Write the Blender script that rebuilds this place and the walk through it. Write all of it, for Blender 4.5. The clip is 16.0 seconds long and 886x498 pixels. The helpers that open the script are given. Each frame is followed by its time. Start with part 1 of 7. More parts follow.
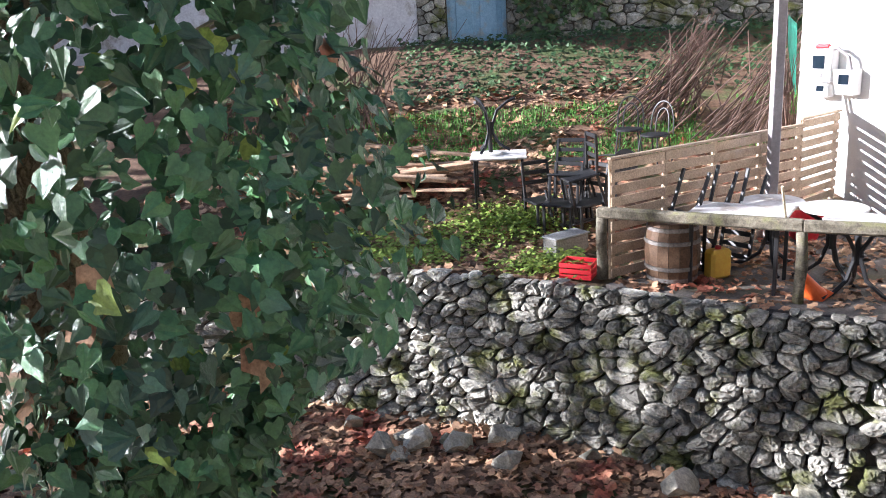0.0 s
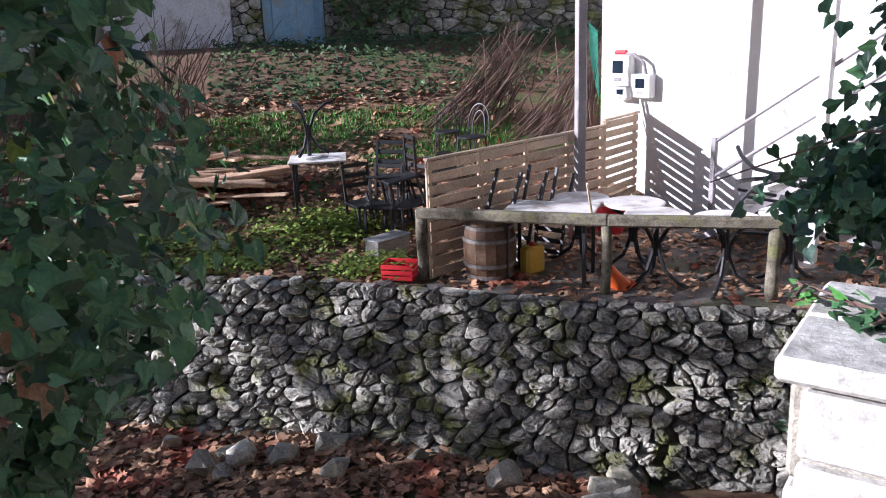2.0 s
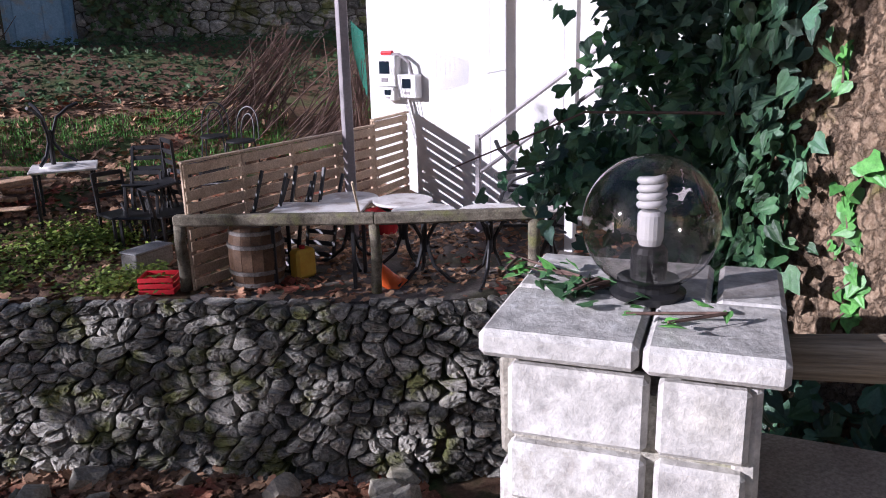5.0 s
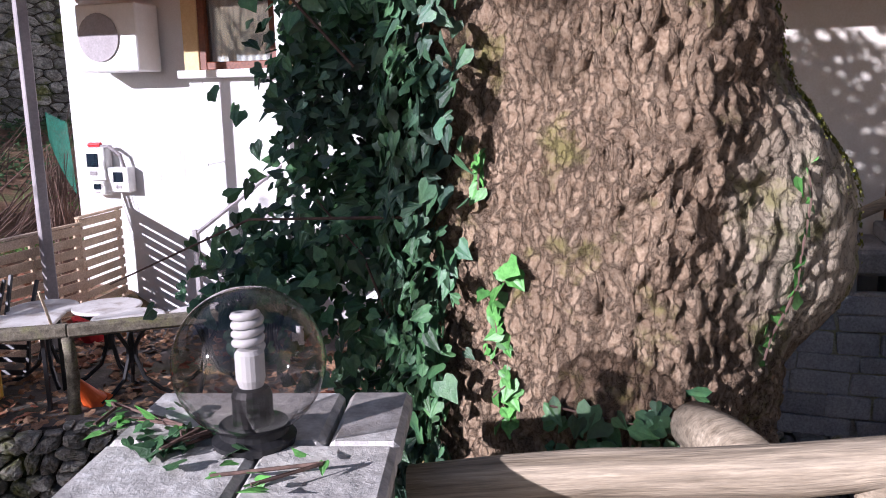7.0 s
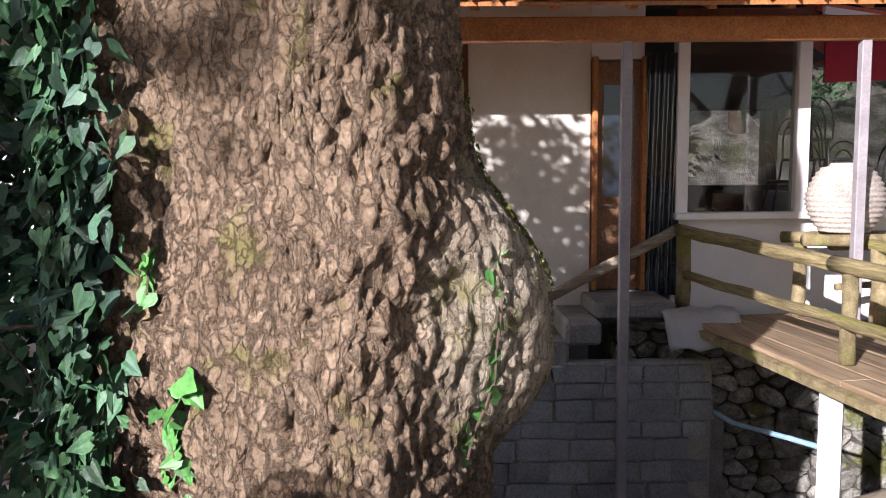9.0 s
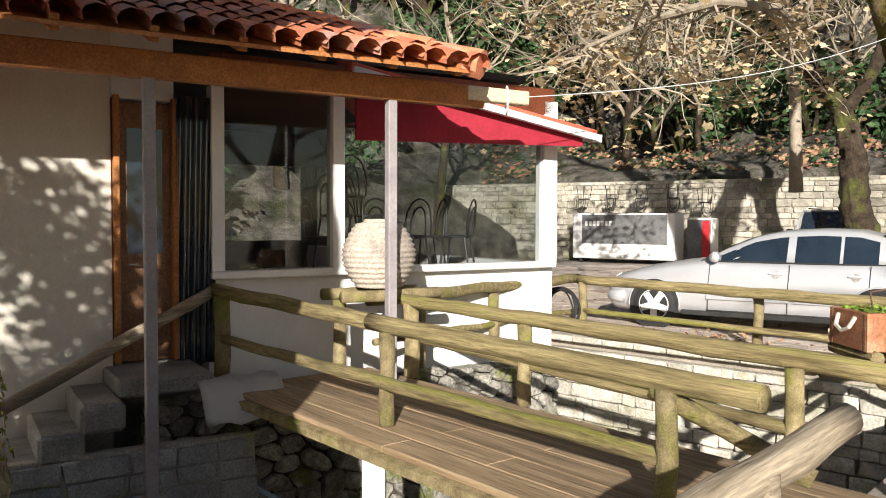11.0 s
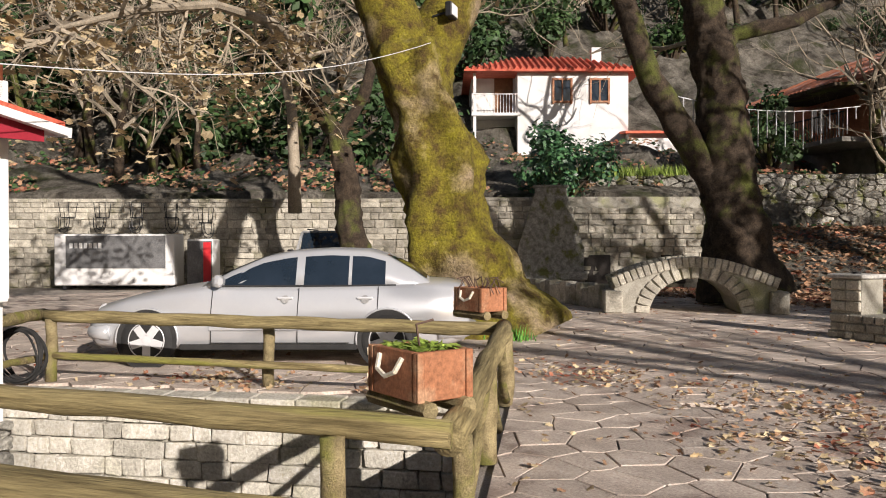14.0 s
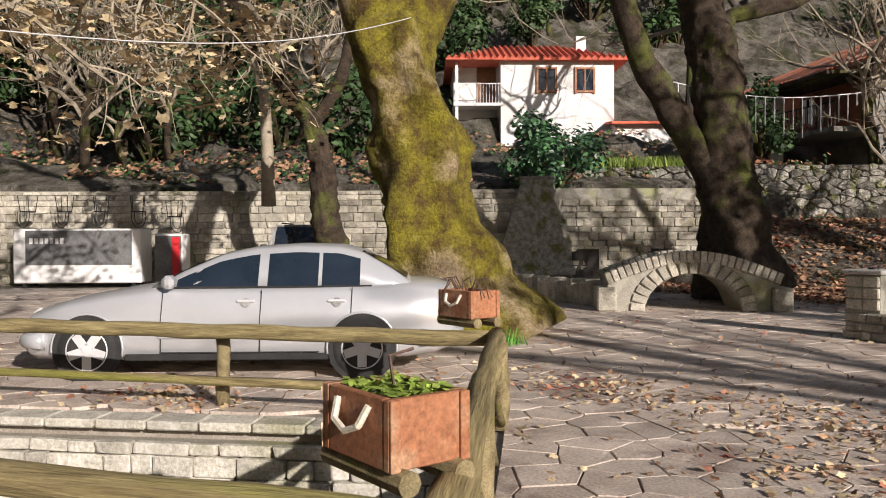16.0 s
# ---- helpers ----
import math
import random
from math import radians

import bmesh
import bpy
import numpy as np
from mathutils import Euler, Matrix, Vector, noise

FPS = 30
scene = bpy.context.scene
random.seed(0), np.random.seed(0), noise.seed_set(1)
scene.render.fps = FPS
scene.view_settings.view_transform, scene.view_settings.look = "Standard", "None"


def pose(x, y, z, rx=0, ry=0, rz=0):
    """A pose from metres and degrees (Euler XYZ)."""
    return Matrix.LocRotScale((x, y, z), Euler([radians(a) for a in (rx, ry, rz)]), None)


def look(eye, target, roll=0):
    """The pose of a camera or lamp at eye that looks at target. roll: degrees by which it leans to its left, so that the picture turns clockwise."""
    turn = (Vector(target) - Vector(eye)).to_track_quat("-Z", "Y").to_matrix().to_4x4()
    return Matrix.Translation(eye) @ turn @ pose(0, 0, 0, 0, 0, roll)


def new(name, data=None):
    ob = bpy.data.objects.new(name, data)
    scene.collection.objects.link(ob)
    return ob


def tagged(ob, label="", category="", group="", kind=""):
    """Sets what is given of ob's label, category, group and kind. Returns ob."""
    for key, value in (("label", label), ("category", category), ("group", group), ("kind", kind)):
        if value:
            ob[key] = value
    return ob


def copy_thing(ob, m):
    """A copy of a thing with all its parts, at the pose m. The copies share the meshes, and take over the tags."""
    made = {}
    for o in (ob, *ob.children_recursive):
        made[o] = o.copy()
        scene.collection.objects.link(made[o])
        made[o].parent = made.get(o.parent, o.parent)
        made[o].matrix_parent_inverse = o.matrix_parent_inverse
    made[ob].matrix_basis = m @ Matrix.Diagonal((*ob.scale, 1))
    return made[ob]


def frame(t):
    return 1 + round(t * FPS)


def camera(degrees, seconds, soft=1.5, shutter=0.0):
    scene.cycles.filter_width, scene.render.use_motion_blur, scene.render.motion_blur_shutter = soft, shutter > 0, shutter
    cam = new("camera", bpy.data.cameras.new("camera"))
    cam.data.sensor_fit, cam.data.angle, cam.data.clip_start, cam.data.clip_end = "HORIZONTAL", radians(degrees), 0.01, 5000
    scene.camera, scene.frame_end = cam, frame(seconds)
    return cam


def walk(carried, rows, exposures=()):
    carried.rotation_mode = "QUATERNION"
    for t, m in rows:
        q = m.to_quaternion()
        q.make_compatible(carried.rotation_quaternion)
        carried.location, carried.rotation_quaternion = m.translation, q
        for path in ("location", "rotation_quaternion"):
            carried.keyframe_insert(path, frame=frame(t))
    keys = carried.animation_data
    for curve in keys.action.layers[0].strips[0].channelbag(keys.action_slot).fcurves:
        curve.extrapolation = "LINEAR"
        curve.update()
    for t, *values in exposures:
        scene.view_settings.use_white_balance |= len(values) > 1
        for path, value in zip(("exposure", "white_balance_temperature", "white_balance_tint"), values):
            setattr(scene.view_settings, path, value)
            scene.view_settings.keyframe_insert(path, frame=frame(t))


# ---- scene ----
cam = camera(57.3, 16.0, soft=1.0)
PATH = [  # seconds, x, y, z, pitch, roll, yaw
    (0.0, -0.067, -0.057, 1.462, -15.79, 3.36, 0.01),
    (0.5, -0.052, -0.041, 1.425, -15.46, 3.04, -1.58),
    (1.0, -0.018, -0.036, 1.406, -15.40, 2.66, -4.04),
    (1.5, 0.036, -0.023, 1.393, -15.63, 2.52, -8.17),
    (2.0, 0.059, 0.002, 1.416, -16.02, 2.17, -11.91),
    (2.5, 0.069, 0.007, 1.421, -16.15, 1.91, -13.80),
    (3.0, 0.099, 0.001, 1.422, -16.14, 1.73, -15.31),
    (3.2, 0.103, 0.001, 1.417, -16.18, 1.68, -16.15),
    (5.3, 0.428, 0.084, 1.268, -15.35, 1.24, -28.84),
    (5.5, 0.460, 0.072, 1.274, -14.93, 1.14, -30.58),
    (6.0, 0.591, 0.042, 1.300, -13.50, 1.18, -35.15),
    (6.5, 0.746, 0.017, 1.334, -11.94, 1.25, -39.47),
    (7.0, 0.886, 0.036, 1.356, -10.59, 1.15, -43.12),
    (7.5, 0.978, 0.065, 1.372, -9.66, 0.72, -47.77),
    (8.0, 1.032, 0.063, 1.404, -8.62, 0.59, -51.29),
    (8.2, 1.050, 0.064, 1.412, -8.04, 0.54, -52.74),
    (10.3, 1.706, -0.030, 1.428, -3.47, 0.42, -78.22),
    (10.5, 1.778, -0.005, 1.427, -3.16, 0.28, -81.24),
    (11.0, 1.991, 0.073, 1.417, -2.13, -0.20, -91.59),
    (11.5, 2.233, 0.057, 1.399, -1.46, -0.46, -101.39),
    (12.0, 2.482, 0.013, 1.413, -1.02, -0.27, -109.16),
    (12.5, 2.740, -0.047, 1.405, -0.71, -0.19, -115.55),
    (13.0, 2.986, -0.155, 1.396, -0.41, -0.23, -121.66),
    (13.5, 3.237, -0.308, 1.403, -0.38, -0.15, -124.88),
    (14.0, 3.490, -0.458, 1.375, -0.48, 0.03, -125.78),
    (14.5, 3.730, -0.624, 1.384, -0.72, 0.04, -127.00),
    (15.0, 3.976, -0.794, 1.398, -0.84, 0.20, -127.66),
    (15.5, 4.211, -0.946, 1.372, -0.90, 0.15, -127.55),
    (16.0, 4.340, -1.062, 1.385, -0.93, 0.22, -127.09),
]
walk(cam, [(t, pose(x, y, z, 90 + pitch, roll, yaw)) for t, x, y, z, pitch, roll, yaw in PATH], exposures=((0,2.05,5700,15),(1.6,1.35,5600,19),(3.2,.85,5500,24),(5.3,.55,5600,26),(8.2,1.0,5700,27),(10.3,.85,6450,10),(11.5,.54,6600,10),(12.5,.26,6650,12),(16,.2,6650,15)))

# ---- light ----
SUN_WAY = Vector((5.1, -0.5, -1.75)).normalized()          # the way the sunlight goes
world = bpy.data.worlds.new("world")
scene.world = world
world.use_nodes = True
wn = world.node_tree
sky = wn.nodes.new("ShaderNodeTexSky")
sky.sky_type, sky.sun_disc = "NISHITA", False
sky.sun_elevation = math.asin(-SUN_WAY.z)
sky.sun_rotation = math.atan2(-SUN_WAY.x, -SUN_WAY.y)
wn.links.new(sky.outputs[0], wn.nodes["Background"].inputs[0])
wn.nodes["Background"].inputs[1].default_value = 0.05
sun = new("sun", bpy.data.lights.new("sun", "SUN"))
sun.data.energy, sun.data.angle, sun.data.color = 5.0, radians(0.6), (1.0, 0.95, 0.88)
sun.matrix_world = look((0, 0, 30), Vector((0, 0, 30)) + SUN_WAY)

# ---- materials ----
def mat(name, c1, c2, scale=3.0, rough=0.8, bump=0.3, fine=40.0, c3=None, metal=0.0, island=0.0, obrand=0.0, stain=1.2, depth=0.02, voronoi=0.0, spec=0.4, along=None, grit=0.6):
    """Two colours mixed by coarse noise, a third in patches, fine relief; spread by piece where asked."""
    m = bpy.data.materials.new(name)
    m.use_nodes = True
    nt = m.node_tree
    b = nt.nodes["Principled BSDF"]
    g = nt.nodes.new("ShaderNodeNewGeometry")
    place = g.outputs["Position"]
    if along:
        dot, cut = nt.nodes.new("ShaderNodeVectorMath"), nt.nodes.new("ShaderNodeVectorMath")
        dot.operation, cut.operation = "DOT_PRODUCT", "SCALE"
        way = Vector(along).normalized()
        dot.inputs[1].default_value = way
        cut.inputs[0].default_value = way * -0.95
        less = nt.nodes.new("ShaderNodeVectorMath")
        less.operation = "ADD"
        nt.links.new(place, dot.inputs[0])
        nt.links.new(dot.outputs["Value"], cut.inputs["Scale"])
        nt.links.new(place, less.inputs[0])
        nt.links.new(cut.outputs[0], less.inputs[1])
        place = less.outputs[0]
    def tex(s, detail=4.0, r=0.6):
        n = nt.nodes.new("ShaderNodeTexNoise")
        n.inputs["Scale"].default_value, n.inputs["Detail"].default_value, n.inputs["Roughness"].default_value = s, detail, r
        nt.links.new(place, n.inputs["Vector"])
        return n
    def ramp(src, lo, hi):
        n = nt.nodes.new("ShaderNodeMapRange")
        n.inputs[1].default_value, n.inputs[2].default_value = lo, hi
        nt.links.new(src, n.inputs[0])
        return n.outputs[0]
    def mix(f, a, c, kind="MIX"):
        n = nt.nodes.new("ShaderNodeMix")
        n.data_type, n.blend_type = "RGBA", kind
        for s, v in ((0, f), (6, a), (7, c)):
            if isinstance(v, (int, float)):
                n.inputs[s].default_value = v
            elif isinstance(v, tuple):
                n.inputs[s].default_value = (*v, 1)
            else:
                nt.links.new(v, n.inputs[s])
        return n.outputs[2]
    coarse, small = tex(scale, 7.0, 0.65), tex(fine, 6.0, 0.7)
    col = mix(ramp(coarse.outputs[0], 0.35, 0.65), tuple(c1), tuple(c2))
    if c3:
        col = mix(ramp(tex(stain).outputs[0], 0.52, 0.64), col, tuple(c3))
    col = mix(grit, col, mix(ramp(small.outputs[0], 0.3, 0.7), (0.16, 0.16, 0.16), (0.84, 0.84, 0.84)), "OVERLAY")
    for amount, src in ((island, g.outputs["Random Per Island"]), (obrand, None)):
        if amount:
            if src is None:
                src = nt.nodes.new("ShaderNodeObjectInfo").outputs["Random"]
            n = nt.nodes.new("ShaderNodeMapRange")
            n.inputs[3].default_value, n.inputs[4].default_value = 1 - amount, 1 + amount
            nt.links.new(src, n.inputs[0])
            h = nt.nodes.new("ShaderNodeHueSaturation")
            nt.links.new(n.outputs[0], h.inputs["Value"])
            nt.links.new(col, h.inputs["Color"])
            col = h.outputs[0]
    nt.links.new(col, b.inputs["Base Color"])
    b.inputs["Roughness"].default_value, b.inputs["Metallic"].default_value = rough, metal
    b.inputs["Specular IOR Level"].default_value = spec
    if bump:
        n = nt.nodes.new("ShaderNodeBump")
        n.inputs["Strength"].default_value, n.inputs["Distance"].default_value = bump, depth
        add = nt.nodes.new("ShaderNodeMath")
        add.operation = "ADD"
        nt.links.new(small.outputs[0], add.inputs[0])
        if voronoi:
            v = nt.nodes.new("ShaderNodeTexVoronoi")
            v.feature = "DISTANCE_TO_EDGE"
            v.inputs["Scale"].default_value = voronoi
            warp = nt.nodes.new("ShaderNodeVectorMath")
            warp.operation = "MULTIPLY_ADD"
            warp.inputs[1].default_value = (0.22, 0.22, 0.16)
            nt.links.new(tex(6.0, 6.0, 0.65).outputs["Color"], warp.inputs[0])
            nt.links.new(g.outputs["Position"], warp.inputs[2])
            nt.links.new(warp.outputs[0], v.inputs["Vector"])
            nt.links.new(ramp(v.outputs[0], 0.0, 0.3), add.inputs[1])
            dark = mix(ramp(v.outputs[0], 0.0, 0.10), tuple(q * 0.28 for q in c1), col)
            nt.links.new(dark, b.inputs["Base Color"])
        else:
            nt.links.new(coarse.outputs[0], add.inputs[1])
        nt.links.new(add.outputs[0], n.inputs["Height"])
        nt.links.new(n.outputs[0], b.inputs["Normal"])
    return m


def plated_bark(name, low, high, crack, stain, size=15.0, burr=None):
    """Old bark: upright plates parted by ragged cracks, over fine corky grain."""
    m = bpy.data.materials.new(name)
    m.use_nodes = True
    nt = m.node_tree
    b = nt.nodes["Principled BSDF"]
    pos = nt.nodes.new("ShaderNodeNewGeometry").outputs["Position"]

    def tex(vec, s, detail=6.0, r=0.65):
        n = nt.nodes.new("ShaderNodeTexNoise")
        n.inputs["Scale"].default_value, n.inputs["Detail"].default_value, n.inputs["Roughness"].default_value = s, detail, r
        nt.links.new(vec, n.inputs["Vector"])
        return n

    def span(src, lo, hi, a=0.0, c=1.0):
        n = nt.nodes.new("ShaderNodeMapRange")
        for k, v in enumerate((lo, hi, a, c)):
            n.inputs[k + 1].default_value = v
        nt.links.new(src, n.inputs[0])
        return n.outputs[0]

    def calc(kind, a, c):
        n = nt.nodes.new("ShaderNodeMath")
        n.operation = kind
        for k, v in enumerate((a, c)):
            if isinstance(v, float):
                n.inputs[k].default_value = v
            else:
                nt.links.new(v, n.inputs[k])
        return n.outputs[0]

    def mix(f, a, c):
        n = nt.nodes.new("ShaderNodeMix")
        n.data_type = "RGBA"
        for k, v in ((0, f), (6, a), (7, c)):
            if isinstance(v, tuple):
                n.inputs[k].default_value = (*v, 1)
            else:
                nt.links.new(v, n.inputs[k])
        return n.outputs[2]

    warp = nt.nodes.new("ShaderNodeVectorMath")
    warp.operation = "MULTIPLY_ADD"
    warp.inputs[1].default_value = (0.16, 0.16, 0.26)
    nt.links.new(tex(pos, 5.0, 8.0, 0.72).outputs["Color"], warp.inputs[0])
    nt.links.new(pos, warp.inputs[2])
    tall = nt.nodes.new("ShaderNodeVectorMath")
    tall.operation = "MULTIPLY"
    tall.inputs[1].default_value = (1.0, 1.0, 0.42)
    nt.links.new(warp.outputs[0], tall.inputs[0])
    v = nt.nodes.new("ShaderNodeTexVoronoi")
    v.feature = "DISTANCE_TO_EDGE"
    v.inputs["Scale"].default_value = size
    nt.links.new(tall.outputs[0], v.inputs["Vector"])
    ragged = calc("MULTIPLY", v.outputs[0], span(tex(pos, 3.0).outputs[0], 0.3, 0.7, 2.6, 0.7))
    fine, broad = tex(pos, 60.0, 8.0, 0.75), tex(pos, 2.6, 6.0)
    col = mix(span(fine.outputs[0], 0.34, 0.66), low, high)
    col = mix(span(broad.outputs[0], 0.40, 0.66, 0.0, 0.5), col, tuple(q * 0.6 for q in low))
    if burr:
        far = nt.nodes.new("ShaderNodeVectorMath")
        far.operation = "DISTANCE"
        far.inputs[1].default_value = burr[0]
        nt.links.new(pos, far.inputs[0])
        edge = calc("ADD", far.outputs["Value"], span(tex(pos, 4.0).outputs[0], 0.3, 0.7, -0.14, 0.14))
        col = mix(span(edge, burr[1] * 0.6, burr[1], 0.85, 0.0), col, mix(span(fine.outputs[0], 0.3, 0.7), tuple(q * 0.75 for q in burr[2]), burr[2]))
    col = mix(span(tex(pos, 3.4).outputs[0], 0.56, 0.66, 0.0, 0.7), col, stain)
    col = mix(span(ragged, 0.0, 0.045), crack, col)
    nt.links.new(col, b.inputs["Base Color"])
    b.inputs["Roughness"].default_value, b.inputs["Specular IOR Level"].default_value = 0.9, 0.25
    n = nt.nodes.new("ShaderNodeBump")
    n.inputs["Strength"].default_value, n.inputs["Distance"].default_value = 1.0, 0.022
    nt.links.new(calc("ADD", span(ragged, 0.0, 0.22), calc("MULTIPLY", fine.outputs[0], 0.9)), n.inputs["Height"])
    nt.links.new(n.outputs[0], b.inputs["Normal"])
    return m


def glass(name, tint, alpha, rough=0.03):
    """A thin pane: part clear, part gloss."""
    m = bpy.data.materials.new(name)
    m.use_nodes = True
    nt = m.node_tree
    out = nt.nodes["Material Output"]
    tr, gl, mx = (nt.nodes.new(k) for k in ("ShaderNodeBsdfTransparent", "ShaderNodeBsdfGlossy", "ShaderNodeMixShader"))
    tr.inputs[0].default_value = (*tint, 1)
    gl.inputs["Roughness"].default_value = rough
    lw = nt.nodes.new("ShaderNodeLayerWeight")
    lw.inputs[0].default_value = 0.5
    fr = nt.nodes.new("ShaderNodeMath")
    fr.operation = "POWER"
    fr.inputs[1].default_value = 4.0
    nt.links.new(lw.outputs["Facing"], fr.inputs[0])
    ad = nt.nodes.new("ShaderNodeMath")
    ad.operation = "ADD"
    ad.inputs[1].default_value = alpha
    nt.links.new(fr.outputs[0], ad.inputs[0])
    nt.links.new(ad.outputs[0], mx.inputs[0])
    nt.links.new(tr.outputs[0], mx.inputs[1])
    nt.links.new(gl.outputs[0], mx.inputs[2])
    nt.links.new(mx.outputs[0], out.inputs[0])
    return m


M = {}
M["flag"] = mat("flagstone", (0.47, 0.385, 0.32), (0.70, 0.60, 0.51), 2.5, 0.85, 0.6, 45, (0.34, 0.26, 0.215), obrand=0.16, island=0.15)
M["joint"] = mat("paving_joint", (0.29, 0.25, 0.21), (0.42, 0.37, 0.315), 4, 0.95, 0.5, 70)
M["rubble"] = mat("grey_rubble", (0.17, 0.16, 0.135), (0.42, 0.40, 0.35), 8, 0.9, 1.0, 38, (0.14, 0.145, 0.05), obrand=0.45, island=0.45, stain=2.4, depth=0.03)
M["gap"] = mat("dark_joint_earth", (0.045, 0.038, 0.03), (0.11, 0.095, 0.075), 7, 1, 0.8, 30, (0.07, 0.09, 0.035))
M["pale"] = mat("pale_stone", (0.32, 0.29, 0.235), (0.56, 0.52, 0.43), 5, 0.85, 0.8, 34, (0.27, 0.25, 0.17), obrand=0.28, island=0.32)
M["limestone"] = mat("pale_limestone", (0.46, 0.43, 0.36), (0.70, 0.66, 0.57), 5, 0.85, 0.8, 34, (0.36, 0.34, 0.24), obrand=0.2, island=0.2)
M["mortar"] = mat("mortar", (0.30, 0.28, 0.23), (0.42, 0.395, 0.335), 6, 0.95, 0.6, 60, (0.30, 0.30, 0.17))
M["slab"] = mat("white_slab", (0.42, 0.40, 0.37), (0.57, 0.55, 0.51), 4, 0.75, 0.45, 18, (0.50, 0.47, 0.40))
M["plaster"] = mat("white_plaster", (0.68, 0.67, 0.66), (0.76, 0.75, 0.74), 2, 0.85, 0.12, 60, (0.70, 0.68, 0.65), stain=0.8, grit=0.22)
M["oldplaster"] = mat("old_plaster", (0.62, 0.60, 0.62), (0.75, 0.74, 0.76), 2.5, 0.9, 0.4, 30, (0.40, 0.36, 0.32), stain=1.5)
M["log"] = mat("weathered_log", (0.20, 0.155, 0.075), (0.44, 0.355, 0.19), 9, 0.85, 0.9, 110, (0.24, 0.23, 0.06), obrand=0.15, stain=3.0)
LOGWAYS = {"log_bridge": (0.79, 0.613, 0.0), "log_square": (2.9, -2.72, 0.0)}
for key, way in LOGWAYS.items():
    M[key] = mat("weathered_" + key, (0.15, 0.115, 0.05), (0.42, 0.34, 0.165), 24, 0.85, 0.9, 110, (0.23, 0.22, 0.05), obrand=0.15, stain=6.0, along=way)
M["oldrail"] = mat("old_grey_plank", (0.10, 0.085, 0.06), (0.26, 0.23, 0.17), 12, 0.9, 0.8, 70, (0.16, 0.16, 0.06), stain=3.0)
M["greylog"] = mat("grey_brown_log", (0.19, 0.15, 0.10), (0.44, 0.365, 0.265), 22, 0.85, 0.6, 90, (0.20, 0.16, 0.115), obrand=0.1, along=(-2.84, 3.2, -0.33))
M["terr"] = mat("terrace_concrete", (0.11, 0.095, 0.085), (0.17, 0.15, 0.135), 3, 0.9, 0.4, 40, (0.09, 0.085, 0.05))
M["plank"] = mat("brown_deck_plank", (0.20, 0.135, 0.075), (0.40, 0.29, 0.175), 14, 0.85, 0.5, 60, (0.27, 0.22, 0.13), obrand=0.15, along=(0.79, 0.613, 0))
M["slat"] = mat("pale_slat", (0.42, 0.31, 0.21), (0.55, 0.42, 0.30), 6, 0.75, 0.3, 60, (0.46, 0.36, 0.28), obrand=0.15)
M["redwood"] = mat("orange_stained_wood", (0.34, 0.13, 0.04), (0.45, 0.19, 0.06), 6, 0.6, 0.3, 50)
M["tile"] = mat("roof_tile", (0.50, 0.16, 0.08), (0.62, 0.24, 0.13), 5, 0.8, 0.3, 50, (0.52, 0.33, 0.28), island=0.25, obrand=0.25)
M["redroof"] = mat("red_far_tile", (0.55, 0.10, 0.06), (0.66, 0.17, 0.10), 3, 0.8, 0.3, 30, island=0.2, obrand=0.2)
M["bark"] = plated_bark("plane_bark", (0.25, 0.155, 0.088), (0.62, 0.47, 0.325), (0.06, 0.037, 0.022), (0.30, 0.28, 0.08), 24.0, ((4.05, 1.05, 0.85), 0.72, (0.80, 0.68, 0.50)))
# bark and moss tones; the dark brown also carries painted shade
M["moss"] = mat("mossy_bark", (0.09, 0.055, 0.018), (0.27, 0.235, 0.02), 4.0, 1.0, 1.0, 26, (0.40, 0.30, 0.19), stain=1.0, depth=0.06, grit=0.8)
M["burrmoss"] = mat("tree_moss", (0.13, 0.14, 0.02), (0.22, 0.22, 0.04), 9, 1.0, 0.3, 60, island=0.35)
M["freshivy"] = mat("fresh_ivy_leaf", (0.06, 0.20, 0.04), (0.11, 0.29, 0.07), 5, 0.4, 0.15, 60, island=0.4)
M["darkbark"] = mat("dark_bark", (0.028, 0.02, 0.013), (0.085, 0.06, 0.04), 5, 1.0, 1.0, 30, (0.10, 0.11, 0.025), stain=1.2, depth=0.04, grit=0.8)
M["twig"] = mat("twig", (0.24, 0.20, 0.145), (0.38, 0.32, 0.24), 3, 0.9, 0.2, 30)
M["ivy"] = mat("ivy_leaf", (0.035, 0.10, 0.045), (0.08, 0.175, 0.065), 9, 0.36, 0.3, 60, (0.075, 0.14, 0.10), island=0.6, spec=0.5, grit=0.4)
M["yleaf"] = mat("yellow_green_leaf", (0.20, 0.30, 0.05), (0.32, 0.40, 0.08), 6, 0.5, 0.1, 40, island=0.3)
M["dry"] = mat("dry_leaf", (0.30, 0.165, 0.095), (0.43, 0.27, 0.16), 3, 0.85, 0.2, 40, (0.34, 0.10, 0.06), island=0.45)
M["paleleaf"] = mat("pale_dry_leaf", (0.48, 0.36, 0.20), (0.60, 0.48, 0.30), 3, 0.8, 0.2, 40, island=0.35)
M["grass"] = mat("grass_blade", (0.06, 0.19, 0.03), (0.13, 0.32, 0.05), 3, 0.7, 0.0, 30, island=0.4)
M["ever"] = mat("evergreen_leaf", (0.025, 0.06, 0.02), (0.055, 0.10, 0.03), 0.6, 0.6, 0.0, 30, island=0.45)
M["soil"] = mat("leafy_soil", (0.13, 0.075, 0.045), (0.22, 0.13, 0.08), 2.5, 0.95, 0.8, 24, (0.07, 0.10, 0.03), stain=0.9)
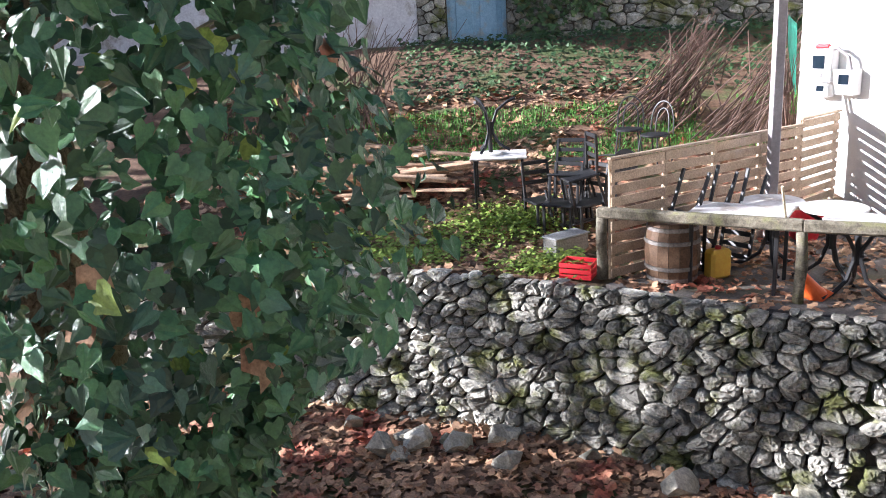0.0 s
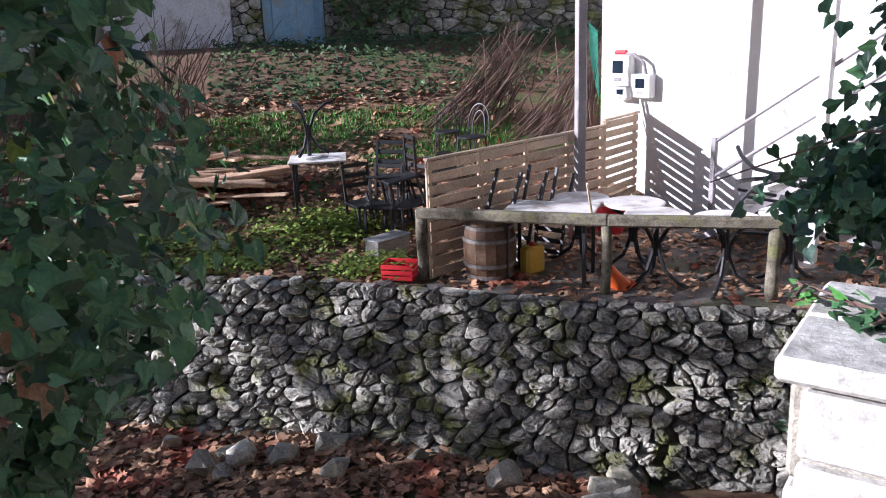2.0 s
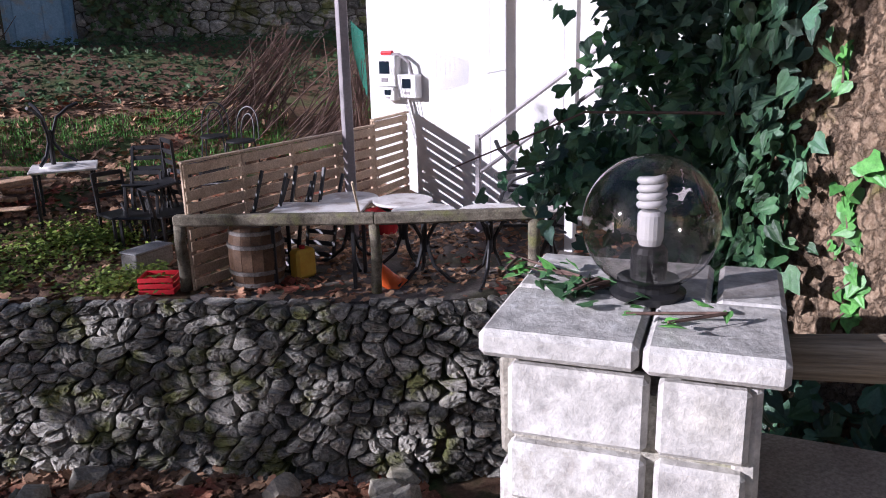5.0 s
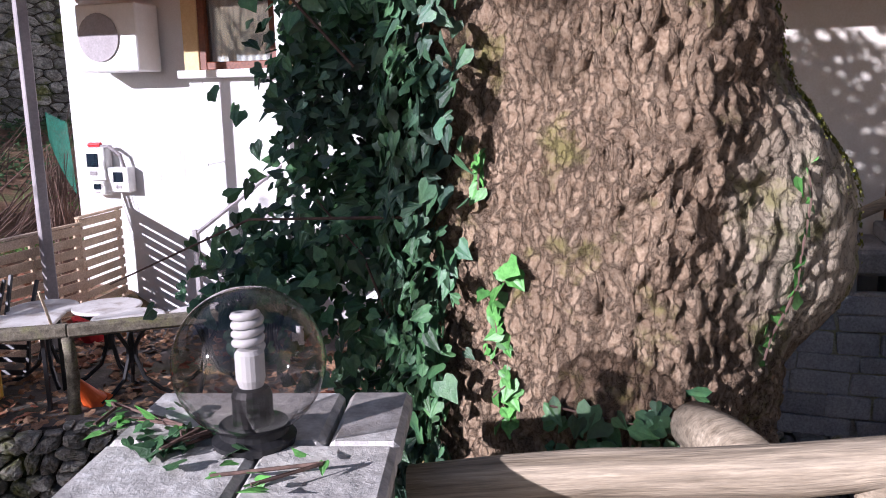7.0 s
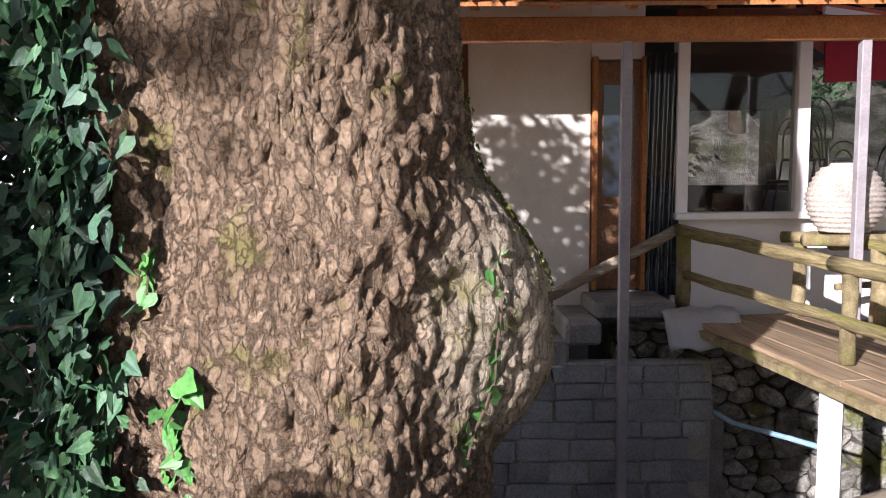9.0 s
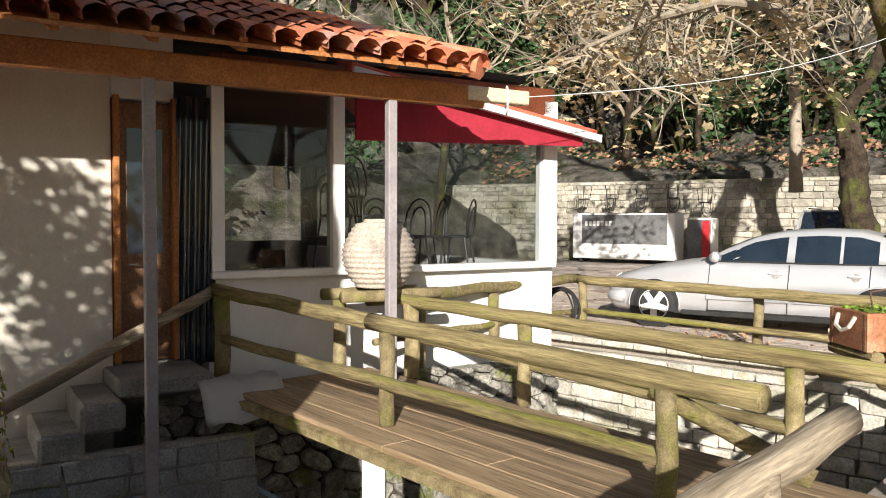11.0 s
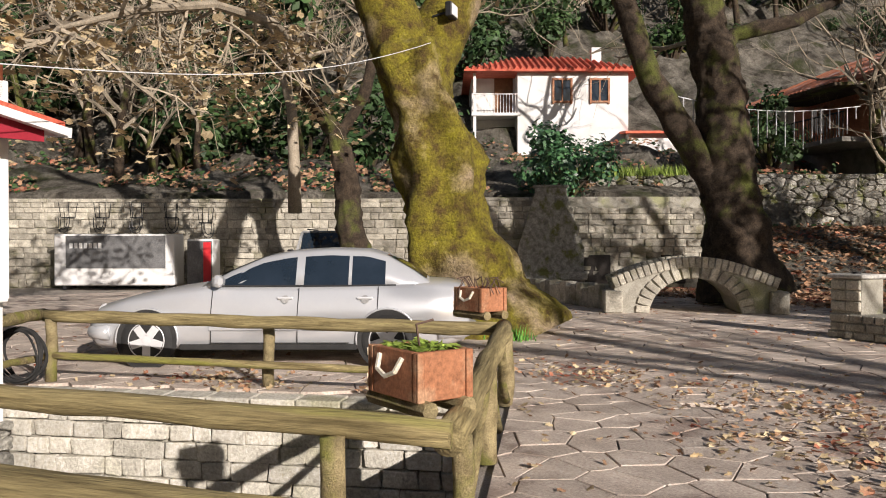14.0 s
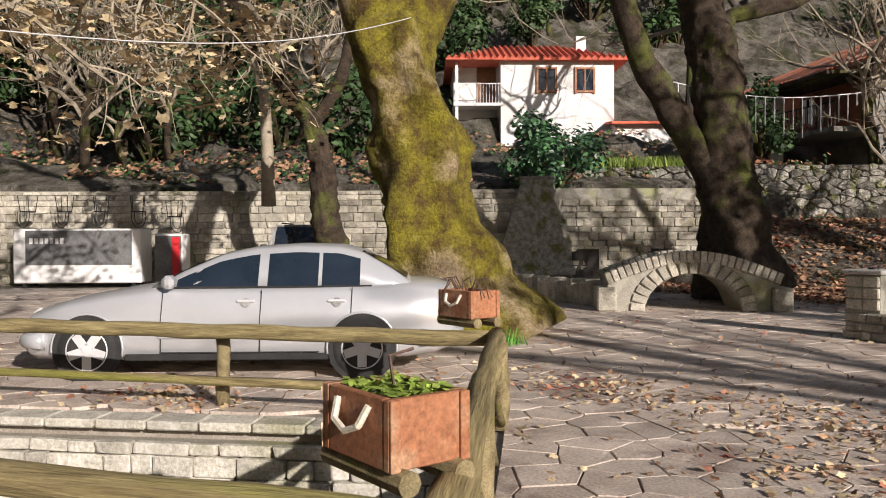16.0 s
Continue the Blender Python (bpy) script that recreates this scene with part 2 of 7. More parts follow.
M["hill"] = mat("hill_ground", (0.055, 0.045, 0.033), (0.27, 0.245, 0.20), 1.3, 0.95, 1.0, 9, (0.055, 0.06, 0.022), stain=0.5, depth=0.25)
M["concrete"] = mat("grey_concrete", (0.17, 0.16, 0.15), (0.28, 0.27, 0.25), 3, 0.9, 0.3, 50, (0.17, 0.16, 0.14))
M["block"] = mat("cement_block", (0.26, 0.26, 0.26), (0.36, 0.36, 0.35), 4, 0.9, 0.5, 50, obrand=0.15)
M["iron"] = mat("black_iron", (0.012, 0.012, 0.013), (0.025, 0.025, 0.027), 5, 0.45, 0.1, 50, grit=0.22)
M["white"] = mat("white_paint", (0.75, 0.74, 0.72), (0.82, 0.81, 0.79), 4, 0.5, 0.1, 40, grit=0.22)
M["tabletop"] = mat("weathered_white_top", (0.66, 0.63, 0.60), (0.80, 0.78, 0.75), 6, 0.5, 0.2, 30, (0.45, 0.40, 0.36), stain=4, grit=0.22)
M["greypost"] = mat("grey_painted_post", (0.26, 0.235, 0.24), (0.36, 0.33, 0.335), 3, 0.6, 0.2, 40, grit=0.22)
M["box"] = mat("brown_painted_wood", (0.30, 0.12, 0.055), (0.38, 0.16, 0.08), 4, 0.6, 0.25, 50, (0.42, 0.24, 0.14), stain=5)
M["chip"] = mat("bare_wood_chip", (0.62, 0.50, 0.34), (0.70, 0.58, 0.42), 8, 0.7, 0.2, 50)
M["barrel"] = mat("barrel_oak", (0.10, 0.055, 0.03), (0.18, 0.105, 0.06), 6, 0.65, 0.3, 50, obrand=0.2)
M["hoop"] = mat("grey_hoop", (0.22, 0.20, 0.19), (0.32, 0.30, 0.28), 8, 0.5, 0.2, 50, metal=0.7)
M["red"] = mat("red_plastic", (0.55, 0.02, 0.03), (0.62, 0.035, 0.04), 5, 0.45, 0.05, 30, grit=0.22)
M["maroon"] = mat("maroon_awning", (0.30, 0.015, 0.03), (0.36, 0.02, 0.04), 4, 0.7, 0.1, 30, grit=0.22)
M["orange"] = mat("orange_plastic", (0.80, 0.12, 0.02), (0.88, 0.17, 0.03), 5, 0.5, 0.05, 30, grit=0.22)
M["yellow"] = mat("yellow_plastic", (0.75, 0.45, 0.05), (0.80, 0.52, 0.08), 5, 0.5, 0.05, 30, grit=0.22)
M["silver"] = mat("silver_car_paint", (0.66, 0.67, 0.69), (0.70, 0.71, 0.73), 2, 0.25, 0.0, 40, metal=0.45, spec=0.6, grit=0.05)
M["carglass"] = mat("dark_car_glass", (0.012, 0.02, 0.03), (0.02, 0.03, 0.045), 2, 0.04, 0.0, 40, spec=0.8, grit=0.05)
M["rubber"] = mat("black_rubber", (0.018, 0.018, 0.018), (0.035, 0.034, 0.033), 6, 0.8, 0.2, 60, grit=0.22)
M["alloy"] = mat("alloy_rim", (0.62, 0.62, 0.63), (0.70, 0.70, 0.71), 5, 0.4, 0.0, 40, metal=0.15, grit=0.05)
M["brownframe"] = mat("brown_window_frame", (0.12, 0.035, 0.015), (0.17, 0.05, 0.02), 5, 0.5, 0.1, 40)
M["door"] = mat("brown_door", (0.17, 0.085, 0.04), (0.24, 0.12, 0.06), 5, 0.55, 0.15, 40)
M["blue"] = mat("faded_blue_paint", (0.24, 0.40, 0.52), (0.33, 0.50, 0.62), 5, 0.7, 0.3, 40, (0.35, 0.38, 0.38), stain=3, grit=0.22)
M["green"] = mat("green_shade_net", (0.03, 0.22, 0.15), (0.05, 0.30, 0.22), 5, 0.8, 0.2, 40)
M["clay"] = mat("aged_clay_jar", (0.44, 0.37, 0.30), (0.58, 0.50, 0.42), 5, 0.85, 0.4, 40, (0.34, 0.30, 0.26))
M["ochre"] = mat("ochre_plaster", (0.62, 0.44, 0.22), (0.70, 0.52, 0.28), 3, 0.85, 0.1, 40, grit=0.22)
M["cream"] = mat("cream_plaster", (0.66, 0.61, 0.52), (0.72, 0.68, 0.60), 3, 0.85, 0.15, 50, grit=0.22)
M["stick"] = mat("cut_sticks", (0.10, 0.06, 0.048), (0.17, 0.11, 0.085), 4, 0.85, 0.2, 40, island=0.35)
M["lumber"] = mat("pile_lumber", (0.30, 0.17, 0.10), (0.58, 0.40, 0.26), 3, 0.8, 0.3, 40, island=0.3, obrand=0.25)
M["banner"] = mat("grey_banner", (0.10, 0.10, 0.10), (0.20, 0.20, 0.20), 1.5, 0.6, 0.1, 30)
# near-black that puts the shade of room and niches into the colour
M["dark"] = mat("dark_and_painted_shade", (0.03, 0.025, 0.022), (0.05, 0.042, 0.036), 3, 0.8, 0.1, 30)
M["globe"] = glass("smoked_globe_glass", (0.74, 0.72, 0.71), 0.07)
M["pane"] = glass("window_pane", (0.86, 0.88, 0.88), 0.06)
M["plastic"] = glass("clear_plastic_sheet", (0.86, 0.88, 0.88), 0.05, 0.08)
M["bulb"] = mat("bulb_white", (0.80, 0.80, 0.79), (0.84, 0.84, 0.83), 3, 0.35, 0.0, 30, grit=0.05)
M["rope"] = mat("white_rope", (0.66, 0.60, 0.48), (0.74, 0.68, 0.56), 20, 0.9, 0.3, 80)
M["brick"] = mat("red_brick_wall", (0.36, 0.14, 0.08), (0.46, 0.20, 0.12), 6, 0.9, 0.3, 40)
M["cable"] = mat("white_cable", (0.66, 0.66, 0.66), (0.72, 0.72, 0.72), 4, 0.6, 0.0, 40, grit=0.22)


# ---- mesh helpers ----
def part(name, bm, material, parent=None, label="", smooth=False):
    me = bpy.data.meshes.new(name)
    bm.normal_update()
    bm.to_mesh(me)
    bm.free()
    me.materials.append(material)
    if smooth:
        me.polygons.foreach_set("use_smooth", [True] * len(me.polygons))
    ob = new(name, me)
    if parent:
        ob.parent = parent
    if label:
        ob["label"] = label
    return ob


def thing(name, m, label, category, group="", kind=""):
    ob = new(name)
    ob.matrix_world = m
    return tagged(ob, label, category, group, kind)


def block(sx, sy, sz, m=None, bevel=0.01, bm=None):
    """A box with softened edges, its base on z = 0."""
    own = bmesh.new()
    bmesh.ops.create_cube(own, size=1)
    bmesh.ops.scale(own, vec=(sx, sy, sz), verts=own.verts)
    bmesh.ops.translate(own, vec=(0, 0, sz / 2), verts=own.verts)
    if bevel:
        bmesh.ops.bevel(own, geom=own.edges[:], offset=min(bevel, 0.4 * min(sx, sy, sz)), segments=1, affect="EDGES")
    if m:
        bmesh.ops.transform(own, matrix=m, verts=own.verts)
    return merge(bm, own)


def merge(bm, own):
    if bm is None:
        return own
    me = bpy.data.meshes.new("tmp")
    own.to_mesh(me)
    own.free()
    bm.from_mesh(me)
    bpy.data.meshes.remove(me)
    return bm


def tube(pts, radii, segs=8, bm=None, wob=0.0, cap=True):
    """A round bar along pts with its radius at each."""
    bm = bm or bmesh.new()
    pts = [Vector(p) for p in pts]
    if isinstance(radii, (int, float)):
        radii = [radii] * len(pts)
    rings, side = [], None
    for i, p in enumerate(pts):
        d = (pts[min(i + 1, len(pts) - 1)] - pts[max(i - 1, 0)]).normalized()
        if side is None:
            side = d.orthogonal().normalized()
        side = (side - d * side.dot(d)).normalized()
        up = d.cross(side)
        ring = []
        for k in range(segs):
            a = 2 * math.pi * k / segs
            r = radii[i]
            if wob:
                q = p + (side * math.cos(a) + up * math.sin(a)) * r
                r *= 1 + wob * noise.noise(q * (0.55 / max(r, 0.02)))
            ring.append(bm.verts.new(p + (side * math.cos(a) + up * math.sin(a)) * r))
        rings.append(ring)
    for a, b in zip(rings, rings[1:]):
        for k in range(segs):
            bm.faces.new((a[k], a[(k + 1) % segs], b[(k + 1) % segs], b[k]))
    if cap:
        bm.faces.new(rings[0][::-1])
        bm.faces.new(rings[-1])
    return bm


def spin(profile, segs=24, bm=None, m=None):
    """A turned shape from (radius, height) pairs."""
    own = bmesh.new()
    rings = [[own.verts.new((r * math.cos(2 * math.pi * k / segs), r * math.sin(2 * math.pi * k / segs), z)) for k in range(segs)] for r, z in profile]
    for a, b in zip(rings, rings[1:]):
        for k in range(segs):
            own.faces.new((a[k], a[(k + 1) % segs], b[(k + 1) % segs], b[k]))
    own.faces.new(rings[0][::-1])
    own.faces.new(rings[-1])
    if m:
        bmesh.ops.transform(own, matrix=m, verts=own.verts)
    return merge(bm, own)


def slabpoly(pts, z0, z1, bm=None):
    """A flat polygon with thickness."""
    bm = bm or bmesh.new()
    lo = [bm.verts.new((x, y, z0)) for x, y in pts]
    hi = [bm.verts.new((x, y, z1)) for x, y in pts]
    n = len(pts)
    bm.faces.new(hi)
    bm.faces.new(lo[::-1])
    for i in range(n):
        bm.faces.new((lo[i], lo[(i + 1) % n], hi[(i + 1) % n], hi[i]))
    bmesh.ops.recalc_face_normals(bm, faces=bm.faces[:])
    return bm


def polyob(name, pts, z0, z1, material, kind="structure", label="", category=""):
    return tagged(part(name, slabpoly(pts, z0, z1), material), label, category, kind=kind)


def leaves(spots, size, shape="ivy", up=0.5, rnd=None):
    """Many small leaves, each a folded lobed blade. spots: (place, facing) pairs."""
    rnd = rnd or random
    if shape == "ivy":
        out = [(0, -0.12), (0.3, -0.3), (0.5, -0.1), (0.5, 0.2), (0.3, 0.42), (0.14, 0.7), (0, 0.9), (-0.14, 0.7), (-0.3, 0.42), (-0.5, 0.2), (-0.5, -0.1), (-0.3, -0.3)]
    elif shape == "plane":
        out = [(0, -0.2), (0.25, 0.0), (0.62, 0.1), (0.3, 0.3), (0.4, 0.72), (0.0, 0.95), (-0.4, 0.72), (-0.3, 0.3), (-0.62, 0.1), (-0.25, 0.0)]
    elif shape == "blade":
        out = [(-0.06, 0), (0.06, 0), (0.0, 1.0)]
    else:
        out = [(0, -0.5), (0.32, 0), (0, 0.55), (-0.32, 0)]
    co, faces = [], []
    for p, n in spots:
        n = (Vector(n) + Vector((rnd.gauss(0, 0.35), rnd.gauss(0, 0.35), rnd.gauss(0, 0.35)))).normalized()
        s = size * rnd.uniform(0.55, 1.25)
        y = Vector((rnd.gauss(0, 1), rnd.gauss(0, 1), rnd.gauss(-up, 0.6)))
        if shape == "blade":
            y = Vector((rnd.gauss(0, 0.35), rnd.gauss(0, 0.35), 1))
            n = Vector((rnd.gauss(0, 1), rnd.gauss(0, 1), 0.2)).normalized()
        y = (y - n * y.dot(n)).normalized()
        x = y.cross(n)
        base = len(co)
        fold = 0 if shape in ("blade", "flake") else rnd.uniform(-0.1, 0.35)
        wide, droop = (rnd.uniform(0.72, 1.1), rnd.uniform(-0.05, 0.3)) if shape == "ivy" else (1.0, 0.0)
        for a, b in out:
            co.append(p + x * (a * s * wide) + y * (b * s) - n * (abs(a) * fold * s + b * b * droop * s))
        k = len(out)
        if shape == "ivy":
            faces.append(tuple(base + q for q in range(7)))
            faces.append((base, *(base + q for q in range(6, 12))))
        elif shape == "plane":
            faces.append((base, base + 1, base + 2, base + 3, base + 4, base + 5))
            faces.append((base, base + 5, base + 6, base + 7, base + 8, base + 9))
        else:
            faces.append(tuple(range(base, base + k)))
    return co, faces


def leafob(name, spots, size, material, shape="ivy", parent=None, up=0.5, seed=1):
    co, faces = leaves(spots, size, shape, up, random.Random(seed))
    me = bpy.data.meshes.new(name)
    me.from_pydata([tuple(c) for c in co], [], faces)
    me.materials.append(material)
    ob = new(name, me)
    if parent:
        ob.parent = parent
    return ob

# ---- ground, walls, hills ----
BED = -2.75
TER = -1.2
O2, U2, N2 = Vector((11.46, -1.40)), Vector((-0.503, 0.864)), Vector((-0.864, -0.503))
BUILD = Matrix(((U2.x, N2.x, 0, O2.x), (U2.y, N2.y, 0, O2.y), (0, 0, 1, 0), (0, 0, 0, 1)))   # x along the tavern's front, y out of it


def bp(s, d, z=0.0):
    return BUILD @ Vector((s, d, z))


ELBOW, BOXC, CORNER, PITEND = Vector((5.04, -1.56)), Vector((6.02, -2.32)), Vector((8.86, -5.0)), Vector((12.15, -1.85))
EDGE = [(-70, 1.55), (1.15, 1.55), (1.55, 2.0), (2.1, 2.0), (4.98, -1.42), (6.15, -2.28), (8.82, -4.82), (12.05, -1.6), (11.75, -1.25), (19, 2.9), (70, 30), (90, -70), (-70, -70)]
WALLTOP = [(-7.0, 10.9), (-2.03, 9.12), (-0.61, 8.47), (0.3, 8.15), (1.29, 7.66), (2.2, 6.95), (3.4, 6.3), (4.2, 6.05), (5.6, 4.9), (6.9, 3.35)]


def smooth(x, a, b):
    t = min(1, max(0, (x - a) / (b - a)))
    return t * t * (3 - 2 * t)


def wall_y(x):
    for (xa, ya), (xb, yb) in zip(WALLTOP, WALLTOP[1:]):
        if x <= xb:
            return ya + (yb - ya) * (x - xa) / (xb - xa)
    return WALLTOP[-1][1]


def garden_z(x, y):
    z = TER - 0.02 + 0.30 * smooth(y, 8.8, 10.5) + 0.45 * smooth(y, 10.2, 13.0) + 0.6 * smooth(y, 12.2, 14.6) + 0.85 * smooth(y, 13.6, 17.2)
    if y < 17:
        z += 0.05 * noise.noise(Vector((x * 1.3, y * 1.3, 0)))
    right = (x - 1.5) * 0.49 - (y - 7.85) * 0.87        # over 0 on the terrace's side of the slat fence
    return min(z, TER - 0.06) if right > -0.1 and y < 10.3 else z


def hill_z(x, y):
    e = (x - 25.5) * 0.82 - (y + 11) * 0.57
    e3 = (x - 11.46) * 0.864 + (y + 1.4) * 0.503 - 16
    e2 = y - 18.0
    z = -4.0
    if e > 2.4:
        z = max(z, 2.7 + 1.3 * smooth(e, 1.2, 6.5) + 1.3 * smooth(e, 8, 12.5) + 0.62 * max(0, e - 13) * (1 if e < 70 else 70 / e))
    along = (25.5 - x) * 0.57 - (y + 11) * 0.82
    if along > 13.2 and e < 3.4:
        z = -0.3 + 2.1 * smooth(e, -4.5, 2.6) if e > -6 else -4.0
    if e2 > 0 and x < 40:
        z = max(z, 2.2 + 0.55 * e2)
    if e3 > 0:
        z = max(z, 0.3 + 0.62 * e3)
    if z > -3:
        f = min(1, max(e - 3, e2, e3, 0) / 6)
        z += 0.5 * noise.noise(Vector((x * 0.25, y * 0.25, 3))) * f
        ledge = noise.noise(Vector((x * 0.55, y * 0.55, 8))) + 0.5 * noise.noise(Vector((x * 1.3, y * 1.3, 5)))
        z += 0.55 * (smooth(ledge, -0.15, 0.05) + smooth(ledge, 0.25, 0.4) - 1) * f
    return z


polyob("ground", [(-90, -90), (110, -90), (110, 90), (-90, 90)], BED - 0.3, BED, M["soil"], label="brown soil of the stream bed under fallen leaves", category="ground")
polyob("pavement", EDGE, BED - 0.1, -0.03, M["joint"], label="paved village square with crazy paving", category="pavement")
# hills as one sheet
bm = bmesh.new()
nx, ny = 230, 230
grid = [[bm.verts.new((x, y, hill_z(x, y))) for y in [-95 + 195 * (j / ny) for j in range(ny + 1)]] for x in [-70 + 190 * (i / nx) for i in range(nx + 1)]]
for i in range(nx):
    for j in range(ny):
        q = (grid[i][j], grid[i + 1][j], grid[i + 1][j + 1], grid[i][j + 1])
        if max(v.co.z for v in q) > -2:
            bm.faces.new(q)
for v in [v for v in bm.verts if not v.link_faces]:
    bm.verts.remove(v)
tagged(part("hill_ground", bm, M["hill"], smooth=True), "steep wooded hillside of grey earth and rock", "hillside", kind="structure")
# garden sheet behind the stream wall
bm = bmesh.new()
rows_ = []
for i in range(61):
    x = -8 + 16 * i / 60
    y0 = wall_y(x) + 0.12
    rows_.append([bm.verts.new((x, y0 + (18.2 - y0) * (j / 60) ** 1.2, garden_z(x, y0 + (18.2 - y0) * (j / 60) ** 1.2))) for j in range(61)])
for i in range(60):
    for j in range(60):
        bm.faces.new((rows_[i][j], rows_[i + 1][j], rows_[i + 1][j + 1], rows_[i][j + 1]))
tagged(part("garden_ground", bm, M["soil"], smooth=True), "garden slope of soil and dead leaves", "ground", kind="structure")
# terrace
polyob("terrace_floor", [(1.42, 7.72), (2.2, 7.08), (3.4, 6.42), (4.2, 6.17), (5.7, 5.0), (7.0, 3.5), tuple(bp(5.3, 0.0).xy), tuple(bp(13.9, 0.0).xy), (3.95, 9.55)], TER - 0.15, TER, M["terr"], label="worn concrete terrace floor strewn with leaves", category="floor")
# stream wall core
bm = bmesh.new()
prof = []
for i, (x, y) in enumerate(WALLTOP):
    a, b = Vector(WALLTOP[max(i - 1, 0)]), Vector(WALLTOP[min(i + 1, len(WALLTOP) - 1)])
    d = (b - a).normalized()
    n = Vector((d.y, -d.x))
    q = Vector((x, y))
    prof.append([bm.verts.new((*(q - n * 0.5), BED - 0.2)), bm.verts.new((*(q - n * 0.5), TER - 0.05)), bm.verts.new((*(q - n * 0.06), TER - 0.05)), bm.verts.new((*(q + n * 0.42), BED - 0.2))])
for a, b in zip(prof, prof[1:]):
    for k in range(3):
        bm.faces.new((a[k], b[k], b[k + 1], a[k + 1]))
bmesh.ops.recalc_face_normals(bm, faces=bm.faces[:])
stream_wall = tagged(part("wall_stream", bm, M["gap"]), "old dry-stone retaining wall of grey rubble with moss", "stone wall", kind="structure")

# back wall of the garden, with door
def back_wall():
    bm = bmesh.new()
    for x0, x1, z0, z1, y0 in ((1.25, 14, 0.2, 5.2, 17.4), (-0.6, 0.02, 0.2, 4.6, 17.4), (0.02, 1.25, 3.1, 4.6, 17.4)):
        block(x1 - x0, 0.5, z1 - z0, pose((x0 + x1) / 2, y0 + 0.25, z0), 0.02, bm)
    return tagged(part("wall_back", bm, M["gap"]), "rough grey stone wall at the back of the garden", "stone wall", kind="structure")


wall_b = back_wall()
tagged(part("wall_plaster", block(9, 0.5, 5, pose(-5.1, 17.6, 0.2), 0.02), M["oldplaster"]), "old house wall with flaking white plaster", "wall", kind="structure")
polyob("roof_behind", [(-9.8, 17.0), (14, 17.0), (14, 18.2), (-9.8, 18.2)], 5.2, 5.4, M["concrete"], label="flat top over the old back wall", category="wall")
door = thing("door_1", pose(0.63, 17.62, 0.9), "faded blue panelled door with a grille in its upper half", "door", kind="structure")
part("leaf", block(1.1, 0.06, 2.1, pose(0, 0, 0), 0.01), M["blue"], door)
for k in (-1, 1):
    part("panel", block(0.36, 0.03, 0.9, pose(k * 0.25, -0.04, 0.12), 0.012), M["blue"], door)
    part("jamb", block(0.09, 0.14, 2.2, pose(k * 0.58, -0.04, 0), 0.01), M["blue"], door)
for k in range(7):
    part("bar", tube([(-0.42 + 0.14 * k, -0.05, 1.15), (-0.42 + 0.14 * k, -0.05, 2.0)], 0.012, 5), M["white"], door)


# ---- rubble and coursed stone pieces ----
def clipped(poly, at, n):
    """What is left of a polygon on the near side of the line through at with normal n."""
    out = []
    for p, q in zip(poly, poly[1:] + poly[:1]):
        dp, dq = (p - at).dot(n), (q - at).dot(n)
        if dp <= 0:
            out.append(p)
        if dp * dq < 0:
            out.append(p + (q - p) * (dp / (dp - dq)))
    return out


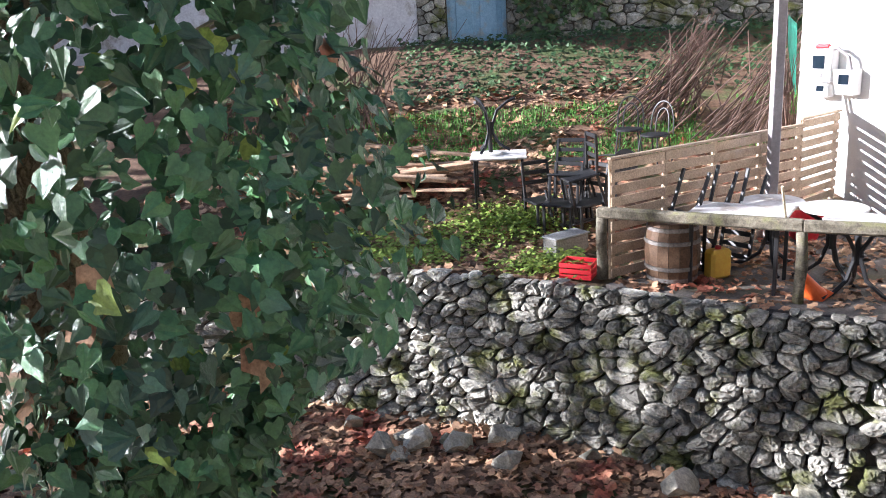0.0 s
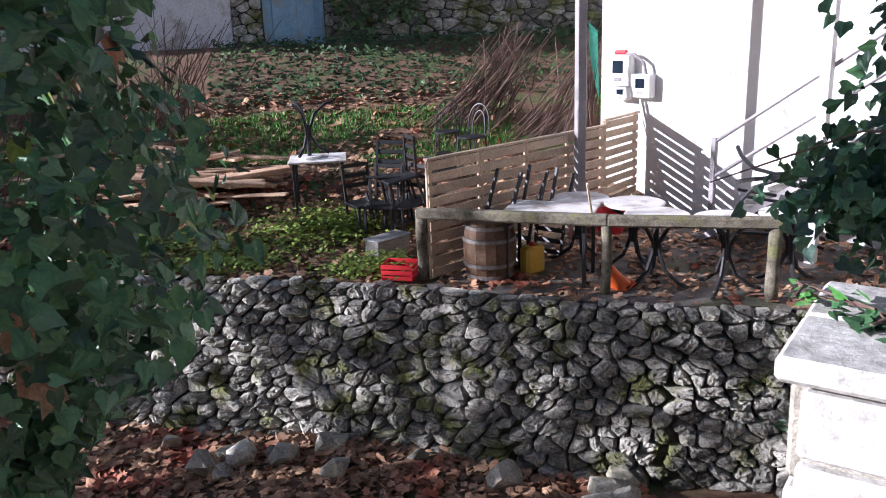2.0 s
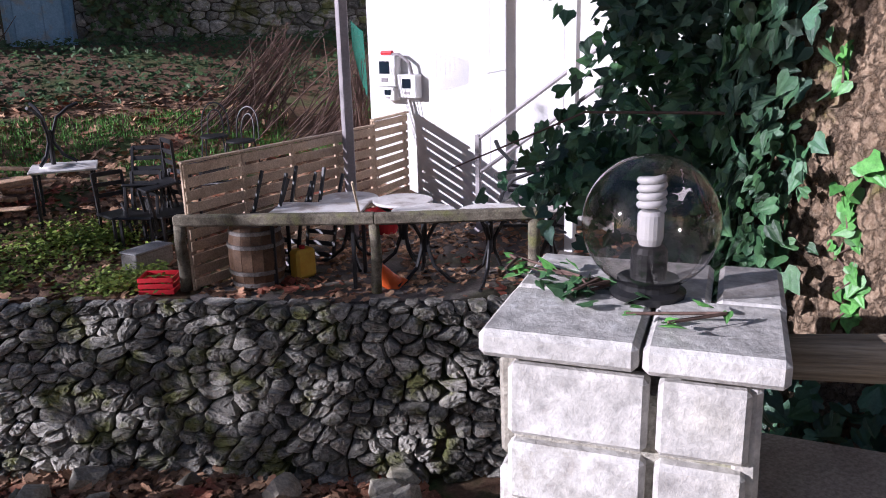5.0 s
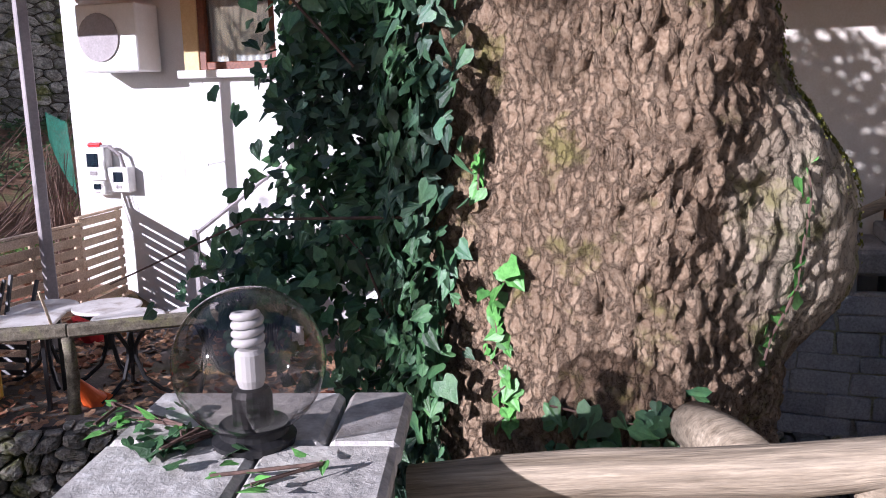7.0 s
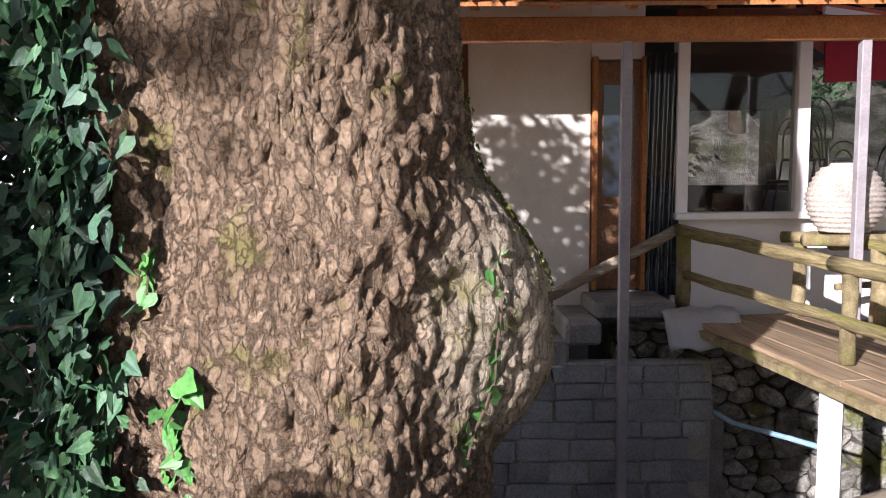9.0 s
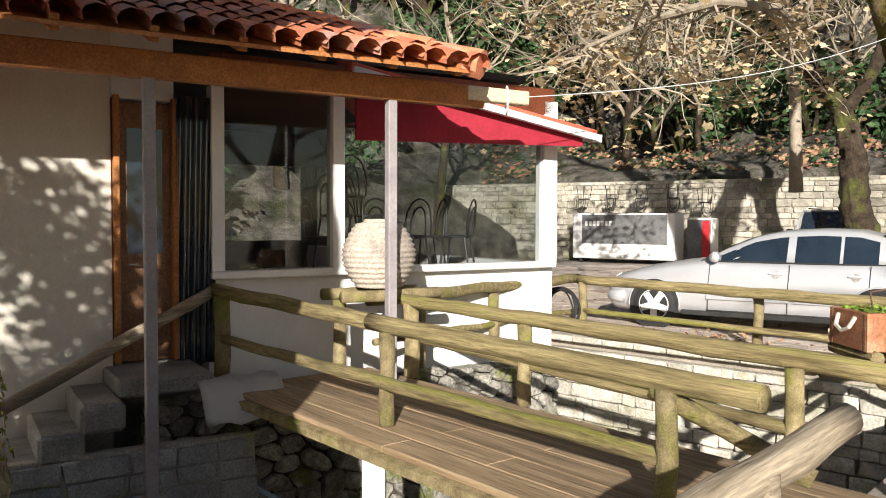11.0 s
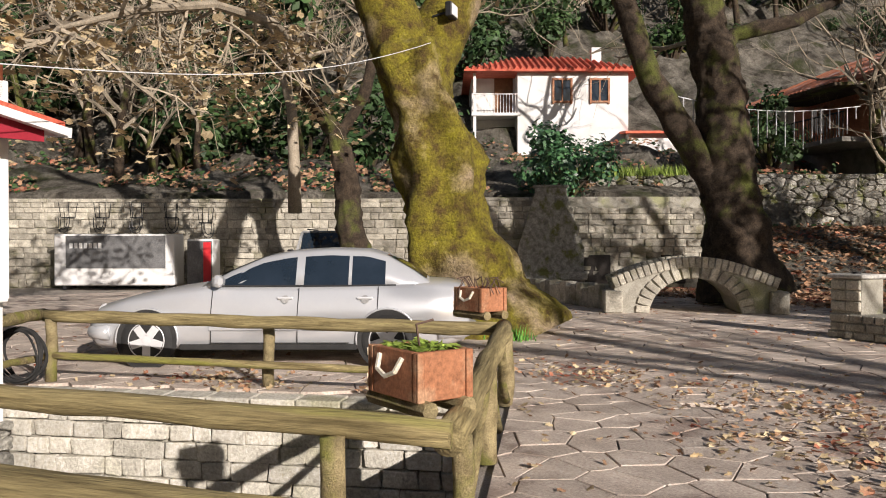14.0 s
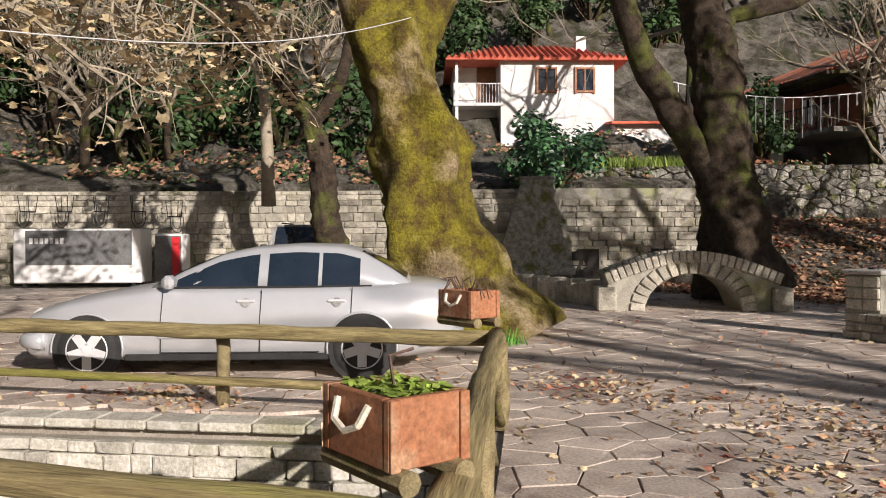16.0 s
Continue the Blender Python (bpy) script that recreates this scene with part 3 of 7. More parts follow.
def rubble_on(parent, material, line, base_out, z0, z1, row, wide, depth, limit, seed, name="stone", gap=0.0085):
    """A face of fitted rubble: each stone fills the cell round its seed, with rounded corners and a bulging, tilted front."""
    r = random.Random(seed)
    seg = [Vector(p) for p in line]
    lens = [(b - a).length for a, b in zip(seg, seg[1:])]
    total = sum(lens)
    cols, rows = int(total / wide) + 2, int((z1 - z0) / row) + 2
    pts = {(i, j): Vector((i + 0.5 * (j % 2) + r.uniform(-0.42, 0.42), j + 0.3 + r.uniform(-0.4, 0.4))) for i in range(-1, cols) for j in range(-1, rows) if r.random() > 0.17}
    built = []
    for (i, j), c in pts.items():
        poly = [c + Vector(p) for p in ((-1.6, -1.6), (1.6, -1.6), (1.6, 1.6), (-1.6, 1.6))]
        for a in range(-3, 4):
            for b in range(-3, 4):
                o = pts.get((i + a, j + b))
                if o is not None and (a or b) and len(poly) > 2:
                    poly = clipped(poly, (o + c) / 2, o - c)
        poly = [Vector((p.x * wide, p.y * row)) for p in poly]
        for at, n in (((0, 0), (-1, 0)), ((total, 0), (1, 0)), ((0, 0), (0, -1)), ((0, z1 - z0 + r.uniform(-0.03, 0.03)), (0, 1))):
            if len(poly) > 2:
                poly = clipped(poly, Vector(at), Vector(n))
        if len(poly) < 3:
            continue
        mid = sum(poly, Vector((0, 0))) / len(poly)
        reach = min((p - mid).length for p in poly)
        if reach < 0.018:
            continue
        soft = []
        for p, q in zip(poly, poly[1:] + poly[:1]):
            soft += [p.lerp(q, 0.18), p.lerp(q, 0.5) + (q - p).orthogonal() * r.uniform(-0.05, 0.04), p.lerp(q, 0.82)] if (q - p).length > 0.06 else [p.lerp(q, 0.5)]
        shrink = 1 - gap * r.uniform(0.7, 1.6) / max(reach, 0.03)
        soft = [(p - mid) * max(0.6, shrink) for p in soft]
        q, k = mid.x, 0
        while k < len(lens) - 1 and q > lens[k]:
            q -= lens[k]
            k += 1
        d = (seg[k + 1] - seg[k]).normalized()
        n = Vector((d.y, -d.x))
        at = seg[k] + d * q + n * (base_out * (1 - mid.y / (z1 - z0)) + r.uniform(-0.02, 0.025))
        lean = base_out / (z1 - z0)
        tx, tz, bulge = r.gauss(0, 0.10), r.gauss(0, 0.14) - lean, depth * r.uniform(0.3, 0.6)
        co, fs, m = [], [], len(soft)
        for scale, out in ((1.0, -0.4 * depth), (1.0, bulge * 0.4), (0.88, bulge * 0.9), (0.45, bulge * 1.05)):
            for p in soft:
                w = p * (scale + (r.uniform(-0.05, 0.05) if scale < 1 else 0))
                co.append((w.x, out + (tx * w.x if out > 0 else 0) + tz * w.y + (r.uniform(-0.12, 0.12) * depth if scale < 1 else 0), w.y))
        for a in range(3):
            fs += [(a * m + k2, a * m + (k2 + 1) % m, (a + 1) * m + (k2 + 1) % m, (a + 1) * m + k2) for k2 in range(m)]
        fs.append(tuple(range(3 * m, 4 * m)))
        built.append((abs(mid.x - 0.58 * total), co, fs, Matrix(((d.x, n.x, 0, at.x), (d.y, n.y, 0, at.y), (0, 0, 1, z0 + mid.y), (0, 0, 0, 1)))))
    built.sort(key=lambda f: f[0])
    for _, co, fs, m in built[:limit]:
        me = bpy.data.meshes.new(name)
        me.from_pydata(co, [], fs)
        me.materials.append(material)
        ob = new(name, me)
        ob.parent = parent
        ob.matrix_world = m
    rest_co, rest_f = [], []
    for _, co, fs, m in built[limit:]:
        base = len(rest_co)
        rest_co += [tuple(m @ Vector(c)) for c in co]
        rest_f += [tuple(base + k for k in f) for f in fs]
    if rest_co:
        me = bpy.data.meshes.new("far_stones")
        me.from_pydata(rest_co, [], rest_f)
        me.materials.append(material)
        ob = new("far_stones", me)
        ob.parent = parent
        ob["kind"] = "stuff"


def stone_mesh(name, seed):
    r = random.Random(seed)
    bm = bmesh.new()
    for k in range(20):
        v = Vector((r.gauss(0, 1), r.gauss(0, 1), r.gauss(0, 1))).normalized()
        s = max(abs(v.x), abs(v.y), abs(v.z)) ** 0.75
        bm.verts.new((v.x / s * 0.5, v.y / s * 0.5, v.z / s * 0.5))
    h = bmesh.ops.convex_hull(bm, input=bm.verts[:])
    bmesh.ops.delete(bm, geom=[g for g in h["geom_interior"] + h["geom_unused"] if isinstance(g, bmesh.types.BMVert)], context="VERTS")
    bmesh.ops.recalc_face_normals(bm, faces=bm.faces[:])
    me = bpy.data.meshes.new(name)
    bm.to_mesh(me)
    bm.free()
    return me


def brick_mesh(name, seed):
    r = random.Random(seed)
    bm = bmesh.new()
    bmesh.ops.create_cube(bm, size=1)
    for v in bm.verts:
        v.co += Vector((r.uniform(-0.05, 0.05), r.uniform(-0.12, 0.06), r.uniform(-0.07, 0.07)))
    bmesh.ops.bevel(bm, geom=bm.edges[:], offset=0.06, segments=1, affect="EDGES")
    me = bpy.data.meshes.new(name)
    bm.to_mesh(me)
    bm.free()
    return me


STONES = [stone_mesh("stone", 40 + k) for k in range(9)]
BRICKS = [brick_mesh("cut_stone", 70 + k) for k in range(6)]


def stones_on(parent, material, line, base_out, z0, z1, row, wide, depth, limit, seed, meshes, name="stone"):
    """Courses of stones on a wall's face: the first up to limit as pieces, the rest joined. line: plan points; base_out: batter at the foot."""
    r = random.Random(seed)
    meshes = [m.copy() for m in meshes]
    for m in meshes:
        m.materials.clear()
        m.materials.append(material)
    seg = [Vector(p) for p in line]
    lens = [(b - a).length for a, b in zip(seg, seg[1:])]
    total = sum(lens)
    rest_co, rest_f, count = [], [], 0
    z = z0
    while z < z1 - 0.3 * row:
        h = row * r.uniform(0.75, 1.3)
        h = min(h, z1 - z) if z + h > z1 else h
        s = -r.uniform(0, wide)
        while s < total:
            w = wide * r.choice((0.6, 0.8, 1.0, 1.2, 1.6)) * r.uniform(0.85, 1.15)
            mid = s + w / 2
            s += w
            if mid < 0 or mid > total:
                continue
            q, k = mid, 0
            while k < len(lens) - 1 and q > lens[k]:
                q -= lens[k]
                k += 1
            d = (seg[k + 1] - seg[k]).normalized()
            n = Vector((d.y, -d.x))
            zz = z + h / 2
            out = base_out * (1 - (zz - z0) / (z1 - z0)) + r.uniform(-0.015, 0.015)
            p = seg[k] + d * q + n * out
            m = Matrix.LocRotScale((p.x, p.y, zz), None, None) @ Matrix(((d.x, n.x, 0, 0), (d.y, n.y, 0, 0), (0, 0, 1, 0), (0, 0, 0, 1)))
            m = m @ Matrix.Diagonal((w * 0.95, depth * r.uniform(0.8, 1.25), h * 0.9, 1))
            me = r.choice(meshes)
            if count < limit:
                ob = new(name, me)
                ob.parent = parent
                ob.matrix_world = m
                count += 1
            else:
                base = len(rest_co)
                rest_co.extend(tuple(m @ v.co) for v in me.vertices)
                rest_f.extend(tuple(base + i for i in f.vertices) for f in me.polygons)
        z += h
    if rest_co:
        me = bpy.data.meshes.new("far_stones")
        me.from_pydata(rest_co, [], rest_f)
        me.materials.append(material)
        ob = new("far_stones", me)
        ob.parent = parent
        ob["kind"] = "stuff"


# ---- the tavern ----
tavern = thing("tavern", BUILD, "white plastered tavern with a glazed porch and tiled roof", "building")


def bwall(name, s0, s1, z0, z1, y=-0.13, t=0.25, material=None, label=""):
    return part(name, block(s1 - s0, t, z1 - z0, pose((s0 + s1) / 2, y, z0), 0.006), material or M["plaster"], tavern, label)


bwall("wall", 6.95, 11.0, TER - 0.1, 3.6)
bwall("wall", 6.0, 6.95, TER - 0.1, 1.53)
bwall("wall", 6.0, 6.95, 2.6, 3.6)
bwall("wall", 4.78, 6.0, TER - 0.1, 3.6, material=M["cream"])
bwall("wall", 4.25, 4.78, BED, 0.14, material=M["concrete"])
bwall("wall", 4.25, 4.78, 2.45, 3.6)
bwall("wall", 11.0, 12.0, TER - 0.1, 1.72)
bwall("wall", 11.0, 12.0, 2.9, 3.6)
bwall("wall", 12.0, 13.9, TER - 0.1, 3.6)
part("end_wall", block(0.25, 7, 5, pose(13.78, -3.7, TER - 0.1), 0.01), M["plaster"], tavern)
# inner walls, floor and ceiling near-black: the room's shade is painted in
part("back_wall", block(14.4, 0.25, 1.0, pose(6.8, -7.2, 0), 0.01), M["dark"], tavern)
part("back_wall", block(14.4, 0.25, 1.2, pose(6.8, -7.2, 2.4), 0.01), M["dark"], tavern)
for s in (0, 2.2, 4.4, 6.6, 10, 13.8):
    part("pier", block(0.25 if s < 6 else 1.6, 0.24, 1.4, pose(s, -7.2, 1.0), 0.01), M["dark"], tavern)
part("side_wall", block(0.2, 7, 0.9, pose(0.0, -3.7, 0), 0.01), M["plaster"], tavern)
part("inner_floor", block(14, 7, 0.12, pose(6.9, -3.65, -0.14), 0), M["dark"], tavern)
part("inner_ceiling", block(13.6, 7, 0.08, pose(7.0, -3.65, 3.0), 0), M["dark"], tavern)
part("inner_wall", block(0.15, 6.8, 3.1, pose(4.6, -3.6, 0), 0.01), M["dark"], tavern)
bwall("parapet", -0.1, 3.95, -0.2, 0.88)
bwall("footing", -0.1, 5.3, BED, -0.2, material=M["concrete"])
for s, w in ((3.88, 0.12), (2.68, 0.13), (0.0, 0.2)):
    part("post", block(w, 0.16, 1.9, pose(s, 0.0, 0.88), 0.008), M["white"], tavern)
part("sill", block(4.0, 0.2, 0.07, pose(1.95, 0.03, 0.86), 0.008), M["white"], tavern)
part("head", block(4.0, 0.16, 0.3, pose(1.95, 0.0, 2.62), 0.008), M["brownframe"], tavern)
ob = part("pane", block(1.08, 0.012, 1.72, pose(3.29, 0, 0.93), 0), M["pane"], tavern)
ob = part("plastic_sheet", block(2.5, 0.01, 1.45, pose(1.32, 0.0, 0.92), 0), M["plastic"], tavern)
ob = part("plastic_sheet", block(0.01, 6.8, 1.45, pose(0.0, -3.6, 0.92), 0), M["plastic"], tavern)
# awning over the right half
bm = bmesh.new()
for q in (((2.5, 0.1, 2.85), (-0.15, 0.45, 2.38), (-0.15, 0.45, 2.24), (2.5, 0.1, 2.2)),):
    a = [bm.verts.new(p) for p in q]
    b = [bm.verts.new((p[0], p[1] - 0.04, p[2])) for p in q]
    bm.faces.new(a)
    bm.faces.new(b[::-1])
    for k in range(4):
        bm.faces.new((a[k], b[k], b[(k + 1) % 4], a[(k + 1) % 4]))
part("awning", bm, M["maroon"], tavern, "dark red fabric awning")
# pavilion roof
bm = bmesh.new()
v = [bm.verts.new(p) for p in ((-0.28, 0.55, 2.42), (2.6, 0.2, 2.95), (2.6, -6.5, 4.2), (-0.28, -7, 3.3), (-0.28, 0.55, 2.34), (2.6, 0.2, 2.87), (2.6, -6.5, 4.12), (-0.28, -7, 3.2))]
for f in ((0, 1, 2, 3), (7, 6, 5, 4), (0, 4, 5, 1), (1, 5, 6, 2), (2, 6, 7, 3), (3, 7, 4, 0)):
    bm.faces.new([v[k] for k in f])
part("pavilion_roof", bm, M["redroof"], tavern, "low red roof of the glazed pavilion")
part("fascia", tube([(-0.28, 0.56, 2.33), (2.6, 0.24, 2.86)], 0.05, 4), M["white"], tavern)
part("fascia", tube([(-0.30, 0.56, 2.33), (-0.30, -6.9, 3.2)], 0.06, 4), M["white"], tavern)
# porch roof: rafters, beam, boards, tiles
EAVE_Z, RISE = 2.62, 0.36
part("beam", block(6.4, 0.12, 0.2, pose(4.95, 1.2, 2.44), 0.01), M["redwood"], tavern, "orange stained porch beam")
part("beam_end", block(0.7, 0.12, 0.13, pose(1.6, 1.22, 2.5), 0.01), M["chip"], tavern)
for s in [2.3 + 0.62 * k for k in range(10)]:
    part("rafter", block(0.07, 3.2, 0.11, pose(s, 0.15, EAVE_Z + RISE * 1.5, -19.8, 0, 0), 0.006), M["redwood"], tavern)
bm = bmesh.new()
v = [bm.verts.new(p) for p in ((2.12, 1.72, EAVE_Z + 0.02), (14.3, 1.72, EAVE_Z + 0.02), (14.3, -3.6, EAVE_Z + 0.02 + RISE * 5.32), (6.0, -3.6, EAVE_Z + 0.02 + RISE * 5.32))]
w = [bm.verts.new(q.co + Vector((0, 0, 0.03))) for q in v]
bm.faces.new(v[::-1])
bm.faces.new(w)
for k in range(4):
    bm.faces.new((v[k], v[(k + 1) % 4], w[(k + 1) % 4], w[k]))
roof = part("roof", bm, M["redwood"], tavern, "porch roof of curved clay tiles")
tm = tube([(0, 0.2, 0), (0, -0.2, 0)], 0.105, 10, cap=False)
bmesh.ops.delete(tm, geom=[q for q in tm.verts if q.co.z < -0.02], context="VERTS")
tme = bpy.data.meshes.new("roof_tile")
for q in list(tm.verts):
    if q.co.y > 0:
        q.co.x *= 1.12
        q.co.z += 0.02
tm.to_mesh(tme)
tm.free()
tme.materials.append(M["tile"])
tile_count = 0
for row in range(11):
    y = 1.62 - 0.33 * row
    for col in range(34):
        s = 2.2 + 0.21 * col
        if s < 2.15 + row * 0.33 * 0.75 or s > 9.2:
            continue
        ob = new("roof_tile", tme)
        ob.parent = roof
        ob.matrix_basis = pose(s + random.uniform(-0.012, 0.012), y + random.uniform(-0.02, 0.02), EAVE_Z + 0.075 + RISE * (1.72 - y) + 0.01, -19.8, 0, random.uniform(-2, 2))
hip = [(2.12 + 3.98 * k / 14, 1.74 - 5.32 * k / 14, EAVE_Z + 0.10 + RISE * 5.32 * k / 14) for k in range(15)]
for a, b in zip(hip, hip[1:]):
    part("hip_tile", tube([a, Vector(b) * 1.0 + (Vector(b) - Vector(a)) * 0.12], [0.13, 0.105], 10), M["tile"], roof)
# columns under the beam
for s, z0 in ((4.72, BED), (2.70, -0.02)):
    c = thing("porch_column", pose(*bp(s, 1.2, z0), 0, 0, math.degrees(math.atan2(U2.y, U2.x))), "slim grey painted steel porch column", "column", "porch columns")
    part("shaft", block(0.085, 0.085, 2.47 - z0, None, 0.008), M["greypost"], c)
    part("base_plate", block(0.2, 0.2, 0.02, None, 0.004), M["greypost"], c)
# doors and windows in the front
d = thing("door_2", BUILD @ pose(4.5, -0.06, 0.15), "half-glazed brown wooden tavern door", "door", kind="structure")
part("leaf", block(0.46, 0.05, 2.28, None, 0.008), M["door"], d)
part("pane", block(0.3, 0.012, 1.1, pose(0, 0.03, 0.95), 0), M["carglass"], d)
for k in (-1, 1):
    part("jamb", block(0.05, 0.2, 2.32, pose(k * 0.245, 0.02, 0), 0.006), M["redwood"], d)
part("handle", tube([(0.15, 0.04, 0.85), (0.15, 0.09, 0.86), (0.07, 0.09, 0.86)], 0.009, 6), M["hoop"], d)


def window(s0, s1, z0, z1, name, surround):
    w = thing(name, BUILD @ pose((s0 + s1) / 2, -0.02, z0), "brown framed window with white net curtain and ochre surround", "window", kind="structure")
    a, b = s1 - s0, z1 - z0
    for k in (-1, 1):
        part("window_frame", block(0.09, 0.08, b, pose(k * (a / 2 - 0.045), 0, 0), 0.008), M["brownframe"], w)
        part("window_frame", block(a - 0.18, 0.08, 0.09, pose(0, 0, 0 if k < 0 else b - 0.09), 0.008), M["brownframe"], w)
    part("pane", block(a - 0.16, 0.01, b - 0.16, pose(0, -0.02, 0.08), 0), M["pane"], w)
    bm = bmesh.new()
    n = 40
    va = [(-a / 2 + 0.09 + (a - 0.18) * k / n, -0.08 + 0.015 * math.sin(k * 1.4)) for k in range(n + 1)]
    lo = [bm.verts.new((x, y, 0.08)) for x, y in va]
    hi = [bm.verts.new((x, y, b - 0.08)) for x, y in va]
    for k in range(n):
        bm.faces.new((lo[k], lo[k + 1], hi[k + 1], hi[k]))
    part("curtain", bm, M["white"], w, smooth=True)
    if surround:
        part("window_sill", block(a + 0.5, 0.12, 0.09, pose(0, 0.08, -0.09), 0.01), M["white"], w)
        for k in (-1, 1):
            part("surround", block(0.2, 0.05, b, pose(k * (a / 2 + 0.1), 0.03, 0), 0.006), M["ochre"], w)


window(11.0, 12.0, 1.72, 2.9, "window_1", True)
window(6.0, 6.95, 1.53, 2.6, "window_2", False)
# landing, steps and block footing before the door
landing = thing("landing", BUILD @ pose(4.6, 0.7, 0), "concrete landing and steps over a cement block footing", "steps", kind="structure")
part("slab", block(0.75, 0.75, 0.14, pose(-0.1, -0.3, 0.0), 0.02), M["concrete"], landing)
for k in range(6):
    part("step", block(0.32, 0.9, 0.22, pose(0.42 + 0.29 * k, -0.15, -0.2 - 0.19 * k), 0.03), M["concrete"], landing)
part("core", block(2.4, 0.8, 1.9, pose(0.3, -0.2, BED), 0.01), M["concrete"], landing)
# wooden bridge
BDIR = Vector((0.79, 0.613))
BN = Vector((-0.613, 0.79))


def bridge():
    b = thing("footbridge", pose(0, 0, 0), "wooden plank footbridge over the stream with log railings", "bridge", kind="structure")
    for k, off in enumerate((-0.28, 0.0, 0.55)):
        a = Vector((5.45, -1.85)) + BN * off
        e = a + BDIR * 4.9
        part("joist", tube([(*a, -0.12), (*e, -0.12)], 0.07, 6), M["log"], b)
    return b


footbridge = bridge()
for k in range(6):
    for a, L in ((0.0, 2.6), (2.6, 2.3)) if k % 2 else ((0.0, 1.9), (1.9, 3.0)):
        p = Vector((5.42, -1.86)) + BDIR * (a + L / 2) + BN * (-0.61 + 0.244 * k)
        part("deck_plank", block(L - 0.006, 0.238, 0.045, pose(p.x, p.y, -0.05, 0, 0, math.degrees(math.atan2(BDIR.y, BDIR.x)) + random.uniform(-0.15, 0.15)), 0.006), M["plank"], footbridge)
for off in (-0.74, 0.74):
    a = Vector((5.42, -1.86)) + BN * off
    e = a + BDIR * 4.85
    part("edge_board", tube([(*a, -0.09), (*e, -0.09)], 0.045, 4), M["log"], footbridge)
p = Vector((7.75, 0.4))
part("pier", block(0.16, 0.16, BED * -1 - 0.1, pose(p.x, p.y, BED), 0.01), M["white"], footbridge)
from mathutils import bvhtree

# ---- log railings ----
def log(name, a, b, r, parent, seed=0, r2=None, material=None):
    a, b = Vector(a), Vector(b)
    rr = random.Random(seed)
    n = max(4, int((b - a).length / 0.25))
    side = Vector((rr.uniform(-1, 1), rr.uniform(-1, 1), rr.uniform(-1, 1)))
    pts = [a.lerp(b, k / n) + side * 0.010 * math.sin(k * 1.7 + seed) for k in range(n + 1)]
    rad = [(r + ((r2 or r) - r) * k / n) * (1 + 0.05 * math.sin(k * 2.3 + seed * 3)) for k in range(n + 1)]
    return part(name, tube(pts, rad, 12, wob=0.04), material or M["log"], parent, smooth=True)


def railing(label, posts, rails, material=None, grain=None):
    rl = thing("log_railing", pose(*posts[0][0], 0), label, "railing", "log railings of the square")
    for k, (p, z0, z1, r) in enumerate(posts):
        log("post", (*p, z0), (*p, z1), r, rl, k, material=material)
    for k, (a, b, r) in enumerate(rails):
        log("rail", a, b, r, rl, k + 20, material=M[grain] if grain else material)
    m = rl.matrix_world.inverted()
    for c in rl.children:
        c.matrix_parent_inverse = m
    return rl


RZ = 0.66
railing("mossy log railing along the near side of the footbridge",
        [((7.52, 0.30), 0.0, 0.64, 0.055), ((5.72, -1.08), -0.05, 0.62, 0.052), ((9.30, 1.85), 0.0, 0.72, 0.07)],
        [((9.42, 1.95, 0.76), (7.7, 0.42, 0.69), 0.06), ((7.7, 0.42, 0.69), (5.35, -1.38, 0.66), 0.060), ((9.3, 1.85, 0.33), (5.72, -1.08, 0.30), 0.045), ((5.8, -1.02, 0.62), (5.42, -1.62, 0.30), 0.045)], grain="log_bridge")
railing("mossy log railing along the far side of the footbridge",
        [((8.10, -0.72), 0.0, 0.62, 0.055), ((6.35, -1.98), -0.05, 0.60, 0.052), ((9.3, 0.15), 0.0, 0.66, 0.07)],
        [((9.55, 0.35, 0.68), (6.0, -2.3, 0.64), 0.057), ((9.4, 0.15, 0.34), (6.2, -2.1, 0.26), 0.04)], grain="log_bridge")
railing("weathered log railing along the edge of the square above the stream",
        [((4.55, -1.02), -0.4, 0.60, 0.07), ((3.05, 0.70), -0.4, 0.36, 0.06)],
        [((5.06, -1.58, 0.64), (2.22, 1.62, 0.31), 0.068), ((9.42, 1.95, 0.76), tuple(bp(5.9, 0.55, -0.15)), 0.055)], M["greylog"])
railing("weathered log railing between the two planter boxes",
        [((6.08, -2.42), -0.1, 0.6, 0.045), ((7.42, -3.62), 0.0, 0.62, 0.07), ((8.75, -4.9), 0.0, 0.62, 0.07)],
        [((6.0, -2.3, 0.61), (8.9, -5.02, 0.63), 0.07), ((6.1, -2.4, 0.05), (7.4, -3.6, 0.5), 0.035), ((7.5, -3.7, 0.5), (8.0, -4.2, 0.02), 0.035), ((8.1, -4.3, 0.55), (8.75, -4.9, 0.02), 0.035)], grain="log_square")
railing("weathered log railing in front of the parked car",
        [((10.72, -3.62), 0.0, 0.62, 0.055), ((12.25, -2.0), 0.0, 0.62, 0.055), ((11.0, -0.75), 0.0, 0.60, 0.06)],
        [((8.86, -5.0, 0.62), (12.3, -1.95, 0.65), 0.06), ((8.9, -4.95, 0.22), (12.3, -1.95, 0.26), 0.035), ((12.35, -1.95, 0.66), (9.5, 0.55, 0.66), 0.06), ((12.3, -1.95, 0.25), (9.6, 0.5, 0.25), 0.035)], grain="log_bridge")


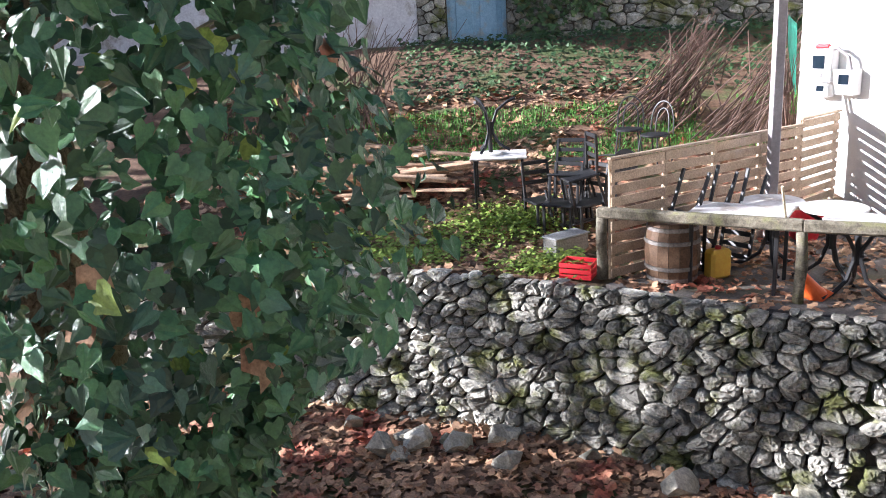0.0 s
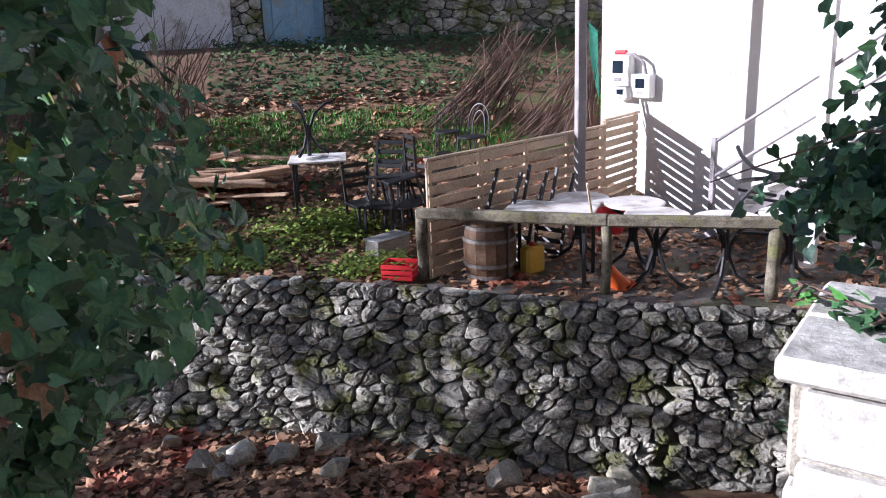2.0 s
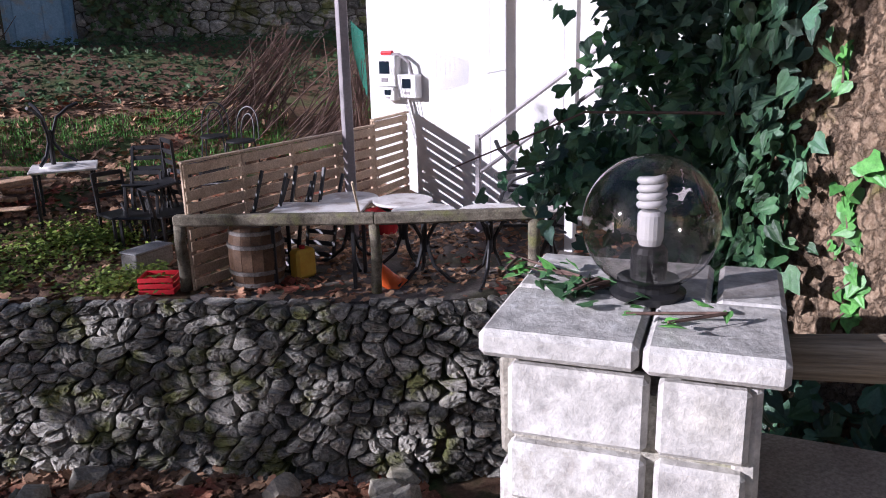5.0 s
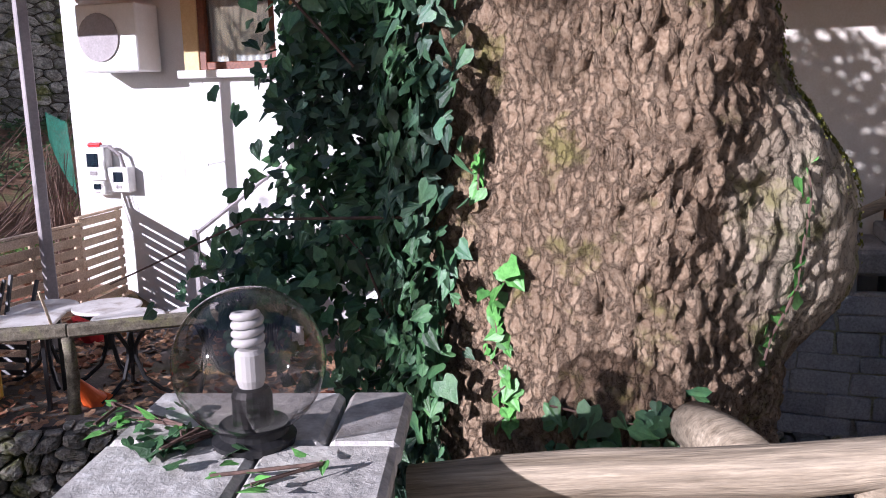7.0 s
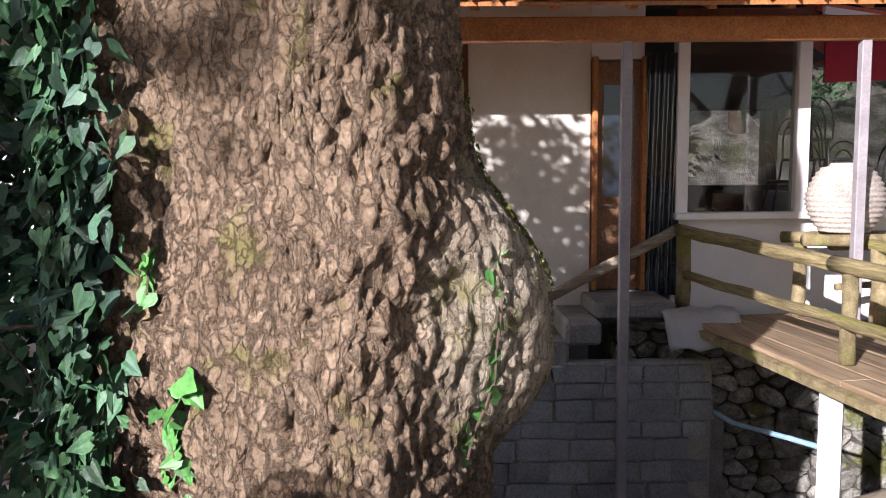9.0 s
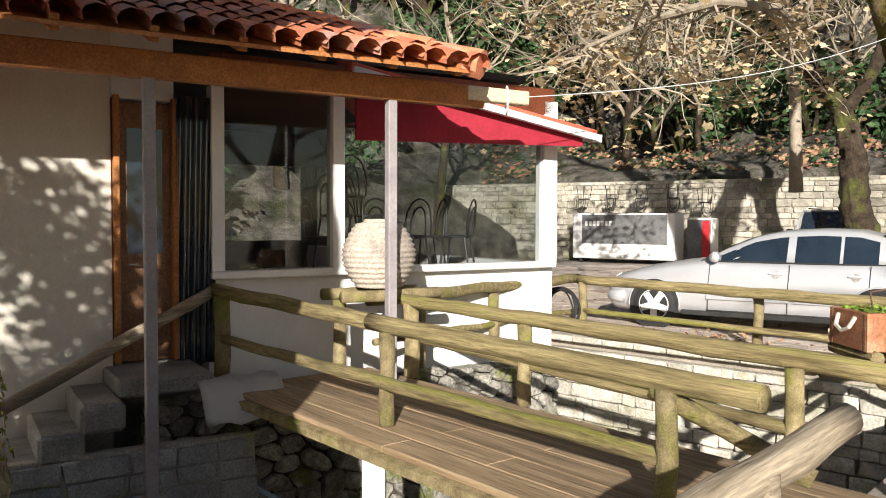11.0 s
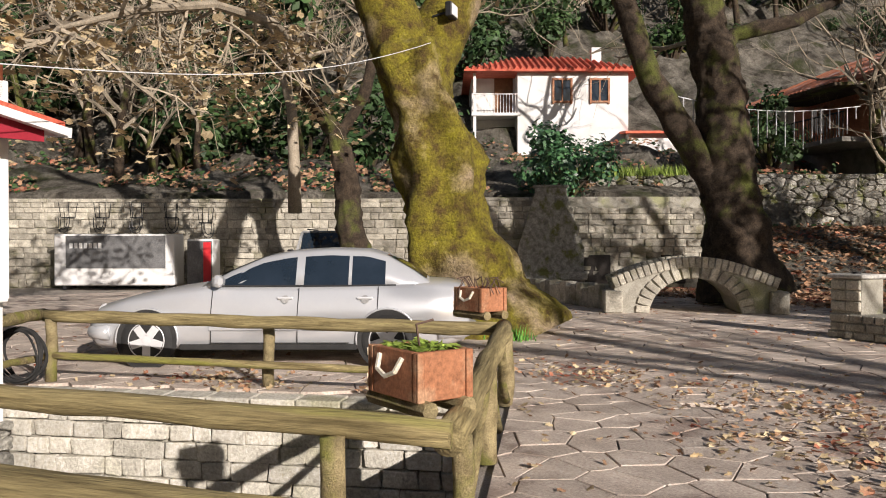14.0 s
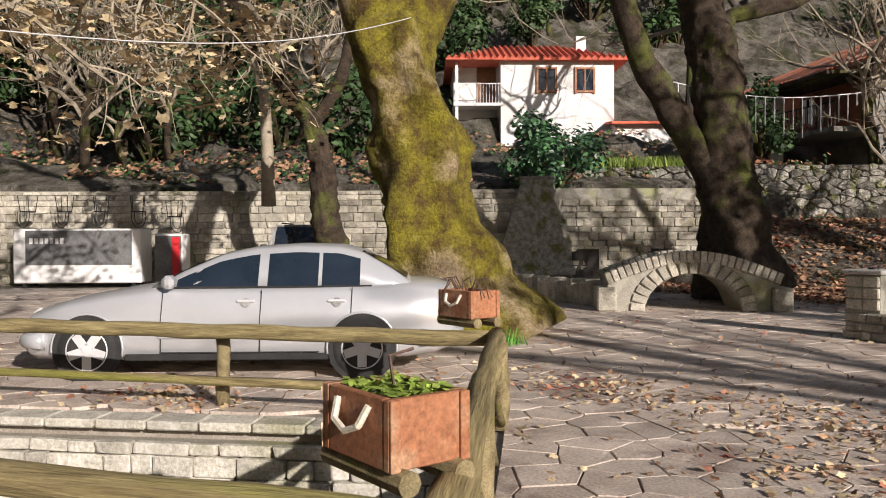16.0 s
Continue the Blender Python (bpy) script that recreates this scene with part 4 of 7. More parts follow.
# ---- planter boxes ----
def planter(m, label):
    b = thing("planter_box", m, label, "planter", "wooden planter boxes on the railings")
    L, W, H = 0.29, 0.38, 0.21
    for y in (-1, 1):
        part("side_board", block(L, 0.03, H, pose(0, y * (W / 2 - 0.015), 0.06), 0.004), M["box"], b)
        part("end_board", block(0.03, W - 0.064, H, pose(y * (L / 2 - 0.016), 0, 0.06), 0.004), M["box"], b)
        part("skid", tube([(y * 0.1, -W / 2 - 0.04, 0.03), (y * 0.1, W / 2 + 0.04, 0.03)], 0.04, 8), M["log"], b)
        part("rope_handle", tube([(y * (L / 2 + 0.005), -0.09, 0.24), (y * (L / 2 + 0.03), -0.07, 0.18), (y * (L / 2 + 0.035), 0, 0.155), (y * (L / 2 + 0.03), 0.07, 0.18), (y * (L / 2 + 0.005), 0.09, 0.24)], 0.012, 6), M["rope"], b, "white rope handle")
        for x in (-1, 1):
            part("corner_strip", block(0.035, 0.012, H, pose(x * (L / 2 - 0.018), y * (W / 2 + 0.006), 0.06), 0.003), M["box"], b)
    for x, z, h in ((-L / 2, 0.065, 0.03), (-L / 2, 0.13, 0.06), (L / 2 - 0.012, 0.06, 0.08), (L / 2 - 0.012, 0.22, 0.035)):
        part("bare_patch", block(0.014, 0.004, h, pose(x + 0.006, -W / 2 - 0.013, z, 0, 4, 0), 0.001), M["chip"], b, "bare wood where the paint has flaked")
    part("soil", block(L - 0.06, W - 0.06, 0.03, pose(0, 0, H - 0.02), 0), M["soil"], b)
    r = random.Random(4)
    return b, r


b1, r = planter(pose(6.46, -2.47, 0.645, 0, 0, 90), "brown painted wooden planter box with rope handles and green sprouts")
leafob("sprout", [(Vector((r.uniform(-0.11, 0.11), r.uniform(-0.16, 0.16), 0.25 + r.uniform(0, 0.035))), (0, 0, 1)) for k in range(260)], 0.045, M["yleaf"], "flake", b1)
part("twig", tube([(0.0, 0, 0.27), (0.03, 0.02, 0.37), (-0.04, 0.05, 0.39)], 0.006, 5), M["stick"], b1)
b2, r = planter(pose(9.22, -5.0, 0.70, 0, 0, 90), "brown painted wooden planter box full of dry trailing stems")
for k in range(14):
    a = r.uniform(0, 6.28)
    part("dry_stem", tube([(0.1 * math.cos(a), 0.1 * math.sin(a), 0.27), (0.13 * math.cos(a), 0.18 * math.sin(a), 0.36), (0.19 * math.cos(a + 0.3), 0.24 * math.sin(a + 0.3), r.uniform(0.2, 0.38))], 0.005, 4), M["stick"], b2)


# ---- lamp pillar ----
PIL = pose(1.81, 1.76, 0, 0, 0, -46)
pillar = thing("lamp_pillar", PIL, "square pillar of pale cut stone capped with white slabs", "stone pillar")
part("core", block(0.60, 0.58, 3.1, pose(0, 0, BED), 0.02), M["mortar"], pillar)
r = random.Random(9)
for (cx, cy, w, h) in ((-0.165, -0.185, 0.40, 0.37), (0.21, -0.185, 0.33, 0.38)):
    bm = block(w, h, 0.075, pose(cx, cy, 0.445), 0.016)
    part("cap_slab", bm, M["slab"], pillar)
for (cx, cy, w, h) in ((-0.09, 0.195, 0.55, 0.36), (0.29, 0.195, 0.18, 0.37)):
    part("cap_slab", block(w, h, 0.07, pose(cx, cy, 0.447), 0.016), M["slab"], pillar)
for face in range(4):
    f = pose(0, 0, 0, 0, 0, 90 * face)
    z = 0.435
    while z > -1.1:
        h = r.uniform(0.12, 0.34) if z > 0.3 else r.uniform(0.1, 0.25)
        x = -0.31
        while x < 0.26:
            w = r.choice((0.3, 0.2, 0.38, 0.1))
            w = min(w, 0.31 - x)
            if w > 0.04:
                part("stone", block(w - 0.022, 0.07, h - 0.022, f @ pose(x + w / 2, -0.295, z - h, r.uniform(-2, 2), 0, 0), 0.014), M["slab"] if r.random() < 0.7 else M["pale"], pillar)
            x += w
        z -= h
lamp = thing("globe_lamp", PIL @ pose(0.015, 0.02, 0.515), "smoked glass globe lamp with a white spiral bulb", "lamp")
part("collar", spin([(0.10, 0), (0.105, 0.02), (0.085, 0.03), (0.085, 0.055)], 28), M["iron"], lamp)
gr, gc = 0.187, 0.212
ob = part("globe", spin([(max(0.005, gr * math.sin(a)), gc - gr * math.cos(a)) for a in [0.42 + (math.pi - 0.43) * k / 26 for k in range(27)]], 40), M["globe"], lamp, "smoked glass globe", smooth=True)
part("holder", spin([(0.05, 0.02), (0.05, 0.13), (0.042, 0.145), (0.032, 0.15)], 20), M["iron"], lamp)
part("bulb_base", spin([(0.03, 0.15), (0.036, 0.17), (0.036, 0.235), (0.028, 0.245)], 20), M["bulb"], lamp)
coil = [(0.031 * math.cos(a), 0.031 * math.sin(a), 0.25 + 0.0085 * a * 0.42) for a in [k * 0.35 for k in range(72)]]
part("spiral", tube(coil, 0.0105, 8), M["bulb"], lamp, smooth=True)


# ---- trees ----
def grow(bm, p, d, r, length, depth, rnd, tips, bend=0.35, segs=5, split=(2, 3), shrink=0.62, up=0.15):
    n = 4
    pts, rad = [Vector(p)], [r]
    for k in range(n):
        d = (d + Vector((rnd.gauss(0, bend), rnd.gauss(0, bend), rnd.gauss(up, bend))) * 0.5).normalized()
        pts.append(pts[-1] + d * length / n)
        rad.append(r * (1 - 0.45 * (k + 1) / n))
    tube(pts, rad, segs, bm, cap=False)
    if depth == 0:
        tips.append((pts[-1], d))
        tips.append((pts[-2], d))
        return
    for k in range(rnd.randint(*split)):
        j = rnd.randint(2, n)
        q = (d + Vector((rnd.gauss(0, 0.75), rnd.gauss(0, 0.75), rnd.gauss(0.1, 0.5)))).normalized()
        grow(bm, pts[j], q, rad[j] * 0.72, length * rnd.uniform(shrink, 0.9), depth - 1, rnd, tips, bend, max(3, segs - 1), split, shrink, up)


def bare_tree(name, m, label, height, r, seed, depth=4, material=None, leafy=0.0, group="bare trees on the hillside", spread=0.75):
    rnd = random.Random(seed)
    t = thing(name, m, label, "tree", group)
    bm = bmesh.new()
    n = 6
    pts = [Vector((0, 0, -0.4))]
    d = Vector((rnd.gauss(0, 0.12), rnd.gauss(0, 0.12), 1)).normalized()
    for k in range(n):
        d = (d + Vector((rnd.gauss(0, 0.1), rnd.gauss(0, 0.1), 0.1))).normalized()
        pts.append(pts[-1] + d * height * 0.5 / n)
    tube(pts, [r * (1.35 if k == 0 else 1 - 0.4 * k / n) for k in range(n + 1)], 9, bm, wob=0.12)
    part("trunk", bm, material or M["darkbark"], t, smooth=True)
    bm = bmesh.new()
    tips = []
    for k in range(7):
        q = Vector((rnd.gauss(0, spread), rnd.gauss(0, spread), rnd.uniform(0.4, 1))).normalized()
        grow(bm, pts[rnd.randint(3, n)], q, r * 0.42, height * 0.3, depth - 1, rnd, tips)
    part("branchwork", bm, M["twig"], t)
    if leafy:
        leafob("crown", [(p + Vector((rnd.gauss(0, 0.25), rnd.gauss(0, 0.25), rnd.gauss(0, 0.25))), (0, 0, 1)) for p, _ in tips for k in range(int(leafy))], 0.13, M["paleleaf"], "plane", t, seed=seed)
    return t


def knotty_trunk(bm, pts, radii, segs, lumps, wob, fine=0.0, close=None, plates=0.0, size=9.0):
    """A thick trunk with burrs: each lump is (place, reach, swell). close: the heights between which it is finely divided; plates: depth of the bark's plates."""
    dense_p, dense_r = [], []
    for (a, ra), (b, rb) in zip(zip(pts, radii), zip(pts[1:], radii[1:])):
        a, b = Vector(a), Vector(b)
        step = 0.024 if close and b.z > close[0] and a.z < close[1] else 0.09
        n = max(2, int((b - a).length / step))
        for k in range(n):
            dense_p.append(a.lerp(b, k / n))
            dense_r.append(ra + (rb - ra) * k / n)
    dense_p.append(Vector(pts[-1]))
    dense_r.append(radii[-1])
    own = tube(dense_p, dense_r, segs)
    for i, v in enumerate(own.verts):
        out = (v.co - dense_p[i // segs]).normalized()
        co = v.co.copy()
        s = wob * noise.noise(co * 1.6) + 0.45 * wob * noise.noise(co * 4.5) + fine * noise.noise(co * 11)
        calm = 0.0
        for c, reach, swell in lumps:
            q = (co - Vector(c)).length / reach
            if q < 1:
                s += swell * (1 - q * q) ** 2
                calm = max(calm, (1 - q * q) * min(1, swell * 4))
        if plates and (not close or close[0] - 0.2 < co.z < close[1] + 0.2):
            q = co + Vector((noise.noise(co * 7), noise.noise(co * 7 + Vector((9, 0, 0))), noise.noise(co * 7 + Vector((0, 9, 0))))) * 0.06
            d = noise.voronoi(Vector((q.x, q.y, q.z * 0.6)) * size)[0]
            s += plates * (min(1.0, (d[1] - d[0]) / 0.34) - 1 + 0.5 * noise.noise(co * 24)) * (1 - 0.75 * calm)
        v.co += out * s
    return merge(bm, own)


# the great plane tree by the railing
CT = Vector((3.78, 2.14))
plane = thing("plane_tree", pose(CT.x, CT.y, BED), "huge old plane tree with flaking brown bark and a burr", "tree")
bm = knotty_trunk(None, [(0, 0, -0.2), (0, 0, 1.2), (0, 0, 2.6), (-0.01, 0.02, 3.4), (0.0, 0.03, 4.2), (-0.02, 0.05, 5.2), (-0.05, 0.1, 6.6), (0, 0.1, 8)], [1.05, 0.9, 0.80, 0.76, 0.74, 0.73, 0.72, 0.66], 300,
                  [((0.46, -0.84, 3.62), 0.72, 0.34), ((0.58, -0.68, 3.3), 0.5, 0.14), ((-0.5, -0.6, 2.9), 0.5, 0.06)], 0.07, 0.012, (1.9, 5.1), 0.034, 15.0)
bark_tree = bvhtree.BVHTree.FromBMesh(bm)
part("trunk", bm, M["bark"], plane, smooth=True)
bm, tips, rnd = bmesh.new(), [], random.Random(3)
for a in range(6):
    q = Vector((math.cos(a * 1.05), math.sin(a * 1.05), 0.7)).normalized()
    grow(bm, (0.1 * q.x, 0.1 * q.y, 7.6), q, 0.3, 3.2, 3, rnd, tips)
part("branchwork", bm, M["twig"], plane)
# ivy over its back and side
rnd = random.Random(21)
spots = []
while len(spots) < 3600:
    a, z = rnd.uniform(2.0, 3.6), rnd.uniform(0.6, 6.5)
    rr = 0.80 + rnd.uniform(0, 0.16) + (0.2 if z < 2.2 else 0)
    q = Vector((CT.x + rr * math.cos(a), CT.y + rr * math.sin(a), BED + z))
    if rnd.random() < (0.9 if a < 2.95 else 0.35 if a < 3.15 else 0.25 if z < 2.6 else 0.0):
        spots.append((q, (math.cos(a), math.sin(a), 0.3)))
for k in range(1000):
    a = rnd.uniform(2.4, 4.0)
    z = rnd.uniform(0.6, 2.75) ** 1.0
    if rnd.random() < (z / 2.75) ** 6 * 0.7:
        continue
    rr = 0.92 + rnd.uniform(0, 0.14)
    spots.append((Vector((CT.x + rr * math.cos(a), CT.y + rr * math.sin(a), BED + z)), (math.cos(a), math.sin(a), 0.3)))
ivy_a = thing("ivy", pose(CT.x, CT.y, BED), "dark green ivy climbing the great plane tree", "ivy")
o = leafob("foliage", [(p - Vector((CT.x, CT.y, BED)), n) for p, n in spots], 0.085, M["ivy"], "ivy", ivy_a, 0.9, 5)
clumps = [((2.75, 3.55, 2.2), 0.55, 0.9), ((2.95, 3.75, 1.25), 0.5, 0.8), ((3.0, 3.6, 0.55), 0.7, 0.6), ((3.05, 3.4, -0.2), 0.7, 0.7), ((3.1, 3.4, -1.0), 0.8, 0.8), ((3.0, 3.9, 3.0), 0.7, 0.7), ((2.45, 3.75, 1.35), 0.22, 0.55), ((2.35, 3.5, 2.0), 0.25, 0.35), ((2.3, 4.0, 0.35), 0.35, 0.3)]
spots = []
for (c, rr, h) in clumps:
    for k in range(int(1900 * rr * (h + 0.3))):
        v = Vector((rnd.gauss(0, rr * 0.5), rnd.gauss(0, rr * 0.5), rnd.gauss(0, h * 0.5)))
        spots.append((Vector(c) + v + Vector((0.80, -0.2, 0.1)) - Vector((CT.x, CT.y, BED)), (v.x * 0.4 - 0.5, v.y * 0.4 - 0.4, 0.4)))
leafob("foliage", spots, 0.085, M["ivy"], "ivy", ivy_a, 0.9, 6)
for k in range(9):
    c, rr, h = rnd.choice(clumps)
    a = Vector((3.3 + rnd.uniform(-0.2, 0.3), 2.75 + rnd.uniform(-0.3, 0.3), c[2] - 0.5)) - Vector((CT.x, CT.y, BED))
    b = Vector(c) + Vector((rnd.gauss(0, rr * 0.5), rnd.gauss(0, rr * 0.5), rnd.gauss(0, h * 0.5))) - Vector((CT.x, CT.y, BED))
    part("stem", tube([a, a.lerp(b, 0.5) + Vector((0, 0, 0.15)), b], [0.008, 0.006, 0.004], 5), M["stick"], ivy_a)
# the ivy-clad tree close to the start
IV = Vector((-1.55, 3.95))
it = thing("ivy_tree", pose(IV.x, IV.y, BED), "tree trunk smothered in glossy dark green ivy", "tree")
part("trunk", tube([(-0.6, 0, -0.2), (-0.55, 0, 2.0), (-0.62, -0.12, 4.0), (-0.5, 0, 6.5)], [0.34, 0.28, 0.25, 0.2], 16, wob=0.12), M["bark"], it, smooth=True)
rnd = random.Random(8)
spots, ys, ds = [], [], []
prof = [(0.0, 0.2), (1.6, 0.26), (2.15, 0.56), (2.5, 0.9), (3.0, 1.3), (3.6, 1.34), (4.3, 1.14), (5.4, 1.08), (6.6, 0.8)]
while len(spots) < 9000:
    z, a = rnd.uniform(0.2, 6.4), rnd.uniform(-3.14, 1.3)
    k = max(i for i in range(len(prof) - 1) if prof[i][0] <= z)
    R0 = prof[k][1] + (prof[k + 1][1] - prof[k][1]) * (z - prof[k][0]) / (prof[k + 1][0] - prof[k][0])
    q = Vector((math.cos(a), math.sin(a), 0))
    R0 += (max(R0, 0.95) - R0) * smooth(-q.x, 0.0, 0.5)
    R0 *= 0.92 + 0.24 * noise.noise(Vector((a * 1.3, z * 1.1, 2.0))) + 0.22 * noise.noise(Vector((a * 4.0, z * 3.5, 7.0)))
    if noise.noise(Vector((a * 3.0, z * 2.6, 11.0))) < -0.28 and rnd.random() < 0.8:
        continue
    rr = R0 * (1.08 - 0.6 * rnd.random())
    p = Vector((q.x * rr, q.y * rr * 1.05, z))
    (spots if rnd.random() > 0.02 else ys if rnd.random() < 0.7 else ds).append((p, (q.x * 0.7, q.y * 0.7 - 0.3, 0.35)))
leafob("foliage", spots, 0.098, M["ivy"], "ivy", it, 0.9, 3)
leafob("young_leaves", ys, 0.12, M["yleaf"], "ivy", it, 0.9, 4)
for k, spot in enumerate(ds):
    leafob("caught_leaf", [spot], 0.17, M["dry"], "plane", it, 0.4, 5 + k)
for k in range(40):
    p, n = rnd.choice(spots)
    part("stem", tube([(-0.5, 0, p.z - 0.5), Vector((p.x * 0.6 - 0.1, p.y * 0.6, p.z - 0.1)), p], [0.02, 0.012, 0.006], 5), M["twig"], it)

# sprigs of ivy on the trunk, the pillar's cap and a log stub behind the rail
rnd = random.Random(44)


def sprig(label, spots, size, seed):
    q = spots[0][0]
    t = thing("ivy_sprig", pose(*q), label, "ivy", "ivy sprigs")
    leafob("foliage", [(p - q, n) for p, n in spots], size, M["freshivy"] if seed % 2 else M["ivy"], "ivy", t, 0.9, seed)
    tube_pts = [p - q for p, n in spots[::3]][:8]
    if len(tube_pts) > 2:
        part("stem", tube(sorted(tube_pts, key=lambda v: v.z), 0.005, 5), M["stick"], t)


def on_trunk(a, z, r0):
    q = Vector((math.cos(a), math.sin(a), 0))
    hit = bark_tree.ray_cast(q * 2.5 + Vector((0, 0, z - BED)), -q)
    r1 = r0 if hit[0] is None else hit[0].xy.length + 0.02 + 0.3 * max(0, r0 - 0.9)
    return Vector((CT.x + r1 * math.cos(a), CT.y + r1 * math.sin(a), z)), (math.cos(a), math.sin(a), 0.3)


sprig("bright green ivy sprig creeping up the plane trunk", [on_trunk(3.28 + rnd.gauss(0, 0.05), z, 0.86 + rnd.uniform(0, 0.03)) for z in [0.1 + 0.65 * k / 30 for k in range(31)]], 0.075, 1)
sprig("bright green ivy sprig creeping over the burr", [on_trunk(4.82 - 0.15 * (1.1 - z) + rnd.gauss(0, 0.02), z, 0.9) for z in [0.35 + 0.75 * k / 22 for k in range(23)]], 0.06, 3)
sprig("dark ivy leaves at the foot of the plane trunk", [on_trunk(rnd.uniform(3.5, 4.3), rnd.uniform(-0.2, 0.3) , 0.93 + rnd.uniform(0, 0.06)) for k in range(110)], 0.085, 4)
sprig("single ivy sprig with young leaves on the trunk", [on_trunk(3.13 + rnd.gauss(0, 0.02), 1.02 + 0.02 * k, 0.84) for k in range(8)], 0.07, 5)
for k, (cx, cy, n_, sd) in enumerate(((-0.17, -0.02, 30, 6), (-0.3, 0.1, 16, 7), (0.12, -0.22, 8, 9))):
    sp = []
    for j in range(n_):
        q = PIL @ Vector((cx + rnd.gauss(0, 0.07), cy + rnd.gauss(0, 0.05), 0.53 + rnd.uniform(0, 0.03)))
        sp.append((q, (0, 0, 1)))
    sprig("ivy leaves trailing over the pillar's cap slabs", sp, 0.055, sd)
moss = thing("moss", pose(CT.x, CT.y, BED), "yellow-green moss on the side of the burr", "moss")
leafob("moss_tuft", [(p - Vector((CT.x, CT.y, BED - 0.0)), n) for p, n in [on_trunk(rnd.gauss(5.32, 0.13), rnd.gauss(1.3, 0.22), 0.9) for k in range(2600)]], 0.022, M["burrmoss"], "flake", moss, 0.3, 12)
stub = thing("log_stub", pose(3.0, 1.05, 0.30), "sawn log stub between the railing and the trunk", "log")
part("log", tube([(0.25, 0.3, -0.05), (0.08, 0.1, 0.0), (-0.05, -0.05, 0.03)], [0.085, 0.088, 0.08], 14, wob=0.06), M["greylog"], stub, smooth=True)
part("prop", block(0.1, 0.1, 3.0, pose(0.2, 0.25, -3.05), 0.01), M["greylog"], stub)


# ---- terrace ----
def post_rail():
    rl = railing("old wooden terrace railing of one thick plank on posts", [((1.42, 7.92), TER, -0.55, 0.055), ((3.01, 6.90), TER, -0.52, 0.05), ((4.34, 6.25), TER, -0.5, 0.06)], [], M["oldrail"])
    for a, b in (((1.38, 7.94, -0.50), (3.02, 6.88, -0.47)), ((3.0, 6.89, -0.475), (4.42, 6.2, -0.46))):
        a, b = Vector(a), Vector(b)
        d = b - a
        m = Matrix.Translation((a + b) / 2) @ d.to_track_quat("X", "Z").to_matrix().to_4x4()
        part("plank", block(d.length, 0.10, 0.11, m @ pose(0, 0, -0.055), 0.02), M["oldrail"], rl).matrix_parent_inverse = rl.matrix_world.inverted()


post_rail()


def slat_fence(a, b, z0, h, n, label):
    a, b = Vector(a), Vector(b)
    d = (b - a).normalized()
    f = thing("slat_fence", pose(a.x, a.y, z0, 0, 0, math.degrees(math.atan2(d.y, d.x))), label, "fence")
    L = (b - a).length
    k = 0
    seg = L / max(1, round(L / 0.75))
    for j in range(round(L / seg)):
        part("batten", block(0.07, 0.03, h, pose(j * seg + 0.035, 0.03, 0), 0.004), M["slat"], f)
        for i in range(n):
            part("slat", block(seg - 0.006, 0.018, h / n - 0.03, pose((j + 0.5) * seg, 0, i * h / n + 0.02, 0, random.uniform(-0.5, 0.5), 0), 0.004), M["slat"], f)
    part("batten", block(0.07, 0.03, h, pose(L - 0.035, 0.03, 0), 0.004), M["slat"], f)
    part("cap_board", block(L + 0.04, 0.06, 0.025, pose(L / 2, 0.01, h, 0, 0, 0), 0.004), M["slat"], f)
    return f


slat_fence((1.5, 7.85), (4.02, 9.36), TER, 1.24, 10, "pale wooden slat fence along the terrace")
slat_fence((4.02, 9.38), tuple(bp(13.2, 0.12).xy), TER, 1.3, 11, "short pale slat fence closing the gap to the wall")
pole = thing("terrace_pole", pose(3.52, 8.92, TER), "tall grey square wooden post on the terrace", "post")
part("shaft", block(0.11, 0.11, 5.0, None, 0.01), M["greypost"], pole)
part("bracket", block(0.2, 0.2, 0.03, None, 0.005), M["iron"], pole)


def round_table(m, label, r=0.31, h=0.72):
    t = thing("bistro_table", m, label, "table", "round terrace tables")
    part("tabletop", spin([(r - 0.01, h - 0.03), (r, h - 0.02), (r, h - 0.005), (r - 0.012, h)], 32), M["tabletop"], t)
    part("column", tube([(0, 0, 0.3), (0, 0, h - 0.03)], 0.028, 10), M["iron"], t)
    for k in range(3):
        a = 2.1 * k + 0.4
        c, s = math.cos(a), math.sin(a)
        part("leg", tube([(0.25 * c, 0.25 * s, h - 0.05), (0.12 * c, 0.12 * s, h - 0.13), (0.035 * c, 0.035 * s, 0.44), (0.035 * c, 0.035 * s, 0.34), (0.1 * c, 0.1 * s, 0.16), (0.24 * c, 0.24 * s, 0.05), (0.34 * c, 0.34 * s, 0.015)], 0.02, 6), M["iron"], t)
    return t


t1 = round_table(pose(3.14, 7.94, TER), "round white topped bistro table with curved black iron legs")
for x, y, a in ((3.58, 7.54, 20), (3.56, 7.0, 50), (4.1, 6.65, 80), (4.75, 6.6, 110)):
    copy_thing(t1, pose(x, y, TER, 0, 0, a))
tip = round_table(pose(4.2, 6.72, -0.14, 0, 86, -32), "round white table stored on its edge on another table", 0.30, 0.7)


